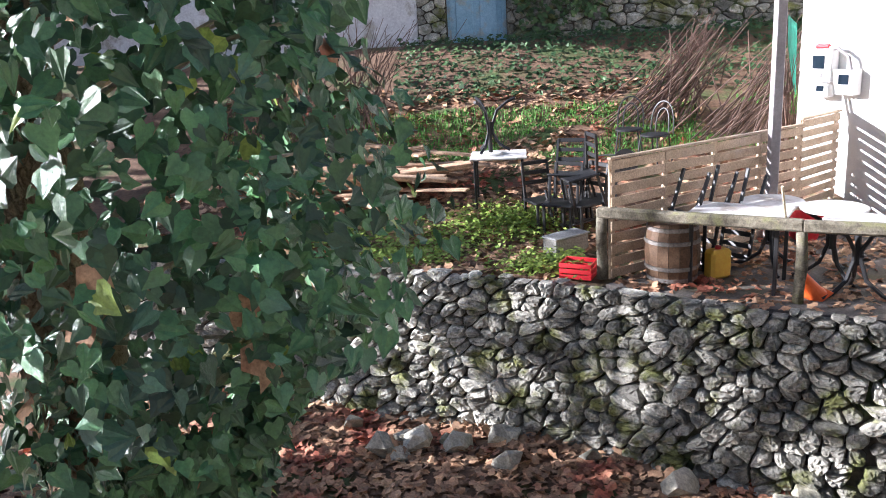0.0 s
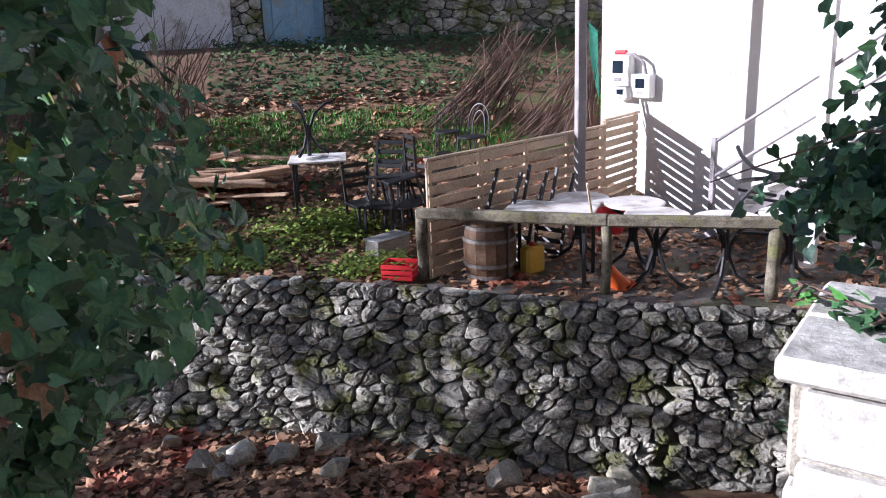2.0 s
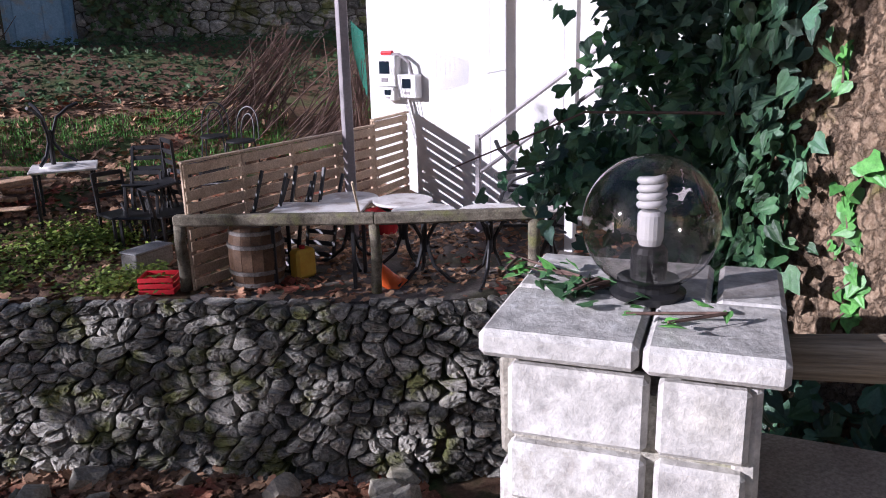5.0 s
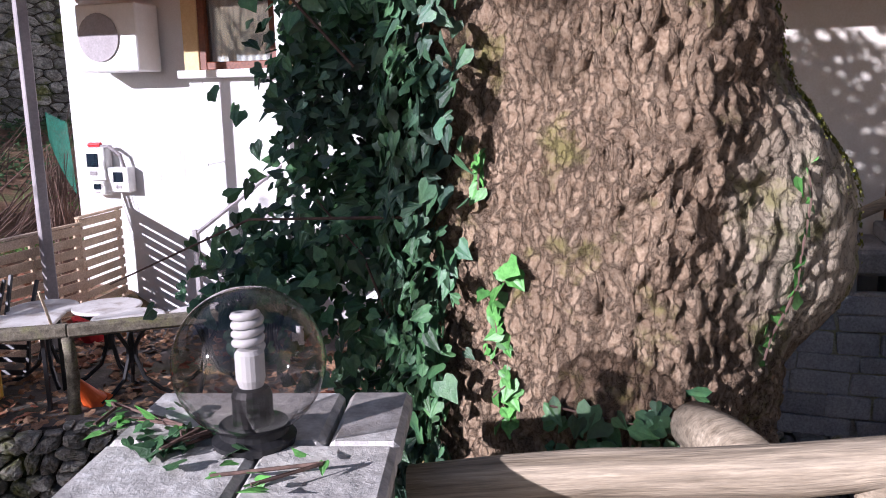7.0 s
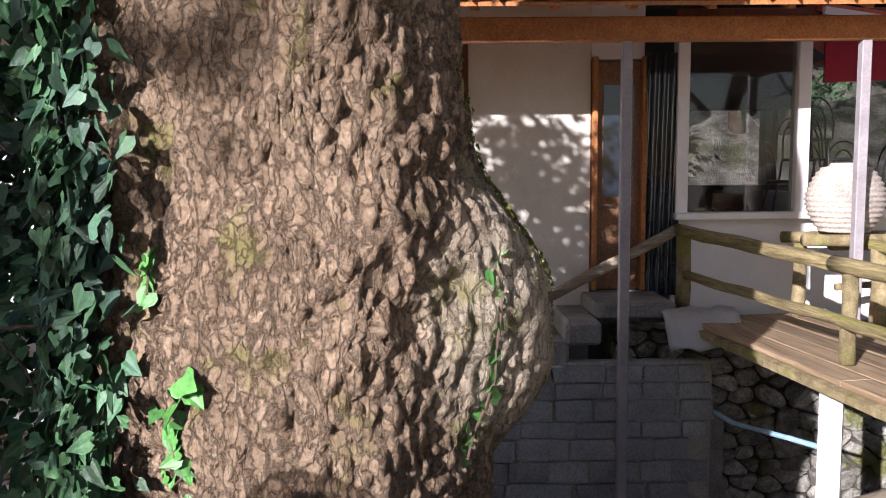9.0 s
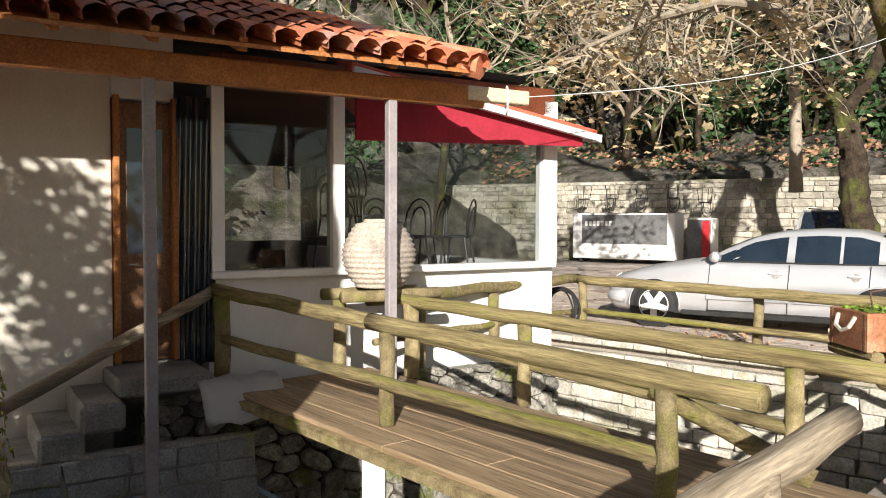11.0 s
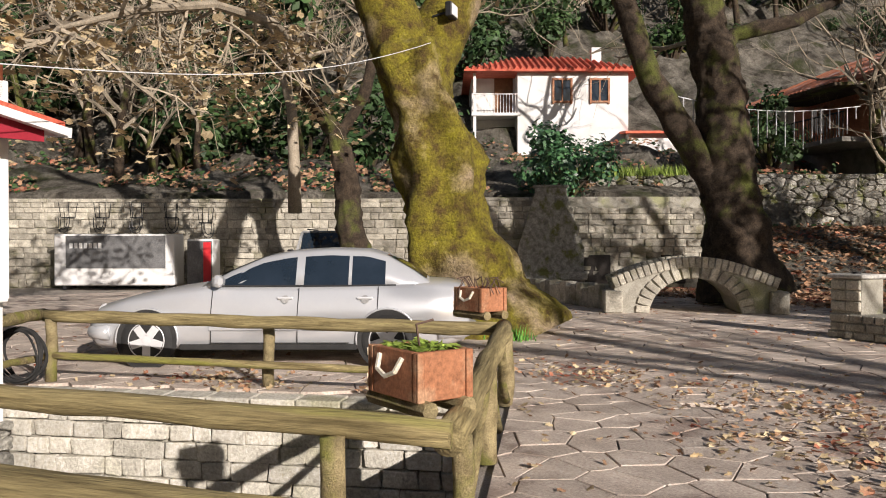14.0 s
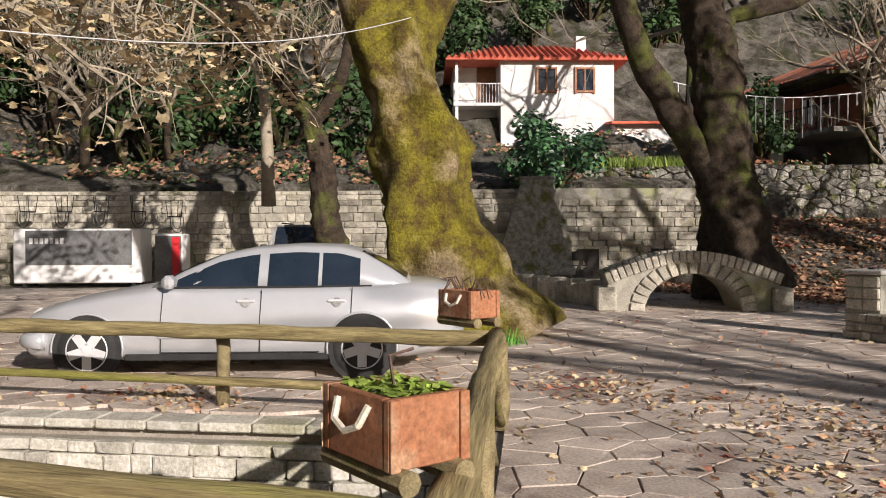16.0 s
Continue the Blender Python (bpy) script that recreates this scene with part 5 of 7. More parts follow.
def square_table(m, label, w, l, h=0.73):
    t = thing("square_table", m, label, "table", "square terrace tables")
    part("tabletop", block(w, l, 0.03, pose(0, 0, h - 0.03), 0.008), M["tabletop"], t)
    for x in (-1, 1):
        for y in (-1, 1):
            part("leg", block(0.035, 0.035, h - 0.03, pose(x * (w / 2 - 0.06), y * (l / 2 - 0.06), 0), 0.004), M["iron"], t)
    for x in (-1, 1):
        part("apron", block(0.02, l - 0.15, 0.05, pose(x * (w / 2 - 0.06), 0, h - 0.08), 0.003), M["iron"], t)
    return t


square_table(pose(2.68, 7.55, TER, 0, 0, -32), "weathered white square table with black legs", 0.9, 0.62)
gt = garden_z(0.55, 10.35)
square_table(pose(0.55, 10.35, gt, 0, 0, -5), "white square table standing on the garden soil", 0.72, 0.62, 0.66)
up = round_table(pose(0.45, 10.35, gt + 0.66 + 0.72, 180, 0, 20), "curved black iron table base turned upside down", 0.16)


def barrel(m):
    b = thing("barrel", m, "old oak wine barrel with grey hoops under the railing", "barrel")
    h, r0, r1 = 0.62, 0.235, 0.275
    n = 16
    me = None
    for k in range(n):
        bm = bmesh.new()
        a0, a1 = 2 * math.pi * (k + 0.02) / n, 2 * math.pi * (k + 0.98) / n
        rings = []
        for j in range(7):
            z = h * j / 6
            rr = r0 + (r1 - r0) * math.sin(math.pi * j / 6)
            rings.append([bm.verts.new((q * math.cos(a), q * math.sin(a), z)) for q, a in ((rr, a0), (rr, a1), (rr - 0.025, a1), (rr - 0.025, a0))])
        for p, q in zip(rings, rings[1:]):
            for i in range(4):
                bm.faces.new((p[i], p[(i + 1) % 4], q[(i + 1) % 4], q[i]))
        bm.faces.new(rings[0][::-1])
        bm.faces.new(rings[-1])
        part("stave", bm, M["barrel"], b)
    for z in (0.05, 0.17, 0.43, 0.56):
        rr = r0 + (r1 - r0) * math.sin(math.pi * z / h) + 0.003
        part("hoop", spin([(rr, z - 0.02), (rr + 0.006, z - 0.018), (rr + 0.006, z + 0.018), (rr, z + 0.02)], 32), M["hoop"], b)
    part("head", spin([(r0 - 0.02, h - 0.05), (r0 - 0.02, h - 0.03)], 24), M["barrel"], b)


barrel(pose(2.1, 7.78, TER))


def cafe_chair(m, label, group):
    c = thing("cafe_chair", m, label, "chair", group)
    part("seat", spin([(0.19, 0.43), (0.2, 0.44), (0.2, 0.455), (0.18, 0.465)], 18), M["iron"], c)
    for x in (-1, 1):
        part("leg", tube([(0.14 * x, 0.13, 0.44), (0.18 * x, 0.18, 0.0)], 0.012, 6), M["iron"], c)
        part("leg", tube([(0.14 * x, -0.13, 0.44), (0.17 * x, -0.2, 0.0)], 0.012, 6), M["iron"], c)
    for rr, z in ((0.19, 0.9), (0.11, 0.8)):
        part("back_hoop", tube([(rr * math.cos(a), -0.17 - 0.05 * math.sin(a), 0.45 + (z - 0.45) * math.sin(a) ** 0.6 if 0 < a < math.pi else 0.45) for a in [math.pi * k / 14 for k in range(15)]], 0.011, 6), M["iron"], c)
    return c


def wood_chair(m, label, group):
    c = thing("terrace_chair", m, label, "chair", group)
    part("seat", block(0.40, 0.40, 0.03, pose(0, 0, 0.43), 0.01), M["iron"], c)
    for x in (-1, 1):
        part("front_leg", block(0.032, 0.032, 0.43, pose(0.17 * x, 0.17, 0), 0.004), M["iron"], c)
        part("back_leg", tube([(0.17 * x, -0.22, 0.0), (0.17 * x, -0.17, 0.43), (0.17 * x, -0.24, 0.9)], 0.02, 4), M["iron"], c)
    for z in (0.62, 0.74, 0.86):
        part("back_rail", block(0.34, 0.02, 0.05, pose(0, -0.195 - (z - 0.45) * 0.11, z), 0.004), M["iron"], c)
    return c


w1 = wood_chair(pose(1.25, 9.55, TER, 0, 0, 150), "black wooden chair in an untidy stack", "stacked black chairs")
for x, y, z, rx, a in ((1.5, 9.5, 0, 0, 120), (1.3, 9.6, 0.32, 12, 160), (1.52, 9.52, 0.34, -10, 100), (1.05, 9.75, 0.0, 0, 200), (1.7, 9.75, 0, 0, 60), (1.35, 9.75, 0.6, 170, 40)):
    copy_thing(w1, pose(x, y, TER + z, rx, 0, a))
w2 = wood_chair(pose(2.55, 8.15, TER + 0.98, 158, 0, -60), "black chair turned over beside the square table", "upturned terrace chairs")
copy_thing(w2, pose(2.95, 8.3, TER + 0.98, 160, 0, -50))
c1 = cafe_chair(pose(2.55, 11.8, garden_z(2.55, 11.8), 0, 0, 160), "black bentwood-style iron cafe chair on the grass", "garden cafe chairs")
copy_thing(c1, pose(2.85, 11.5, garden_z(2.85, 11.5), 0, 0, 130))
copy_thing(c1, pose(2.2, 11.5, garden_z(2.2, 11.5), 75, 0, 20))
copy_thing(w1, pose(4.75, 7.55, TER + 0.55, 100, 0, 70))
# small terrace things
cr = thing("crate", pose(1.2, 8.05, TER, 0, 0, -25), "small red plastic bottle crate", "crate")
for x, y, w, l in ((0, -0.13, 0.34, 0.012), (0, 0.13, 0.34, 0.012), (-0.165, 0, 0.012, 0.25), (0.165, 0, 0.012, 0.25)):
    for z in (0.0, 0.06, 0.12):
        part("side_bar", block(w, l, 0.045, pose(x, y, z), 0.003), M["red"], cr)
part("base", block(0.33, 0.25, 0.01, None, 0.002), M["red"], cr)
gb = thing("grey_box", pose(1.2, 8.95, TER, 0, 0, 35), "grey-green wooden box lying on the garden edge", "box")
part("body", block(0.5, 0.24, 0.2, None, 0.012), M["concrete"], gb)
part("lid", block(0.52, 0.26, 0.02, pose(0, 0, 0.2), 0.006), M["block"], gb)
oc = thing("orange_cone", pose(3.22, 7.02, TER, 0, -32, 10), "orange plastic cone leaning under the tables", "cone")
part("body", spin([(0.11, 0.02), (0.09, 0.06), (0.02, 0.36), (0.012, 0.37)], 18), M["orange"], oc)
part("foot", block(0.24, 0.24, 0.02, None, 0.008), M["orange"], oc)
yb = thing("yellow_canister", pose(2.55, 7.75, TER, 0, 0, 20), "yellow plastic canister behind the barrel", "canister")
part("body", block(0.24, 0.16, 0.3, None, 0.03), M["yellow"], yb)
part("cap", spin([(0.03, 0.3), (0.03, 0.33)], 12), M["red"], yb)
rb = thing("red_tub", pose(3.95, 9.0, TER, 0, 0, 0), "round terracotta red tub in the fence corner", "tub")
part("body", spin([(0.15, 0), (0.22, 0.25), (0.23, 0.27), (0.2, 0.27), (0.14, 0.03)], 22), M["red"], rb)
mb = thing("broom_handle", pose(2.98, 7.2, -0.48, 22, -18, 0), "wooden stick standing among the tables", "stick")
part("stick", tube([(0, 0, -0.1), (0, 0, 0.38)], 0.012, 6), M["chip"], mb)
# meter boxes, shade net, cabinet and stair on the white wall
for s, z, w, h in ((13.52, 0.44, 0.36, 0.40), (13.17, 0.30, 0.30, 0.30), (13.48, 0.26, 0.22, 0.17)):
    mt = thing("meter_box", BUILD @ pose(s, 0.075, z), "grey plastic electricity meter box on the wall", "meter box", "wall meters")
    part("body", block(w, 0.14, h, None, 0.012), M["white"], mt)
    part("window", block(w * 0.45, 0.01, h * 0.4, pose(0, 0.075, h * 0.42), 0.003), M["carglass"], mt)
    part("label_plate", block(w * 0.3, 0.008, h * 0.12, pose(0, 0.074, h * 0.16), 0.002), M["greypost"], mt)
pp = thing("conduit", BUILD @ pose(13.3, 0.05, 0.5), "red and grey conduit over the meter boxes", "pipe")
part("pipe", tube([(0.3, 0.03, 0.36), (0.0, 0.05, 0.35), (-0.15, 0.05, 0.25), (-0.2, 0.04, 0.05)], 0.022, 8), M["greypost"], pp)
part("red_sleeve", tube([(0.3, 0.03, 0.37), (0.12, 0.045, 0.372)], 0.03, 8), M["red"], pp)
nt_ = thing("shade_net", pose(0, 0, 0), "green shade net strung from the post to the wall", "net")
bm = bmesh.new()
A, B, C_ = Vector((3.58, 8.95, 1.35)), bp(13.97, -0.05, 0.25), bp(13.97, 0.0, 1.15)
net = [[bm.verts.new(A.lerp(B.lerp(C_, j / 8), i / 8) + Vector((0, 0, -0.12 * math.sin(math.pi * i / 8) * (1 - j / 9)))) for j in range(9)] for i in range(1, 9)]
for i in range(1, 7):
    for j in range(8):
        bm.faces.new((net[i][j], net[i + 1][j], net[i + 1][j + 1], net[i][j + 1]))
bmesh.ops.subdivide_edges(bm, edges=bm.edges[:], cuts=3, use_grid_fill=True)
bmesh.ops.wireframe(bm, faces=bm.faces[:], thickness=0.005, use_replace=True, use_even_offset=False)
part("cloth", bm, M["green"], nt_, smooth=True)
part("cord", tube([A, A.lerp(B, 0.13)], 0.006, 5), M["iron"], nt_)
ac = thing("air_conditioner", BUILD @ pose(12.9, 0.25, 1.72), "white outdoor air conditioner unit on the wall", "air conditioner")
part("casing", block(0.8, 0.42, 0.75, None, 0.015), M["white"], ac)
part("grille", spin([(0.26, 0.0), (0.27, 0.015), (0.02, 0.02)], 24, m=pose(0.1, 0.212, 0.38, -90, 0, 0)), M["greypost"], ac)
part("side_panel", block(0.02, 0.36, 0.68, pose(0.41, 0, 0.03), 0.004), M["blue"], ac)
stair = thing("outdoor_stair", BUILD @ pose(10.6, 0.5, TER), "grey steel stair with handrails climbing along the white wall", "stairs")
for k in range(11):
    part("tread", block(0.26, 0.75, 0.04, pose(1.0 - 0.24 * k, 0, 0.17 * (k + 1)), 0.006), M["concrete"], stair)
for y in (-0.37, 0.37):
    part("stringer", tube([(1.15, y, 0.02), (-1.6, y, 1.95)], 0.05, 4), M["greypost"], stair)
for z in (0.55, 0.95):
    part("handrail", tube([(1.05, 0.38, 0.2 + z), (-1.5, 0.38, 1.98 + z)], 0.025, 6), M["greypost"], stair)
for x, z in ((1.05, 0.1), (-0.1, 0.9)):
    part("newel", block(0.06, 0.06, 1.1, pose(x, 0.38, z), 0.006), M["greypost"], stair)
part("newel", block(0.10, 0.10, 3.9, pose(-0.15, 0.45, 0), 0.006), M["white"], stair)

# garden: lumber, stick bundles, stems, grass
rnd = random.Random(12)
for k in range(34):
    x, y = rnd.uniform(-1.9, 0.0), rnd.uniform(10.5, 12.0)
    z = garden_z(x, y) + 0.04 + 0.055 * (k % 8)
    L = rnd.uniform(1.2, 2.6)
    b = thing("board", pose(x - 0.4, y, z, rnd.uniform(-6, 6), rnd.uniform(-9, 9), rnd.gauss(-18, 22)), "loose brown board in a lumber pile", "board", "lumber pile")
    part("timber", block(L, rnd.uniform(0.08, 0.2), rnd.uniform(0.025, 0.06), None, 0.006), M["lumber"], b)


def bundle(base, top, n, spread, name, label, r0=0.012):
    t = thing(name, pose(*base), label, "stick bundle")
    bm = bmesh.new()
    for k in range(n):
        a = Vector((rnd.gauss(0, spread), rnd.gauss(0, spread * 0.5), 0))
        b = Vector(top) - Vector(base) + Vector((rnd.gauss(0, spread * 0.8), rnd.gauss(0, spread * 0.4), rnd.gauss(0, 0.2)))
        tube([a, a.lerp(b, 0.5) + Vector((rnd.gauss(0, 0.05), 0, rnd.gauss(0, 0.05))), b], [r0, r0 * 0.9, r0 * 0.5], 4, bm)
    o = part("cut_stick", bm, M["stick"], t)
    o["kind"] = "stuff"


bundle((3.2, 13.0, garden_z(3.2, 13)), (4.2, 13.4, 1.0), 90, 0.42, "stick_bundle", "brown bundle of pruned sticks leaning on the bank")
bundle((4.3, 12.3, garden_z(4.3, 12.3)), (5.4, 12.6, 0.9), 60, 0.4, "stick_bundle", "brown bundle of pruned sticks beside the wall")
bundle((3.95, 9.75, garden_z(3.95, 9.75)), (4.05, 10.1, 0.55), 40, 0.12, "cane_bundle", "thin canes leaning in the corner by the fence", 0.009)
bundle((-1.9, 12.6, garden_z(-1.9, 12.6)), (-1.2, 12.9, 1.3), 55, 0.7, "cane_bundle", "dry canes standing behind the lumber", 0.010)
bundle((-3.0, 11.5, garden_z(-3, 11.5)), (-2.6, 11.7, 0.9), 50, 0.6, "cane_bundle", "dry canes standing behind the lumber", 0.010)


def patch(name, label, n, size, material, shape, spot, seed, up=0.5, cat="leaves", base=(0, 0, 0)):
    r = random.Random(seed)
    pts = []
    while len(pts) < n:
        q = spot(r)
        if q is not None:
            pts.append(q)
    return tagged(leafob(name, pts, size, material, shape, None, up, seed), label, cat, kind="stuff")


def on_grass(r):
    x, y = r.uniform(-4, 6), r.uniform(11.9, 13.7)
    if noise.noise(Vector((x * 0.55, y * 0.75, 4))) < -0.3:
        return None
    return Vector((x, y, garden_z(x, y) - 0.01)), (0, 0, 1)


patch("grass", "fresh green grass and weeds on the garden slope", 16000, 0.11, M["grass"], "blade", on_grass, 31, cat="grass")


def on_weeds(r):
    cx, cy, s = r.choice(((0.2, 9.6, 0.45), (0.75, 9.75, 0.3), (-0.7, 9.0, 0.4), (1.0, 8.4, 0.3), (-1.6, 9.6, 0.4)))
    x, y = r.gauss(cx, s), r.gauss(cy, s * 0.6)
    if y < wall_y(x) + 0.1 or (x > 1.35 and y < 9):
        return None
    return Vector((x, y, garden_z(x, y) + r.uniform(0, 0.16))), (0, 0, 1)


patch("weeds", "low green weeds along the garden edge", 8000, 0.06, M["yleaf"], "flake", on_weeds, 32, cat="weeds")


def on_bank(r):
    x, y = r.uniform(-1, 8), r.uniform(14.0, 17.2)
    return Vector((x, y, garden_z(x, y) + r.uniform(0, 0.15))), (0, -0.5, 1)


patch("bank_ivy", "dark ivy and brambles covering the garden bank", 3600, 0.08, M["ever"], "ivy", on_bank, 33, cat="ivy")


def on_backwall(r):
    x = r.uniform(-0.6, 12)
    hang = 2.6 * max(0, noise.noise(Vector((x * 0.7, 9.0, 0)))) + (2.8 if 1.4 < x < 3.2 else 0.6)
    z = 5.0 - r.uniform(0, 1) * (hang + 0.8)
    return Vector((x, 17.3 - r.uniform(0, 0.35), z)), (0, -1, 0.3)


patch("wall_ivy", "dark hanging ivy over the old back wall", 9000, 0.10, M["ever"], "ivy", on_backwall, 34, cat="ivy")


def on_garden_litter(r):
    x, y = r.uniform(-4, 4), r.uniform(8, 14.5)
    if y < wall_y(x) + 0.12:
        return None
    z = TER if (x - 1.5) * 0.49 - (y - 7.85) * 0.87 > 0 else garden_z(x, y)
    if z == TER and r.random() < 0.55:
        return None
    return Vector((x, y, z + 0.012 + r.uniform(0, 0.02))), (0, 0, 1)


patch("fallen_leaves", "brown fallen plane leaves on the garden soil and terrace", 6000, 0.11, M["dry"], "plane", on_garden_litter, 35)


def on_bed_litter(r):
    x, y = r.uniform(-5, 3.0), r.uniform(3.0, 9)
    if y > wall_y(x) - 0.2:
        return None
    return Vector((x, y, BED + 0.015 + r.uniform(0, 0.05))), (0, 0, 1)


def on_terrace(r):
    x, y = r.uniform(1.5, 6.2), r.uniform(4.5, 9.3)
    if y < wall_y(x) + 0.12 or (x - 1.5) * 0.49 - (y - 7.85) * 0.87 < 0.05:
        return None
    if r.random() > 0.25 + 1.2 * max(0, noise.noise(Vector((x * 1.5, y * 1.5, 2)))):
        return None
    return Vector((x, y, TER + 0.012 + r.uniform(0, 0.015))), (0, 0, 1)


patch("fallen_leaves", "brown plane leaves blown over the terrace floor", 1500, 0.085, M["dry"], "plane", on_terrace, 46)
patch("fallen_leaves", "red-brown fallen leaves deep in the stream bed", 12000, 0.11, M["dry"], "plane", on_bed_litter, 36)
for k in range(26):
    x = rnd.uniform(-2.5, 4.5)
    y = wall_y(x) - rnd.uniform(0.55, 1.6)
    ob = tagged(new("boulder", STONES[k % 9].copy()), "loose pale boulder at the foot of the stream wall", "boulder", "loose boulders")
    ob.data.materials.clear()
    ob.data.materials.append(M["pale"])
    s = rnd.uniform(0.18, 0.42)
    ob.matrix_world = pose(x, y, BED + s * 0.2, rnd.uniform(0, 40), rnd.uniform(0, 40), rnd.uniform(0, 180)) @ Matrix.Diagonal((s, s * 0.8, s * 0.7, 1))


# ---- vehicles ----
def loft(sections, bm=None, close=True):
    bm = bm or bmesh.new()
    rings = [[bm.verts.new(p) for p in s] for s in sections]
    n = len(rings[0])
    for a, b in zip(rings, rings[1:]):
        for k in range(n if close else n - 1):
            bm.faces.new((a[k], a[(k + 1) % n], b[(k + 1) % n], b[k]))
    if close:
        bm.faces.new(rings[0][::-1])
        bm.faces.new(rings[-1])
    bmesh.ops.recalc_face_normals(bm, faces=bm.faces[:])
    return bm


def section(x, zb, zt, w, tuck=0.07, crown=0.05):
    """One cross section of a car body."""
    m = zb + (zt - zb) * 0.5
    half = [(w * 0.80, zb), (w - 0.03, zb + 0.08), (w, m - 0.06), (w, m + 0.04), (w - tuck * 0.5, zt - 0.06), (w - tuck - 0.03, zt - 0.01), (w * 0.55, zt + crown * 0.7), (w * 0.2, zt + crown)]
    return [(x, y, z) for y, z in half] + [(x, -y, z) for y, z in half[::-1]]


def wheel(m, parent, R=0.315):
    w = new("wheel")
    w.parent = parent
    w.matrix_basis = m
    part("tyre", spin([(R * 0.66, -0.10), (R * 0.93, -0.105), (R, -0.07), (R, 0.07), (R * 0.93, 0.105), (R * 0.66, 0.10)], 32), M["rubber"], w, smooth=True)
    part("rim", spin([(R * 0.66, -0.06), (R * 0.68, 0.095), (R * 0.63, 0.10), (R * 0.60, 0.06), (R * 0.1, 0.05)], 32), M["block"], w)
    for k in range(5):
        part("spoke", block(0.115, R * 0.58, 0.03, pose(0, 0, 0, 0, 0, 72 * k) @ pose(0, R * 0.36, 0.072), 0.02), M["alloy"], w)
    part("hub", spin([(0.085, 0.06), (0.075, 0.10), (0.03, 0.105)], 16), M["alloy"], w)
    part("rim_lip", spin([(R * 0.60, 0.085), (R * 0.66, 0.105), (R * 0.69, 0.10), (R * 0.69, 0.085)], 32), M["alloy"], w)


def saloon(m):
    c = thing("car", m, "silver four-door saloon car parked behind the log railing", "car")
    st = [(3.62, 0.34, 0.50, 0.56), (3.58, 0.24, 0.60, 0.70), (3.46, 0.20, 0.69, 0.81), (3.1, 0.19, 0.79, 0.875), (2.6, 0.19, 0.885, 0.895), (2.15, 0.19, 0.945, 0.90), (1.6, 0.19, 0.945, 0.90), (0.8, 0.19, 0.95, 0.90), (0.0, 0.19, 0.965, 0.90), (-0.45, 0.20, 0.98, 0.89), (-0.75, 0.24, 0.965, 0.86), (-0.92, 0.30, 0.925, 0.80), (-0.98, 0.38, 0.80, 0.72)]
    part("body", loft([section(*s) for s in st]), M["silver"], c, smooth=True)
    LOW = 0.93
    cab = [(2.24, 0.955, 0.77, 0.73), (1.9, 1.13, 0.79, 0.66), (1.5, 1.30, 0.79, 0.60), (1.15, 1.365, 0.79, 0.575), (0.7, 1.39, 0.79, 0.57), (0.25, 1.375, 0.79, 0.57), (0.0, 1.31, 0.785, 0.585), (-0.3, 1.14, 0.77, 0.64), (-0.52, 0.99, 0.75, 0.70)]

    def ring(x, zr, wb, wr):
        half = [(wb, LOW), (wb + (wr - wb) * 0.5, LOW + (zr - 0.03 - LOW) * 0.5), (wr, zr - 0.03), (wr * 0.85, zr), (wr * 0.3, zr + 0.02)]
        return [(x, y, z) for y, z in half] + [(x, -y, z) for y, z in half[::-1]]

    part("cabin", loft([ring(*s) for s in cab]), M["silver"], c, smooth=True)

    def station(x):
        for a, b in zip(cab, cab[1:]):
            if a[0] >= x >= b[0]:
                t = (a[0] - x) / (a[0] - b[0])
                return [p + (q - p) * t for p, q in zip(a, b)]

    def side_glass(x0, x1, y, name, low=0.955):
        bm, n = bmesh.new(), 8
        ringv = []
        for k in range(n + 1):
            x = x0 + (x1 - x0) * k / n
            _, zr, wb, wr = station(x)
            top = max(low + 0.01, zr - 0.075)
            row = []
            for t in (0.0, 0.5, 1.0):
                z = low + (top - low) * t
                w = wb + (wr - wb) * (z - LOW) / (zr - 0.03 - LOW)
                row.append(bm.verts.new((x, y * (w + 0.005), z)))
            ringv.append(row)
        for a, b in zip(ringv, ringv[1:]):
            for k in range(2):
                bm.faces.new((a[k], a[k + 1], b[k + 1], b[k]) if y > 0 else (a[k], b[k], b[k + 1], a[k + 1]))
        return part(name, bm, M["carglass"], c, "dark tinted car window")

    def end_glass(xa, xb, name):
        bm, rows_e = bmesh.new(), []
        for k in range(5):
            _, zr, wb, wr = station(xa + (xb - xa) * k / 4)
            rows_e.append([bm.verts.new((xa + (xb - xa) * k / 4 + (0.006 if xa > 1 else -0.006), y * wr, zr + 0.004 + 0.02 * (1 - abs(y)))) for y in (-0.88, -0.4, 0.0, 0.4, 0.88)])
        for a, b in zip(rows_e, rows_e[1:]):
            for k in range(4):
                bm.faces.new((a[k], a[k + 1], b[k + 1], b[k]))
        bmesh.ops.recalc_face_normals(bm, faces=bm.faces[:])
        part(name, bm, M["carglass"], c, "dark tinted car window", smooth=True)

    end_glass(2.2, 1.45, "windscreen")
    end_glass(0.02, -0.46, "rear_window")
    for y in (-1, 1):
        for x0, x1 in ((1.95, 1.10), (1.0, 0.47), (0.43, 0.03)):
            side_glass(x0, x1, y, "side_window")
        part("waist_trim", tube([(2.0, y * 0.80, 0.952), (0.5, y * 0.80, 0.955), (-0.1, y * 0.795, 0.96)], 0.011, 5), M["rubber"], c)
        part("side_strip", block(1.05, 0.022, 0.07, pose(1.58, y * 0.905, 0.43), 0.008), M["silver"], c)
        part("side_strip", block(0.62, 0.022, 0.07, pose(0.68, y * 0.905, 0.43), 0.008), M["silver"], c)
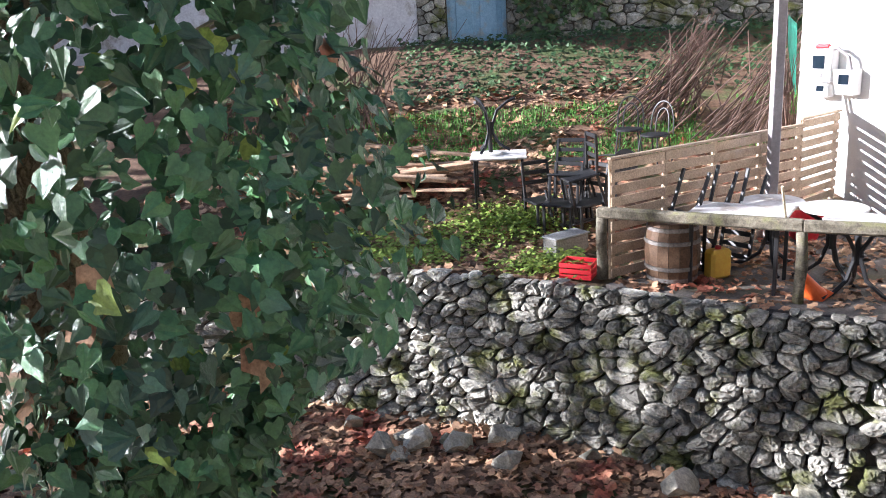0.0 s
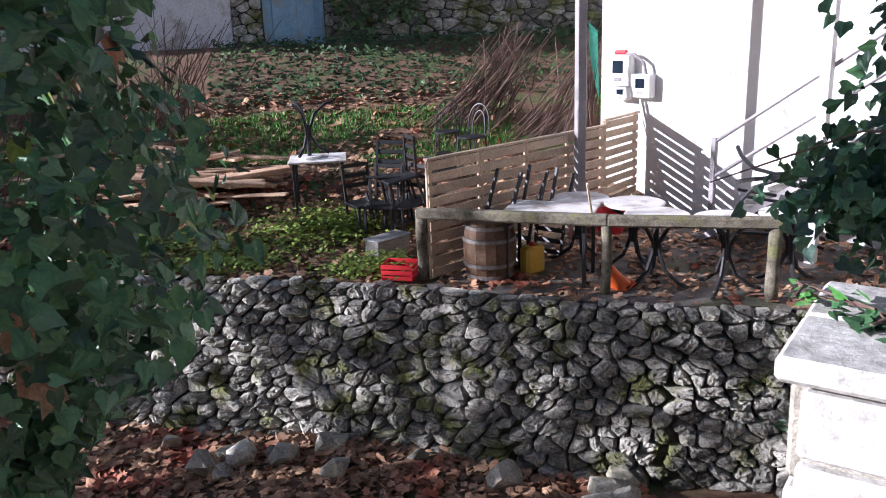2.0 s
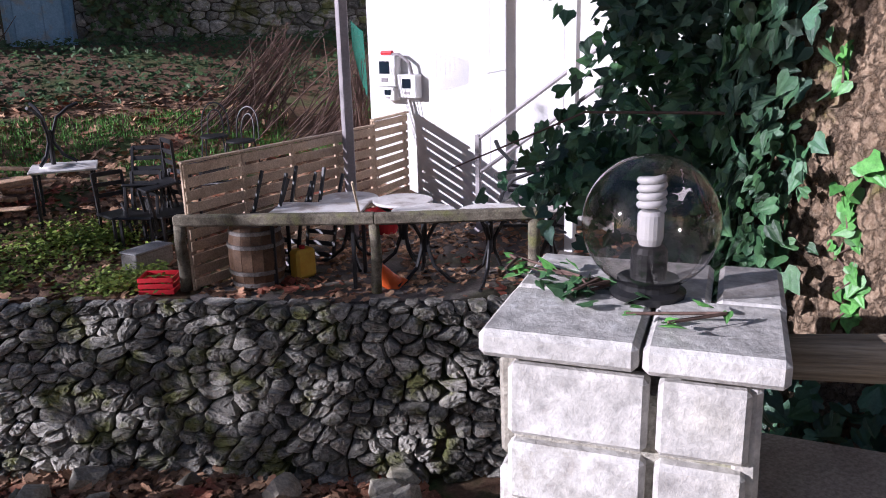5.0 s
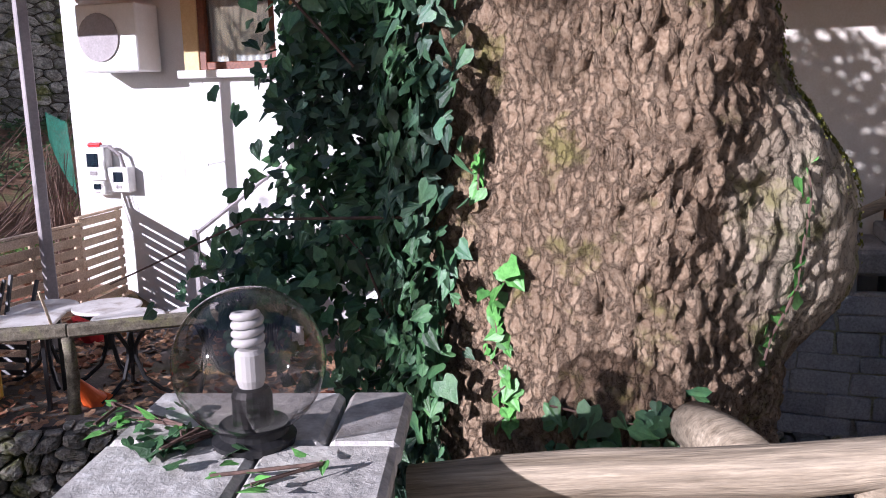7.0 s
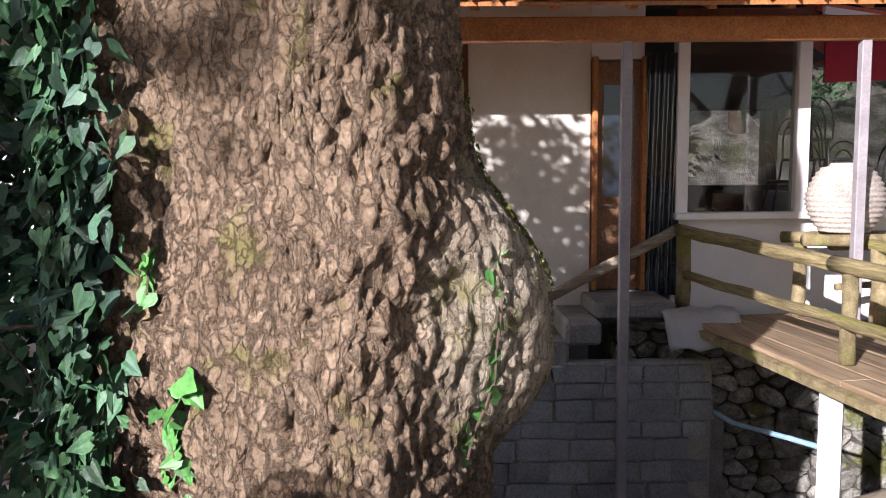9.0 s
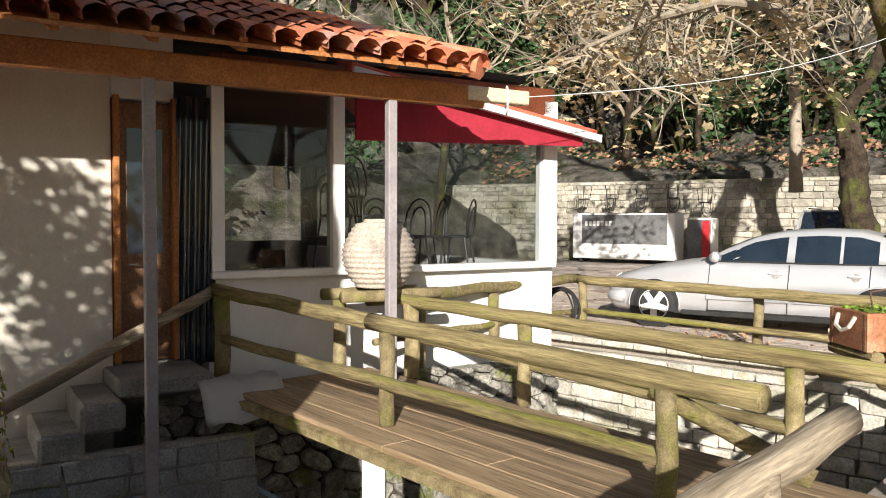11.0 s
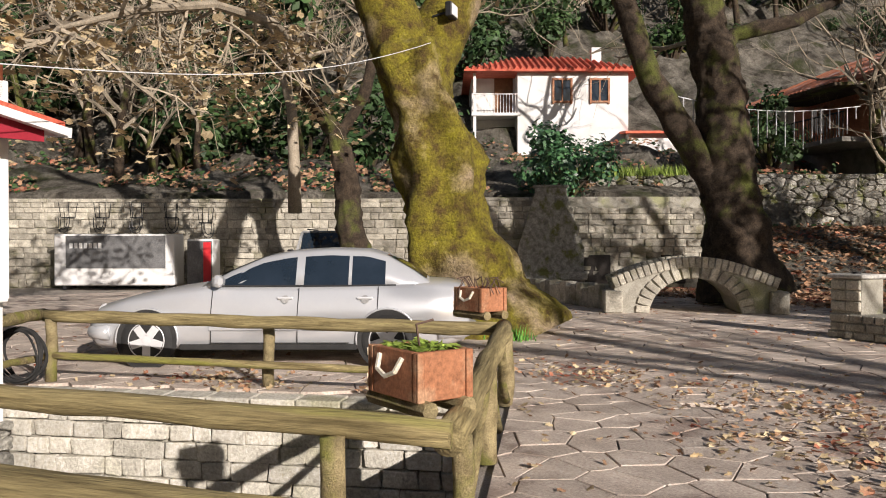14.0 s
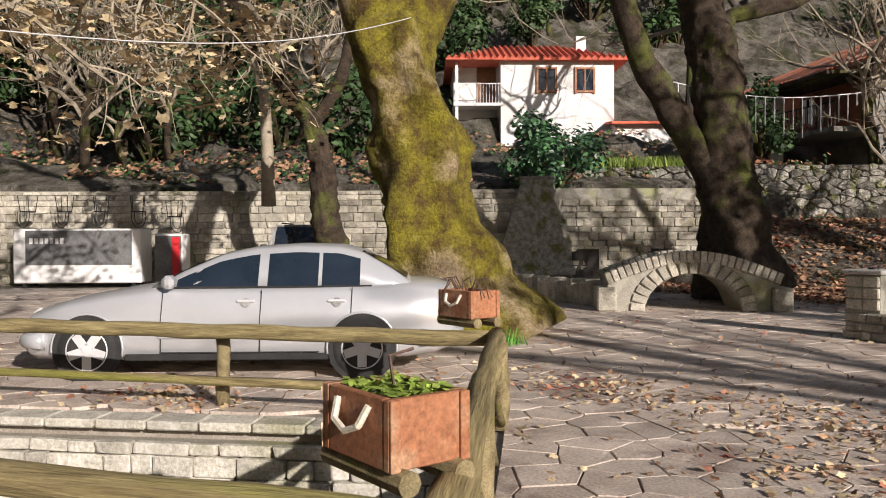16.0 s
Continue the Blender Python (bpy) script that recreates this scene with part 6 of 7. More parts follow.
        part("sill", block(2.1, 0.03, 0.07, pose(1.4, y * 0.885, 0.20), 0.01), M["rubber"], c)
        for x, z1 in ((2.08, 0.9), (1.06, 0.93), (0.12, 0.95)):
            part("door_gap", tube([(x, y * 0.897, 0.28), (x, y * 0.9015, 0.6), (x - 0.02, y * 0.868, z1)], 0.006, 4), M["rubber"], c)
        part("door_gap", tube([(2.08, y * 0.897, 0.285), (0.45, y * 0.897, 0.285)], 0.006, 4), M["rubber"], c)
        for x in (1.2, 0.26):
            part("door_handle", block(0.19, 0.03, 0.028, pose(x, y * 0.893, 0.80), 0.01), M["alloy"], c)
            part("handle_cup", spin([(0.05, 0), (0.05, 0.004), (0.01, 0.005)], 14, m=pose(x, y * 0.893, 0.80, -90 * y, 0, 0)), M["block"], c)
        part("mirror", block(0.13, 0.2, 0.14, pose(1.98, y * 0.91, 0.945), 0.045), M["silver"], c)
        part("headlight", spin([(0.13, 0), (0.11, 0.03), (0.03, 0.05)], 16, m=pose(3.50, y * 0.50, 0.60, 0, 80, 0)), M["bulb"], c)
        part("tail_lamp", block(0.06, 0.2, 0.16, pose(-0.93, y * 0.66, 0.70), 0.02), M["red"], c)
        for x in (0, 2.83):
            part("arch_liner", spin([(0.36, -0.006), (0.36, 0.006)], 28, m=pose(x, y * 0.899, 0.325, 90, 0, 0)), M["rubber"], c)
            part("arch_lip", tube([(x + 0.365 * math.cos(a), y * 0.901, 0.325 + 0.365 * math.sin(a)) for a in [math.pi * (k - 1) / 18 for k in range(21)]], 0.014, 5), M["silver"], c, smooth=True)
            wheel(pose(x, y * 0.815, 0.315, -90 * y, 0, 0), c)
    part("bumper", tube([(3.3, -0.84, 0.40), (3.52, -0.72, 0.40), (3.63, -0.4, 0.40), (3.65, 0, 0.40), (3.63, 0.4, 0.40), (3.52, 0.72, 0.40), (3.3, 0.84, 0.40)], 0.085, 8), M["silver"], c, smooth=True)
    part("bumper", tube([(-0.6, -0.85, 0.42), (-0.88, -0.74, 0.42), (-1.0, -0.4, 0.42), (-1.0, 0.4, 0.42), (-0.88, 0.74, 0.42), (-0.6, 0.85, 0.42)], 0.1, 8), M["silver"], c, smooth=True)


CARDIR = Vector((1.535, 2.151)).normalized()
cr_ = Vector((11.083, -5.169)) + Vector((CARDIR.y, -CARDIR.x)) * 0.85
saloon(pose(cr_.x, cr_.y, 0, 0, 0, math.degrees(math.atan2(CARDIR.y, CARDIR.x))) @ Matrix.Scale(0.934, 4))


def offroader(m):
    c = thing("parked_jeep", m, "grey off-road car parked facing the square", "car")
    st = [(1.9, 0.4, 0.7, 0.7), (1.8, 0.35, 0.95, 0.82), (0.9, 0.35, 1.02, 0.85), (-1.9, 0.35, 1.05, 0.85), (-2.0, 0.4, 0.95, 0.8)]
    part("body", loft([section(*s) for s in st]), M["block"], c, smooth=True)
    part("cabin", loft([[(x, y, z) for y, z in ((w, 1.0), (w - 0.1, zt), (-w + 0.1, zt), (-w, 1.0))] for x, w, zt in ((0.95, 0.78, 1.05), (0.45, 0.78, 1.62), (-1.8, 0.78, 1.65), (-1.95, 0.75, 1.1))]), M["carglass"], c)
    part("roof", block(2.3, 1.4, 0.06, pose(-0.7, 0, 1.62), 0.025), M["block"], c)
    for y in (-1, 1):
        part("pillar", tube([(0.98, y * 0.78, 1.03), (0.47, y * 0.7, 1.62)], 0.04, 5), M["block"], c)
        part("mirror", block(0.1, 0.18, 0.14, pose(0.75, y * 0.95, 1.05), 0.03), M["iron"], c)
        for x in (1.2, -1.2):
            wheel(pose(x, y * 0.75, 0.36, -90 * y, 0, 0), c, 0.36)
        part("headlight", spin([(0.1, 0), (0.08, 0.03)], 12, m=pose(1.86, y * 0.55, 0.78, 0, 90, 0)), M["bulb"], c)
    for y in (-0.6, 0.6):
        part("roof_bar", tube([(0.2, y, 1.72), (-1.6, y, 1.72)], 0.02, 5), M["iron"], c)


offroader(pose(23.0, -10.8, 0, 0, 0, 144))

# ---- square: walls, bridge, far pillar ----
LONG = [(36, 2.5), (28.9, -8.0), (25.4, -12.9), (21.3, -16.9), (17.6, -22.0)]


def line_wall(name, pts, z0, z1, t, material, label):
    bm = bmesh.new()
    sec = []
    for i, p in enumerate(pts):
        a, b = Vector(pts[max(i - 1, 0)]), Vector(pts[min(i + 1, len(pts) - 1)])
        d = (b - a).normalized()
        n = Vector((d.y, -d.x))
        p = Vector(p)
        sec.append([(*(p), z0), (*(p), z1), (*(p - n * t), z1), (*(p - n * t), z0)])
    return tagged(part(name, loft(sec), material), label, "stone wall", kind="structure")


long_wall = line_wall("wall_long", LONG, -0.2, 2.72, 0.5, M["mortar"], "long retaining wall of pale coursed stone behind the square")
UP = [(24.5, -20.2), (20.5, -24.5), (14, -33)]
up_wall = line_wall("wall_upper", UP, 1.6, 3.7, 0.5, M["gap"], "upper garden wall of grey rubble under the houses")
# dark stone fireplace on the wall, with spout niches
fp = thing("fountain_hood", pose(21.05, -17.0, 0.3, 0, 0, 50), "tapering dark stone hood built against the long wall", "stone hood")
part("hood", loft([[(-0.95, y, z), (0.95, y, z), (0.95, y2, z), (-0.95, y2, z)] if z < 1 else [(-0.45, y, z), (0.45, y, z), (0.45, y2, z), (-0.45, y2, z)] for z, y, y2 in ((0.2, -0.2, 0.5), (0.9, -0.2, 0.5), (2.5, 0.0, 0.5), (2.65, 0.05, 0.5))]), M["rubble"], fp)
part("base_course", block(2.1, 0.78, 0.24, pose(0, 0.12, -0.02), 0.03), M["rubble"], fp)
part("cap_stone", block(1.0, 0.55, 0.09, pose(0, 0.25, 2.64), 0.02), M["rubble"], fp)
for k, (x, y) in enumerate(((22.3, -15.75), (20.2, -18.1), (18.9, -19.9))):
    nc = thing("fountain_niche", pose(x, y, 0.15, 0, 0, 50), "small arched stone water niche in the wall", "niche", "fountain niches")
    for j in range(9):
        a = math.pi * j / 8
        part("arch_stone", block(0.17, 0.3, 0.2, pose(0.42 * math.cos(a), -0.35, 0.45 + 0.42 * math.sin(a) - 0.1, 0, 90 - math.degrees(a), 0), 0.015), M["pale"], nc)
    # near-black block paints in the shade of the hollow
    part("back", block(0.8, 0.1, 0.85, pose(0, -0.16, 0), 0.01), M["dark"], nc)
low = thing("canal_wall", pose(0, 0, 0), "low pale stone wall along the water channel", "stone wall")
for k in range(20):
    p = Vector((19.2, -14.1)).lerp(Vector((14.8, -12.95)), k / 19)
    part("stone", block(0.24, 0.34, 0.40 + 0.05 * (k % 3), pose(p.x, p.y, 0, 0, 0, -14 + random.uniform(-3, 3)), 0.02), M["pale"], low)


def arch_bridge():
    b = thing("stone_arch_bridge", pose(13.33, -13.53, 0, 0, 0, -132.3) @ Matrix.Scale(0.87, 4), "small humpbacked footbridge of pale stone", "bridge")
    # local x runs along the bridge, -y faces the square
    W = 1.5
    span, rise = 0.98, 0.78
    part("core", loft([[(x, -0.02, max(0.0, z0)), (x, -0.02, z1), (x, W, z1), (x, W, max(0, z0))] for x, z0, z1 in [(-1.75 + 3.5 * k / 24, (rise * math.sqrt(max(0, 1 - ((-1.75 + 3.5 * k / 24) / span) ** 2))), 0.35 + 0.72 * math.cos(1.05 * (-1.75 + 3.5 * k / 24) / 1.75) ** 1.5) for k in range(25)]]), M["mortar"], b)
    n = 17
    for k in range(n):
        a = math.pi * (k + 0.5) / n
        part("arch_stone", block(0.155, 0.1, 0.30, pose(span * math.cos(a), -0.03, rise * math.sin(a), 0, 90 - math.degrees(a), 0) @ pose(0, 0, 0.01), 0.014), M["pale"], b)
    for k in range(26):
        x = -1.75 + 3.5 * (k + 0.5) / 26
        z1 = 0.35 + 0.72 * math.cos(1.05 * x / 1.75) ** 1.5
        slope = math.degrees(math.atan2(0.72 * 1.5 * math.cos(1.05 * x / 1.75) ** 0.5 * -math.sin(1.05 * x / 1.75) * 0.6, 1))
        part("parapet_stone", block(0.128, 0.34, 0.24, pose(x, 0.08, z1 - 0.05, 0, -slope, 0), 0.016), M["pale"], b)
        part("parapet_stone", block(0.128, 0.34, 0.24, pose(x, W - 0.05, z1 - 0.05, 0, -slope, 0), 0.016), M["pale"], b)
    for x in (-1.78, 1.78):
        part("end_block", block(0.4, 0.7, 0.5, pose(x, 0.15, 0), 0.03), M["pale"], b)


arch_bridge()
p2 = thing("lamp_pillar", pose(9.45, -12.05, 0, 0, 0, -10), "low wall and pillar of pale stone with a globe lamp", "stone pillar")
part("core", block(1.55, 0.5, 0.36, pose(-0.55, 0, 0), 0.01), M["mortar"], p2)
part("core", block(0.48, 0.46, 0.86, pose(-0.02, 0, 0), 0.01), M["mortar"], p2)
r = random.Random(5)
for z in (0.0, 0.12, 0.24):
    x = -1.35
    while x < 0.2:
        w = r.uniform(0.15, 0.34)
        part("stone", block(w - 0.02, 0.06, 0.1, pose(min(x + w / 2, 0.1), 0.25, z + 0.01), 0.012), M["pale"], p2)
        part("stone", block(0.06, 0.22, 0.1, pose(0.23, -0.12 + 0.24 * (x > -0.6), z + 0.01), 0.012), M["pale"], p2) if x < -0.9 else None
        x += w
for z in (0.4, 0.55, 0.7):
    for x, y, w, l in ((-0.14, 0.23, 0.22, 0.06), (0.1, 0.23, 0.24, 0.06), (0.225, 0.0, 0.06, 0.44)):
        part("stone", block(w, l, 0.135, pose(x, y, z), 0.014), M["pale"], p2)
part("cap_slab", block(0.58, 0.56, 0.06, pose(-0.02, 0, 0.86), 0.015), M["slab"], p2)
part("globe", spin([(max(0.004, 0.13 * math.sin(a)), 1.05 - 0.13 * math.cos(a)) for a in [0.5 + 2.64 * k / 18 for k in range(19)]], 24), M["globe"], p2, smooth=True)
part("collar", spin([(0.07, 0.92), (0.06, 0.95)], 14), M["iron"], p2)

# bar counter wrapped in banners, chairs on top
kb = thing("bar_counter", pose(28.6, -6.75, 0.0, 0, 0, math.degrees(math.atan2(2.85, 2.05))), "covered bar counter wrapped in a grey and white banner", "counter")
part("body", block(3.5, 0.9, 1.5, pose(0, 0, 0.12), 0.03), M["white"], kb)
part("banner", block(2.9, 0.02, 0.95, pose(-0.05, 0.462, 0.62), 0.004), M["banner"], kb, "dark grey printed banner")
for k in range(7):
    part("letter_bar", block(0.09, 0.01, 0.16, pose(0.4 + 0.14 * k, 0.476, 1.2), 0.002), M["white"], kb)
for x in (-1.5, 1.5):
    part("foot", block(0.1, 0.7, 0.14, pose(x, 0, 0), 0.005), M["iron"], kb)
side = thing("drinks_fridge", pose(27.1, -8.75, 0.0, 0, 0, 54), "red and black drinks fridge with a white side", "fridge")
part("body", block(0.75, 0.8, 1.35, pose(0, 0, 0.12), 0.03), M["white"], side)
part("front", block(0.72, 0.02, 1.25, pose(0.0, 0.415, 0.16), 0.004), M["banner"], side)
part("stripe", block(0.22, 0.012, 1.2, pose(-0.22, 0.43, 0.18), 0.003), M["red"], side)
part("foot", block(0.6, 0.6, 0.12, None, 0.004), M["iron"], side)
for k in range(5):
    q = Vector((29.5, -5.5)).lerp(Vector((27.1, -8.8)), k / 4)
    copy_thing(c1, pose(q.x, q.y, 2.55 if k < 4 else 2.4, 180, 0, 40 + 13 * k))["label"] = "black iron chair turned over on the counter"

# pavilion: stacked chairs and a table behind the plastic sheet
for k, (s, d_, z) in enumerate(((0.35, -0.45, -0.02), (0.75, -0.42, -0.02), (1.15, -0.45, -0.02), (1.55, -0.42, -0.02), (1.95, -0.45, -0.02), (2.35, -0.42, -0.02), (0.6, -1.0, 0.755), (1.0, -1.05, 0.755), (1.3, -0.95, 0.755), (1.75, -0.95, 0.755), (2.1, -0.85, 0.755), (2.4, -0.95, 0.755), (1.9, -0.9, 1.0), (2.25, -0.9, 1.0), (2.1, -0.95, 1.22), (0.4, -1.7, -0.02), (1.3, -1.8, -0.02), (3.2, -1.6, -0.02), (3.5, -2.2, -0.02), (2.9, -1.2, -0.02))):
    copy_thing(c1, BUILD @ pose(s, d_, z, 0, 0, 37 * k))["label"] = "black iron cafe chair stacked inside the glazed porch"
for s, d_ in ((0.9, -1.0), (2.1, -0.95), (2.9, -2.4), (1.9, -2.6)):
    tb = thing("inside_table", BUILD @ pose(s, d_, -0.02), "pale topped table inside the glazed porch", "table", "tables in the porch")
    part("tabletop", block(1.1, 0.7, 0.035, pose(0, 0, 0.74), 0.008), M["tabletop"], tb)
    for x in (-1, 1):
        for y in (-1, 1):
            part("leg", block(0.04, 0.04, 0.74, pose(x * 0.48, y * 0.28, 0), 0.004), M["iron"], tb)
# ribbed jar on a log stand
jr = thing("ribbed_jar", BUILD @ pose(2.57, 0.72, 0.78) @ Matrix.Scale(0.92, 4), "big ribbed clay jar standing by the porch", "jar")
prof = []
for k in range(49):
    t = k / 48
    rr = 0.13 + 0.24 * math.sin(math.pi * (0.12 + 0.80 * t)) ** 0.9 - (0.05 if t > 0.95 else 0)
    prof.append((rr + 0.011 * math.sin(t * 2 * math.pi * 13), 0.68 * t))
part("body", spin(prof, 36), M["clay"], jr, smooth=True)
part("rim", spin([(0.11, 0.655), (0.15, 0.66), (0.155, 0.675), (0.14, 0.688), (0.10, 0.686)], 36), M["clay"], jr, smooth=True)
part("foot", spin([(0.19, 0.0), (0.205, 0.012), (0.2, 0.03), (0.16, 0.035)], 36), M["clay"], jr, smooth=True)
js = thing("jar_stand", BUILD @ pose(2.55, 0.72, -0.02), "rough log stand under the clay jar", "stand")
for k in (-1, 1):
    log("beam", (-0.5, 0.2 * k, 0.74), (0.5, 0.2 * k, 0.74), 0.055, js, k)
    log("leg", (0.42 * k, 0.0, 0.0), (0.42 * k, 0.0, 0.7), 0.06, js, k + 5)
# rolled plastic curtain, white sheet, hose coil, blue pipe
rc = thing("plastic_curtain", BUILD @ pose(4.08, 0.05, 0.1), "wrinkled clear plastic curtain gathered beside the door", "curtain")
bm = bmesh.new()
lo = []
for j in range(16):
    lo.append([bm.verts.new((-0.17 + 0.34 * k / 18, 0.03 * math.sin(k * 1.3 + j * 0.25), 2.4 * j / 15)) for k in range(19)])
for a, b in zip(lo, lo[1:]):
    for k in range(18):
        bm.faces.new((a[k], a[k + 1], b[k + 1], b[k]))
part("sheet", bm, M["carglass"], rc, smooth=True)
ws = thing("white_sheet", BUILD @ pose(3.95, 0.75, -0.02), "crumpled white sheet hanging over the landing edge", "sheet")
bm = bmesh.new()
g_ = [[bm.verts.new((-0.35 + 0.7 * i / 8, 0.55 * j / 8 - 0.1, -0.001 * 0 + 0.1 - 0.28 * smooth(j / 8, 0.45, 1.0) + 0.02 * math.sin(i * 1.9 + j))) for j in range(9)] for i in range(9)]
for i in range(8):
    for j in range(8):
        bm.faces.new((g_[i][j], g_[i + 1][j], g_[i + 1][j + 1], g_[i][j + 1]))
bmesh.ops.solidify(bm, geom=bm.faces[:], thickness=0.008)
part("cloth", bm, M["white"], ws, smooth=True)
hc = thing("hose_coil", pose(12.2, -1.72, 0.02, 0, 0, 40), "coil of black hose leaning by the fence post", "hose")
for k in range(7):
    rr = 0.24 + 0.012 * (k % 3)
    part("loop", tube([(rr * math.cos(a), 0.02 * k - 0.06 + 0.02 * math.sin(a * 3 + k), 0.27 + rr * math.sin(a)) for a in [2 * math.pi * j / 26 for j in range(27)]], 0.012, 6), M["rubber"], hc)
bpipe = thing("blue_pipe", pose(0, 0, 0), "thin blue water pipe under the footbridge", "pipe")
part("pipe", tube([(8.9, 1.55, -0.85), (8.4, 1.2, -0.82), (7.9, 0.7, -0.72), (7.72, 0.45, -0.7)], 0.022, 8), M["blue"], bpipe)
cp = thing("culvert_pipe", pose(11.9, -2.0, -0.75, 0, 0, 0), "dark drain pipe opening in the pit wall", "pipe")
part("pipe", tube([(0.3, -0.3, 0), (-0.25, 0.25, -0.02)], 0.16, 18, cap=False), M["dark"], cp)


# ---- trees of the square ----
def big_tree(name, label, pts, radii, material, lumps, forks, seed, leafy=0):
    base = Vector(pts[0])
    t = thing(name, pose(*base), label, "tree", "great trees of the square")
    bm = knotty_trunk(None, [tuple(Vector(p) - base) for p in pts], radii, 60, [(tuple(Vector(c) - base), a, b) for c, a, b in lumps], 0.14, 0.05)
    rnd = random.Random(seed)
    limbs, tips = bmesh.new(), []
    for fp_, fr in forks:
        q = [Vector(p) - base for p in fp_]
        knotty_trunk(bm, [tuple(p) for p in q], fr, 22, [], 0.05)
        for k in range(4):
            grow(limbs, q[-1], ((q[-1] - q[-2]).normalized() + Vector((rnd.gauss(0, 0.5), rnd.gauss(0, 0.5), 0.2))).normalized(), fr[-1] * 0.5, 2.2, 3, rnd, tips)
    part("trunk", bm, material, t, smooth=True)
    part("branchwork", limbs, M["twig"], t)
    if leafy:
        leafob("crown", [(p + Vector((rnd.gauss(0, 0.3), rnd.gauss(0, 0.3), rnd.gauss(0, 0.3))), (0, 0, 1)) for p, _ in tips for k in range(leafy)], 0.2, M["paleleaf"], "plane", t, seed=seed)
    return t


RIDGES = []
for curve in (((0.3, 0.6), (0.9, 0.42), (1.4, 0.3), (1.9, 0.26), (2.4, 0.36), (2.85, 0.46), (3.3, 0.25), (3.7, 0.06), (4.5, 0.14)), ((0.3, -0.6), (1.0, -0.36), (1.7, -0.24), (2.4, -0.12), (3.1, -0.24), (4.4, -0.4))):
    for (za, oa), (zb, ob_) in zip(curve, curve[1:]):
        n = max(2, round((zb - za) / 0.11))
        for k in range(n):
            z, o = za + (zb - za) * k / n, oa + (ob_ - oa) * k / n
            RIDGES.append(((13.31 - 0.59 * o + 0.06 * z, -7.765 - 0.81 * o + 0.12 * z, z), 0.29, 0.085))
big_tree("mossy_plane_tree", "huge plane tree with a twisted moss covered trunk",
         [(13.35, -8.35, -0.2), (13.5, -8.2, 0.5), (13.65, -7.98, 1.4), (13.8, -7.72, 2.5), (13.9, -7.6, 3.5), (13.98, -7.5, 4.4)], [1.35, 0.92, 0.66, 0.60, 0.52, 0.62], M["moss"],
         RIDGES + [((13.6, -8.35, 2.7), 0.7, 0.22), ((13.0, -8.9, 0.2), 0.8, 0.25)],
         [([(14.0, -7.4, 4.2), (14.25, -7.0, 5.2), (14.5, -6.6, 6.8), (14.8, -6.0, 9)], [0.5, 0.42, 0.38, 0.3]), ([(13.95, -7.7, 4.2), (13.75, -8.1, 5.2), (13.6, -8.4, 6.8), (13.2, -9.2, 9)], [0.48, 0.42, 0.36, 0.3])], 51)
big_tree("dark_plane_tree", "old plane tree with dark mossy bark beside the stone bridge",
         [(14.2, -16.4, 0.2), (14.27, -16.28, 1.2), (14.38, -16.13, 3.0), (14.5, -15.95, 4.9), (14.8, -15.65, 6.8), (15.0, -15.4, 9)], [1.05, 0.72, 0.54, 0.5, 0.44, 0.36], M["darkbark"],
         [((14.0, -16.6, 0.5), 0.8, 0.2)],
         [([(14.5, -16.0, 2.4), (14.85, -15.5, 3.4), (15.43, -14.73, 5.0), (15.8, -14.25, 6.8), (16.1, -13.9, 9)], [0.34, 0.32, 0.28, 0.25, 0.2]), ([(14.55, -15.95, 5.4), (14.4, -16.3, 6.0), (13.6, -17.4, 6.3), (13.0, -18.2, 6.8)], [0.2, 0.17, 0.14, 0.1])], 52)
big_tree("leaning_plane_tree", "slender dark plane tree leaning over the long wall",
         [(21.0, -10.4, -0.1), (21.0, -10.35, 1.2), (21.1, -10.25, 3.0), (21.3, -10.0, 4.2)], [0.5, 0.34, 0.28, 0.27], M["darkbark"], [],
         [([(21.28, -10.0, 4.1), (21.89, -9.2, 5.5), (22.3, -8.6, 6.8), (22.6, -8.1, 8.4)], [0.24, 0.22, 0.2, 0.15]), ([(21.25, -10.1, 4.0), (20.9, -10.55, 4.9), (20.6, -10.9, 6.5)], [0.16, 0.13, 0.1])], 53, 3)
pale = thing("pale_tree", pose(24.6, -10.5, 2.5), "thin pale barked tree behind the long wall", "tree")
part("trunk", tube([(0, 0, -0.3), (0.05, 0, 1.2), (0.0, 0.1, 2.6), (0.3, 0.3, 4.0), (0.7, 0.7, 5.6)], [0.2, 0.17, 0.15, 0.12, 0.07], 10, wob=0.1), M["twig"], pale, smooth=True)
# leafy hanging limbs over the square
rnd = random.Random(77)
hl = thing("overhanging_limb", pose(0, 0, 0), "pale bare limb hung with dry plane leaves", "branch")
bm, tips = bmesh.new(), []
main = [Vector((21.6, -9.2, 5.9)), Vector((19.5, -7.6, 6.0)), Vector((17.6, -5.6, 5.6)), Vector((16.2, -3.9, 4.9)), Vector((15.2, -2.6, 4.2))]
tube(main, [0.13, 0.11, 0.09, 0.06, 0.03], 8, bm, wob=0.1)
for k in range(44):
    j = rnd.randint(0, 3)
    p = main[j].lerp(main[j + 1], rnd.random())
    grow(bm, p, Vector((rnd.gauss(0, 1), rnd.gauss(0.3, 1), rnd.gauss(-0.15, 0.5))).normalized(), 0.035, rnd.uniform(0.9, 1.8), 2, rnd, tips, 0.5, 4, (2, 3), 0.6, -0.05)
part("limb", bm, M["twig"], hl)["kind"] = "stuff"
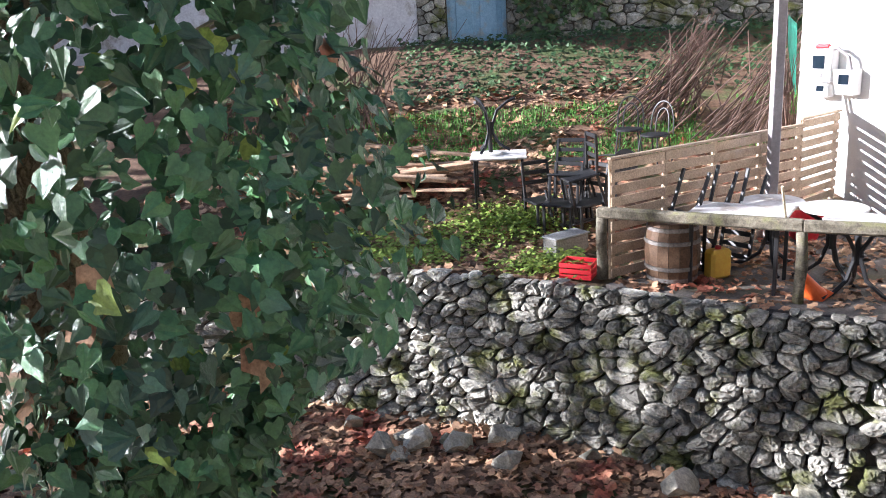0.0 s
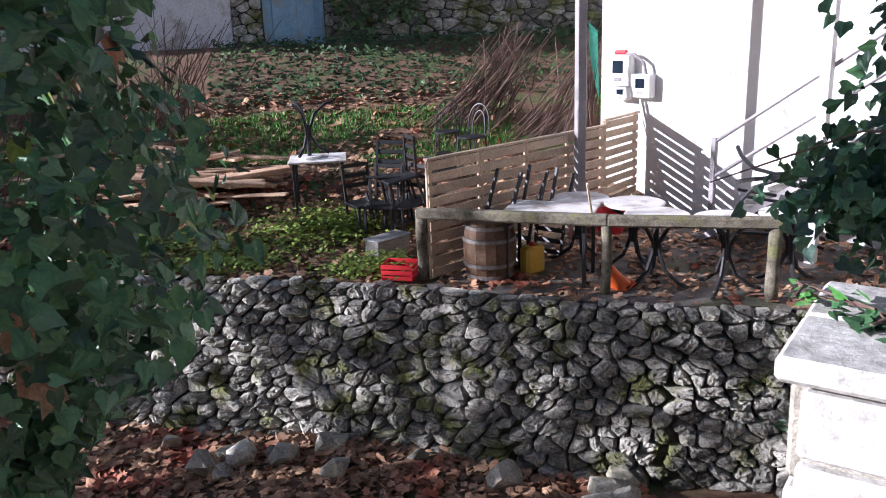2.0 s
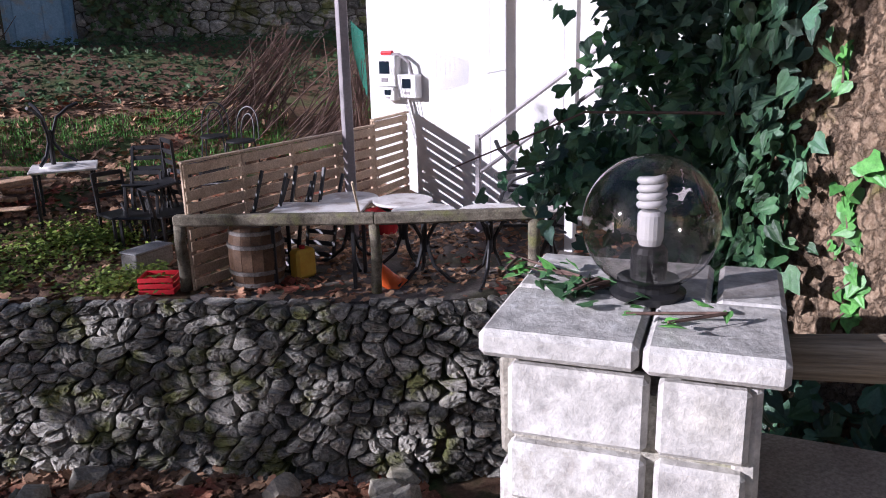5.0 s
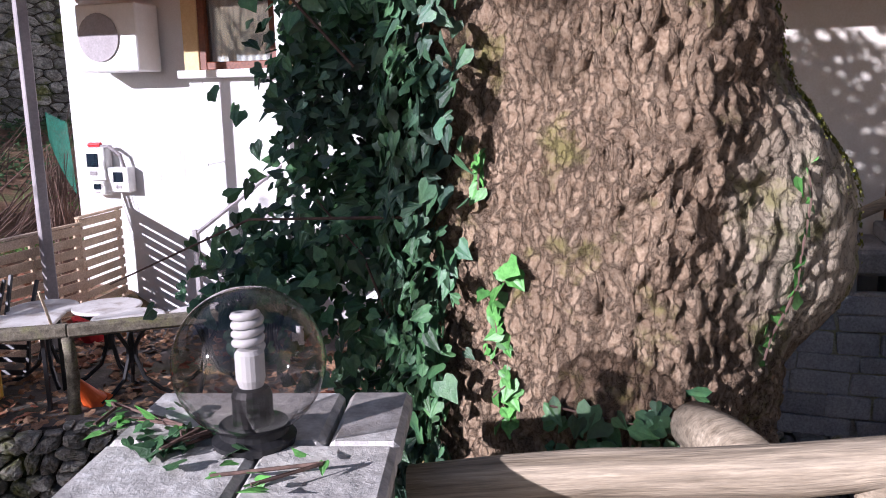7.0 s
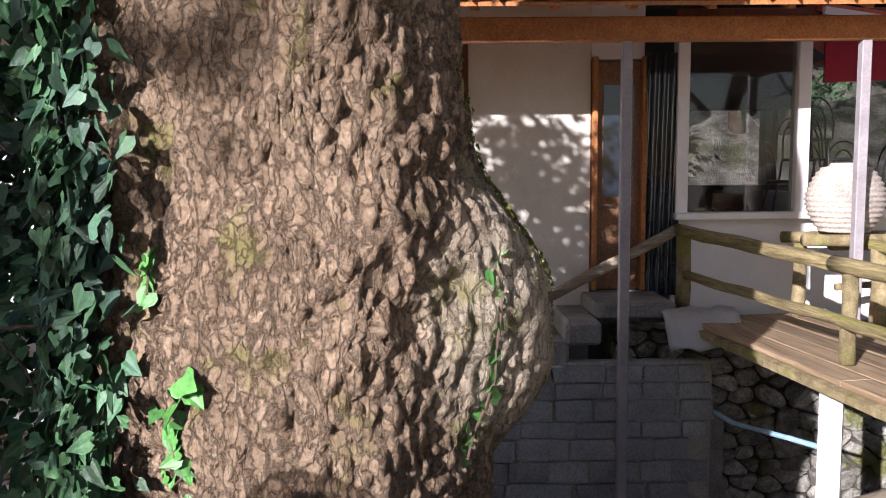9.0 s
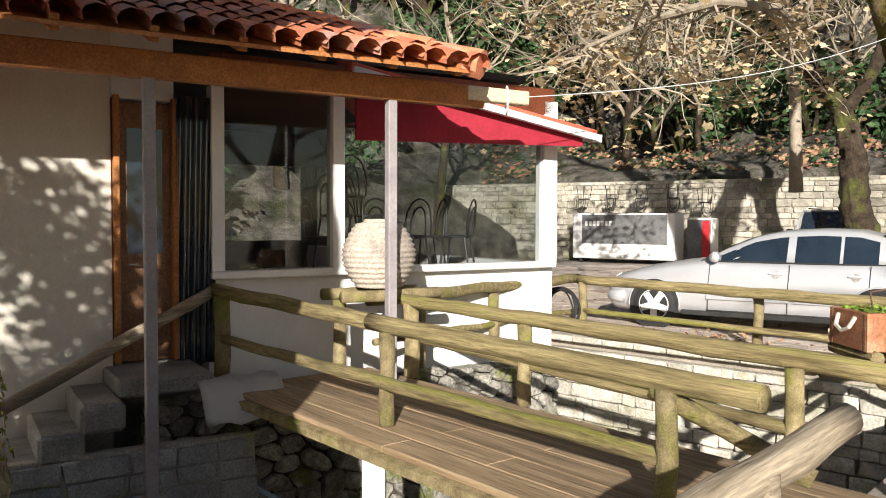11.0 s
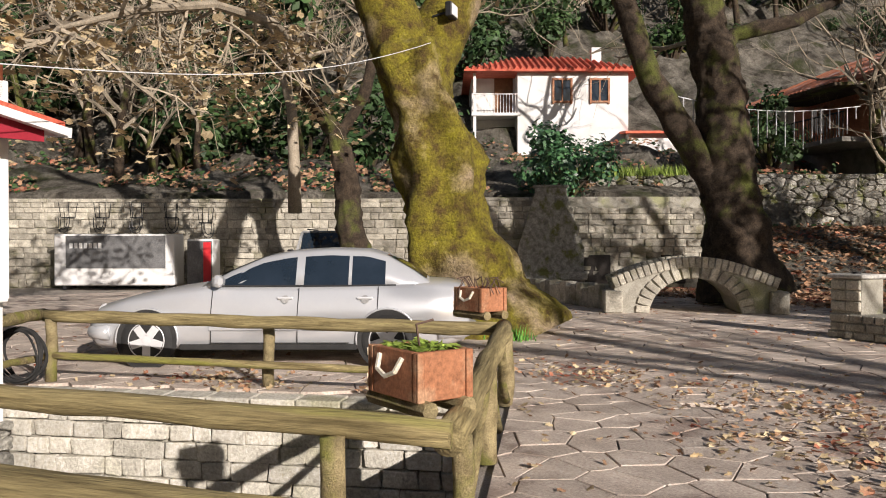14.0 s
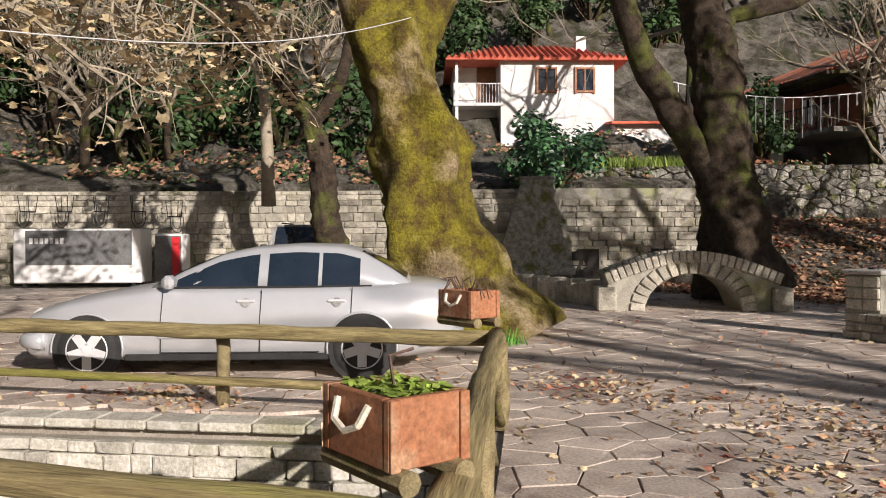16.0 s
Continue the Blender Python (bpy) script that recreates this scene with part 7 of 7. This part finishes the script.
leafob("dry_leaf", [(p + Vector((rnd.gauss(0, 0.2), rnd.gauss(0, 0.2), rnd.gauss(-0.08, 0.15))), (0, 0, 1)) for p, _ in tips for k in range(4)], 0.15, M["paleleaf"], "plane", hl, 0.4, 9)["kind"] = "stuff"
wire = thing("overhead_cable", pose(0, 0, 0), "white cable slung from the porch to the great tree", "cable")
a, b = bp(1.5, 1.25, 2.55), Vector((13.7, -8.0, 4.6))
part("cable", tube([a.lerp(b, k / 20) - Vector((0, 0, 0.32 * math.sin(math.pi * k / 20))) for k in range(21)], 0.005, 5), M["cable"], wire)
part("loop", tube([a + Vector((0.1 * math.cos(q), 0, -0.02 + 0.13 * math.sin(q))) for q in [2 * math.pi * k / 16 for k in range(17)]], 0.01, 5), M["cable"], wire)
fl = thing("floodlight", pose(13.35, -7.72, 4.75, 0, 0, 35), "small floodlight fixed to the mossy trunk", "lamp")
part("housing", block(0.10, 0.3, 0.22, None, 0.012), M["iron"], fl)
part("glass", block(0.012, 0.25, 0.17, pose(-0.054, 0, 0.025), 0.003), M["bulb"], fl)
part("bracket", tube([(0.05, 0, 0.1), (0.3, 0, 0.05)], 0.02, 5), M["iron"], fl)
# string of icicle lights between the trees
sl = thing("light_string", pose(0, 0, 0), "unlit icicle light string between the trees", "lights")
a, b = Vector((15.3, -14.9, 4.7)), Vector((13.2, -19.5, 4.55))
part("wire", tube([a.lerp(b, k / 12) - Vector((0, 0, 0.25 * math.sin(math.pi * k / 12))) for k in range(13)], 0.012, 4), M["cable"], sl)
for k in range(22):
    p = a.lerp(b, (k + 0.5) / 22) - Vector((0, 0, 0.25 * math.sin(math.pi * (k + 0.5) / 22)))
    part("drop", tube([p, p - Vector((0, 0, rnd.uniform(0.25, 1.0)))], 0.012, 4), M["cable"], sl)


# ---- houses ----
def window_unit(parent, x, z, w, h, y, frame):
    u = new("window")
    u.parent = parent
    u.matrix_basis = pose(x, y, z)
    part("pane", block(w, 0.03, h, None, 0), M["carglass"], u)
    for k in (-1, 1):
        part("frame", block(0.1, 0.08, h + 0.1, pose(k * w / 2, -0.03, -0.05), 0.01), frame, u)
        part("frame", block(w, 0.08, 0.09, pose(0, -0.03, 0 if k < 0 else h - 0.05), 0.01), frame, u)
    part("mullion", block(0.06, 0.07, h, pose(0, -0.03, 0), 0.008), frame, u)


def tiled_hip(parent, w, d, z, rise, over, material):
    bm = bmesh.new()
    a, b = w / 2 + over, d + over
    v = [bm.verts.new(p) for p in ((-a, -over, z), (a, -over, z), (a, b, z), (-a, b, z), (-a + d * 0.45, d / 2, z + rise), (a - d * 0.45, d / 2, z + rise), (-a, -over, z - 0.08), (a, -over, z - 0.08), (a, b, z - 0.08), (-a, b, z - 0.08))]
    for f in ((0, 1, 5, 4), (1, 2, 5), (2, 3, 4, 5), (3, 0, 4), (0, 6, 7, 1), (1, 7, 8, 2), (2, 8, 9, 3), (3, 9, 6, 0), (9, 8, 7, 6)):
        bm.faces.new([v[k] for k in f])
    rf = part("roof", bm, material, parent)
    bm = bmesh.new()
    n = int(2 * a / 0.28)
    for k in range(n):
        x = -a + 2 * a * (k + 0.5) / n
        t = min(1, (a - abs(x)) / (d * 0.45))
        tube([(x, -over, z + 0.02), (x, -over + (d / 2 + over) * t, z + rise * t + 0.02)], 0.09, 6, bm)
    q = part("tile_cover", bm, material, rf)
    q["kind"] = "stuff"
    return rf


hs = thing("white_house", pose(31.35, -26.87, 5.4, 0, 0, math.degrees(math.atan2(5.9, 4.26)) + 180), "white two-storey village house with a red tiled roof and balcony", "house")
part("wall", block(5.2, 6, 4.0, pose(0.95, 3.0, 0), 0.02), M["plaster"], hs)
part("wall", block(2.2, 4.6, 4.0, pose(-2.65, 3.7, 0), 0.02), M["plaster"], hs)
tiled_hip(hs, 7.5, 6, 4.0, 1.25, 0.4, M["redroof"])
part("chimney", block(0.5, 0.5, 1.4, pose(2.6, 3.2, 4.4), 0.02), M["plaster"], hs)
for x in (0.45, 2.2):
    window_unit(hs, x, 2.5, 0.85, 1.1, -0.02, M["box"])
part("balcony_slab", block(2.3, 1.5, 0.14, pose(-2.65, 0.7, 1.9), 0.01), M["plaster"], hs)
for k in range(16):
    part("baluster", tube([(-1.6 - 0.14 * k, 0.02, 2.04), (-1.6 - 0.14 * k, 0.02, 2.9)], 0.014, 4), M["white"], hs)
part("handrail", tube([(-1.55, 0.02, 2.92), (-3.75, 0.02, 2.92)], 0.025, 5), M["white"], hs)
part("balcony_post", block(0.14, 0.14, 4.0, pose(-3.65, 0.1, 0), 0.01), M["plaster"], hs)
part("door", block(0.9, 0.06, 1.9, pose(-2.2, 1.38, 2.05), 0.01), M["door"], hs)
window_unit(hs, -3.0, 0.5, 0.9, 0.9, 1.38, M["greypost"])
bh = thing("brick_house", pose(22.6, -33.4, 3.3, 0, 0, 154.5), "large house of red brick and grey render with a tiled roof", "house")
part("wall", block(9.0, 7, 4.9, pose(0, 3.5, -0.6), 0.02), M["concrete"], bh)
part("upper_wall", block(9.0, 0.2, 2.3, pose(0, -0.12, 2.0), 0.01), M["brick"], bh)
tiled_hip(bh, 9.0, 7, 4.3, 1.9, 0.7, M["tile"])
part("eave_board", block(10.3, 0.08, 0.16, pose(0, -0.66, 4.1), 0.01), M["brownframe"], bh)
for x in (-3.0, -1.0, 1.2):
    window_unit(bh, x, 2.4, 0.9, 1.2, -0.26, M["box"])
part("balcony_slab", block(4.6, 2.2, 0.18, pose(3.0, -1.1, 1.7), 0.01), M["concrete"], bh)
part("canopy", block(5.2, 2.9, 0.12, pose(3.1, -1.35, 3.7, 4, 0, 0), 0.01), M["darkbark"], bh)
part("pier", block(0.8, 0.8, 3.6, pose(1.0, -1.9, 0), 0.02), M["white"], bh)
for k in range(22):
    part("baluster", tube([(1.5 + 0.18 * k, -2.15, 1.88), (1.5 + 0.18 * k, -2.15, 2.75)], 0.018, 4), M["iron"], bh)
part("handrail", tube([(1.4, -2.15, 2.77), (5.3, -2.15, 2.77)], 0.03, 5), M["iron"], bh)
sh = thing("low_shed", pose(27.2, -30.8, 4.4, 0, 0, 233), "low white outbuilding with a tiled lean-to roof", "shed")
part("wall", block(4.5, 2.5, 2.0, pose(0, 1.3, 0), 0.02), M["white"], sh)
part("roof", block(5, 3.2, 0.12, pose(0, 1.2, 2.05, 6, 0, 0), 0.02), M["redroof"], sh)


# ---- shrubs and woods ----
def bush(name, m, label, w, h, n, size, seed, material=None, group="evergreen shrubs on the hill", low=0.25):
    rnd = random.Random(seed)
    t = thing(name, m, label, "shrub", group)
    bm = bmesh.new()
    cl = [(Vector((rnd.gauss(0, w * 0.33), rnd.gauss(0, w * 0.33), h * rnd.uniform(low, 0.9))), rnd.uniform(0.18, 0.36) * w) for k in range(11)]
    for c, _ in cl:
        tube([(0, 0, -0.2), c * 0.5 + Vector((0, 0, 0.1)), c], [0.05 * w, 0.03 * w, 0.01 * w], 5, bm)
    part("branch", bm, M["darkbark"], t)
    spots = []
    for k in range(n):
        c, rr = rnd.choice(cl)
        v = Vector((rnd.gauss(0, 1), rnd.gauss(0, 1), rnd.gauss(0, 0.9))).normalized()
        spots.append((c + v * rr * rnd.uniform(0.6, 1.05), v + Vector((0, 0, 0.5))))
    leafob("foliage", spots, size, material or M["ever"], "flake", t, 0.3, seed)
    return t


bush("laurel_bush", pose(22.9, -19.0, 2.2), "dense dark green laurel bush below the white house", 2.2, 2.9, 3200, 0.2, 3, M["ivy"], "bushes by the wall")
bush("laurel_bush", pose(12.6, -24.0, 1.9), "dense dark green laurel bush at the edge of the square", 3.0, 3.2, 2600, 0.18, 4, M["ivy"], "bushes by the wall")
masters = [bush("evergreen_shrub", pose(44, -16, hill_z(44, -16)), "dark evergreen shrub on the wooded hillside", 3.0, 4.2, 1500, 0.3, 60 + k) for k in range(3)]
bares = [bare_tree("bare_tree", pose(34 + 3 * k, -8 - 2 * k, hill_z(34 + 3 * k, -8 - 2 * k)), "bare grey tree on the wooded hillside", 8 + k, 0.2, 80 + k, 4, leafy=0) for k in range(4)]
rnd = random.Random(101)
n_b = n_t = 0
while n_t < 150 or n_b < 260:
    x, y = rnd.uniform(-20, 75), rnd.uniform(-60, 45)
    e = (x - 25.5) * 0.82 - (y + 11) * 0.57
    e3 = (x - 11.46) * 0.864 + (y + 1.4) * 0.503 - 16
    e2 = y - 19.5
    if not ((2.8 < e < 42) or (0.5 < e3 < 35 and x > 8) or (0 < e2 < 12 and x < 14)):
        continue
    if (x - 31) ** 2 + (y + 27) ** 2 < 49 or (x - 26) ** 2 + (y + 41) ** 2 < 90 or (x - 27) ** 2 + (y + 31) ** 2 < 12:
        continue
    if math.hypot(x - 24, y + 20) < 5:
        continue
    z = hill_z(x, y)
    s = rnd.uniform(0.7, 1.35)
    right = e > 1.5 and y < -20
    if n_t < 150 and rnd.random() < 0.55:
        copy_thing(rnd.choice(bares), pose(x, y, z, rnd.uniform(-5, 5), rnd.uniform(-5, 5), rnd.uniform(0, 360)) @ Matrix.Scale(s, 4))
        n_t += 1
    elif n_b < 260 and not (right and rnd.random() < 0.6) and (e > 4 or e3 > 0 or e2 > 0):
        copy_thing(rnd.choice(masters), pose(x, y, z - 0.3, 0, 0, rnd.uniform(0, 360)) @ Matrix.Scale(s * (1.7 if rnd.random() < 0.35 and not right and e > 9 else 1.0), 4))
        n_b += 1
# unseen trees west of the walk, added to shadow the square and the trunk
for k, (x, y, h, r_, lf) in enumerate(((-13, 7.8, 12, 0.24, 4), (-10, -6.7, 13, 0.36, 0), (-16, -10.5, 13, 0.4, 0), (1.0, -15.5, 12, 0.4, 9), (2.5, -20, 13, 0.4, 9), (-3, -13, 12, 0.35, 6), (6, -25, 13, 0.4, 9))):
    bare_tree("street_tree", pose(x, y, 0 if y < 1.5 else BED), "tall bare plane tree out of view, added for its shadow", h, r_, 120 + k, 4 if lf > 5 else 2, leafy=lf, group="bare planes west of the walk")
# unseen shrubs added as sun blockers to keep the garden in shade
for k, (x, y, h) in enumerate(((-9.5, 11.0, 4.4), (-11, 13.5, 4.6), (-10.5, 16.5, 4.6))):
    bush("hedge_shrub", pose(x, y, -1.2), "unseen evergreen shrub added to shade the garden", 3.2, h, 2200, 0.22, 140 + k, group="hedge west of the garden")


# two more unseen blockers: a raised crown for the stream wall, sparse leaves for the trunk
bush("hedge_shrub", pose(-9.5, 7.5, -1.2), "unseen evergreen with a bare stem, added to shade the stream wall", 2.4, 6.4, 560, 0.24, 151, group="hedge west of the garden", low=0.52)
bush("hedge_shrub", pose(-12, 4.4, -1.2), "unseen thin evergreen added to dapple the plane trunk with shade", 2.2, 9.5, 620, 0.3, 150, group="hedge west of the garden")

# evergreen out of view, added to shade the long wall and dark plane tree
for x, y in ((1.5, -15.4),):
    bush("tall_evergreen", pose(x, y, 0), "unseen dark evergreen added to shade the long wall", 2.4, 9.0, 2000, 0.3, 160, group="evergreens beside the square")


def on_square(r):
    if r.random() < 0.62:
        cx, cy, s = r.choice(((5.9, -5.6, 0.75), (6.6, -6.3, 1.0), (7.2, -7.0, 0.8), (9.6, -4.6, 0.5), (11.2, -3.4, 0.5), (9.5, -6.6, 0.6), (12.5, -17.5, 1.6)))
        x, y = r.gauss(cx, s), r.gauss(cy, s * 0.6)
    else:
        x, y = r.uniform(4.5, 18), r.uniform(-19, -2)
    d = Vector((x, y)) - BOXC
    if d.x * 0.687 + d.y * 0.727 > -0.12 and not (((x - 8.86) * 0.71 - (y + 5.0) * 0.7) > 0.15):
        return None
    return Vector((x, y, 0.012 + r.uniform(0, 0.012))), (0, 0, 1)


patch("fallen_leaves", "dry brown plane leaves scattered over the paving", 1700, 0.055, M["dry"], "plane", on_square, 37)
patch("fallen_leaves", "pale curled plane leaves scattered over the paving", 1700, 0.055, M["paleleaf"], "plane", on_square, 47)
def on_far_bank(r):
    x, y = r.uniform(9, 19.5), r.uniform(-28, -16.8)
    return Vector((x, y, max(0.0, hill_z(x, y) + 0.03) + r.uniform(0.02, 0.05))), (0, 0, 1)


patch("fallen_leaves", "leaf litter on the bank beyond the stone bridge", 9000, 0.13, M["dry"], "plane", on_far_bank, 38)
def on_hill(r):
    t, e = r.uniform(-14, 26), 3.0 + 11 * r.random() ** 1.4
    x, y = 25.5 + 0.82 * e - 0.57 * t, -11 - 0.57 * e - 0.82 * t
    if noise.noise(Vector((x * 0.4, y * 0.4, 6))) < -0.1:
        return None
    return Vector((x, y, hill_z(x, y) + r.uniform(0.02, 0.2))), (-0.5, 0.4, 1)


patch("hill_litter", "dry brown leaf litter lying on the hillside", 5200, 0.17, M["dry"], "plane", on_hill, 48)
patch("hill_weeds", "green weeds and ivy between the rocks of the hillside", 4200, 0.17, M["ever"], "ivy", on_hill, 49, cat="weeds")
patch("grass", "tuft of fresh grass at the foot of the mossy tree", 260, 0.2, M["grass"], "blade", lambda r: (Vector((r.gauss(12.25, 0.14), r.gauss(-8.0, 0.14), 0)), (0, 0, 1)), 39, cat="grass")
patch("grass", "green weeds along the top of the upper wall", 2600, 0.4, M["yleaf"], "blade", lambda r: (lambda q: (Vector((q.x + r.gauss(0.4, 0.4), q.y - r.gauss(0.2, 0.3), 3.65)), (0, 0, 1)))(Vector(UP[0]).lerp(Vector(UP[1]), r.random())), 40, cat="grass")


# ---- pieces of walls and paving ----
rubble_on(stream_wall, M["rubble"], [(-2.03, 9.12), (-0.61, 8.47), (0.3, 8.15), (1.29, 7.66), (2.2, 6.95), (3.4, 6.3), (4.2, 6.05), (5.0, 5.4)], 0.42, BED, TER + 0.03, 0.105, 0.175, 0.14, 300, 7)
rubble_on(stream_wall, M["rubble"], [(-7.0, 10.9), (-2.03, 9.12)], 0.42, BED, TER + 0.02, 0.14, 0.2, 0.14, 0, 8)
rubble_on(wall_b, M["rubble"], [(1.25, 17.4), (14, 17.4)], 0.0, 0.4, 5.1, 0.17, 0.32, 0.16, 200, 9)
rubble_on(wall_b, M["rubble"], [(-0.6, 17.4), (0.0, 17.4)], 0.0, 0.4, 4.5, 0.17, 0.28, 0.16, 0, 10)
pit = tagged(part("wall_pit", block(4.9, 0.3, 2.6, pose(10.42, -3.16, BED, 0, 0, math.degrees(math.atan2(3.22, 3.23))), 0.01), M["mortar"]), "pale stone retaining wall of the stream pit", "stone wall", kind="structure")
stones_on(pit, M["limestone"], [(11.97, -1.34), (8.65, -4.66)], 0.0, BED + 0.3, -0.12, 0.14, 0.3, 0.07, 220, 11, BRICKS, "cut_stone")
for k in range(11):
    q = Vector((12.05, -1.52)).lerp(Vector((8.82, -4.74)), (k + 0.5) / 11)
    ob = part("coping_stone", block(0.40, 0.3, 0.07, pose(q.x + 0.05, q.y - 0.05, -0.065, 0, 0, 45 + random.uniform(-1, 1)), 0.012), M["limestone"], pit)
foot = tagged(part("wall_footing", block(4.6, 0.2, 2.5, BUILD @ pose(2.3, 0.1, BED), 0.01), M["gap"]), "rubble footing under the glazed porch", "stone wall", kind="structure")
rubble_on(foot, M["rubble"], [tuple(bp(4.6, 0.22).xy), tuple(bp(0.0, 0.22).xy)], 0.0, BED, -0.15, 0.15, 0.22, 0.1, 130, 12)
blk = tagged(part("wall_blocks", block(2.3, 0.1, 1.3, BUILD @ pose(5.0, 0.93, BED + 1.1), 0.01), M["mortar"]), "cement block wall below the door steps", "block wall", kind="structure")
stones_on(blk, M["block"], [tuple(bp(6.1, 0.99).xy), tuple(bp(3.9, 0.99).xy)], 0.0, BED + 1.1, BED + 2.4, 0.2, 0.36, 0.05, 60, 13, BRICKS, "cement_block")
rubble_on(blk, M["rubble"], [tuple(bp(6.4, 1.05).xy), tuple(bp(3.8, 1.05).xy)], 0.25, BED, BED + 1.1, 0.16, 0.26, 0.16, 60, 14)
stones_on(long_wall, M["pale"], LONG[:4], 0.0, 0.0, 2.7, 0.2, 0.42, 0.12, 300, 15, BRICKS)
stones_on(long_wall, M["pale"], LONG[3:], 0.0, 0.0, 2.4, 0.2, 0.42, 0.12, 0, 16, BRICKS)
rubble_on(up_wall, M["rubble"], UP, 0.0, 1.7, 3.7, 0.24, 0.4, 0.2, 200, 17)

# crazy paving: each flag is the cell round its seed
rnd = random.Random(55)
CELL = 0.35
seeds = {}
for i in range(0, 69):
    for j in range(-69, 2):
        seeds[i, j] = Vector(((i + rnd.uniform(0.05, 0.95)) * CELL + 3.0, (j + rnd.uniform(0.05, 0.95)) * CELL + 0.3))


def cell(i, j):
    c = seeds[i, j]
    poly = [c + Vector(p) for p in ((-0.9, -0.9), (0.9, -0.9), (0.9, 0.9), (-0.9, 0.9))]
    for a in range(-2, 3):
        for b in range(-2, 3):
            o = seeds.get((i + a, j + b))
            if o is None or (a == 0 and b == 0):
                continue
            n = (o - c)
            m = (o + c) / 2 - n.normalized() * 0.006
            out = []
            for p, q in zip(poly, poly[1:] + poly[:1]):
                dp, dq = (p - m).dot(n), (q - m).dot(n)
                if dp <= 0:
                    out.append(p)
                if dp * dq < 0:
                    out.append(p + (q - p) * (dp / (dp - dq)))
            poly = out
            if len(poly) < 3:
                return None
    return poly


SIDES = [(BOXC, Vector((0.687, 0.727))), (ELBOW, Vector((0.613, 0.79))), (ELBOW, Vector((0.765, 0.644)))]


def beyond(p):
    return (p.x - 8.86) * 0.71 - (p.y + 5.0) * 0.7


def laid(poly, c):
    """The part of a flag that lies on the square or on the strip beyond the pit."""
    if beyond(c) > 0.1:
        return clipped(poly, CORNER + Vector((0.1, -0.1)), Vector((-0.71, 0.7)))
    for at, n in SIDES if c.x < 5.04 else SIDES[:2]:
        if len(poly) > 2:
            poly = clipped(poly, at - n * 0.04, n)
    return poly if len(poly) > 2 else None


pavement = bpy.data.objects["pavement"]
near, far = [], []
for (i, j), c in seeds.items():
    if not (1 <= i <= 67 and -68 <= j <= 0):
        continue
    poly = cell(i, j)
    poly = poly and laid(poly, c)
    if not poly or len(poly) < 3:
        continue
    c = sum(poly, Vector((0, 0))) / len(poly)
    (near if (c - Vector((7.6, -5.2))).length < 4.6 else far).append((c, poly))
near.sort(key=lambda f: (f[0] - Vector((7.0, -4.8))).length)
far += near[300:]
for c, poly in near[:300]:
    bm = bmesh.new()
    h = rnd.uniform(-0.002, 0.003)
    lo = [bm.verts.new((*(p - c), -0.03)) for p in poly]
    mid = [bm.verts.new((*(p - c), h - 0.005)) for p in poly]
    hi = [bm.verts.new((*((p - c) * 0.98), h)) for p in poly]
    n = len(poly)
    for k in range(n):
        bm.faces.new((lo[k], lo[(k + 1) % n], mid[(k + 1) % n], mid[k]))
        bm.faces.new((mid[k], mid[(k + 1) % n], hi[(k + 1) % n], hi[k]))
    bm.faces.new(hi)
    ob = part("flagstone", bm, M["flag"], pavement)
    ob.location = (c.x, c.y, 0)
co, fs = [], []
for c, poly in far + near[300:]:
    b, n = len(co), len(poly)
    h = rnd.uniform(-0.002, 0.003)
    co += [(p.x, p.y, -0.03) for p in poly] + [(c.x + (p.x - c.x) * 0.98, c.y + (p.y - c.y) * 0.98, h) for p in poly]
    fs += [(b + k, b + (k + 1) % n, b + n + (k + 1) % n, b + n + k) for k in range(n)] + [tuple(range(b + n, b + 2 * n))]
me = bpy.data.meshes.new("far_flagstones")
me.from_pydata(co, [], fs)
me.materials.append(M["flag"])
ob = new("far_flagstones", me)
ob.parent = pavement
ob["kind"] = "stuff"
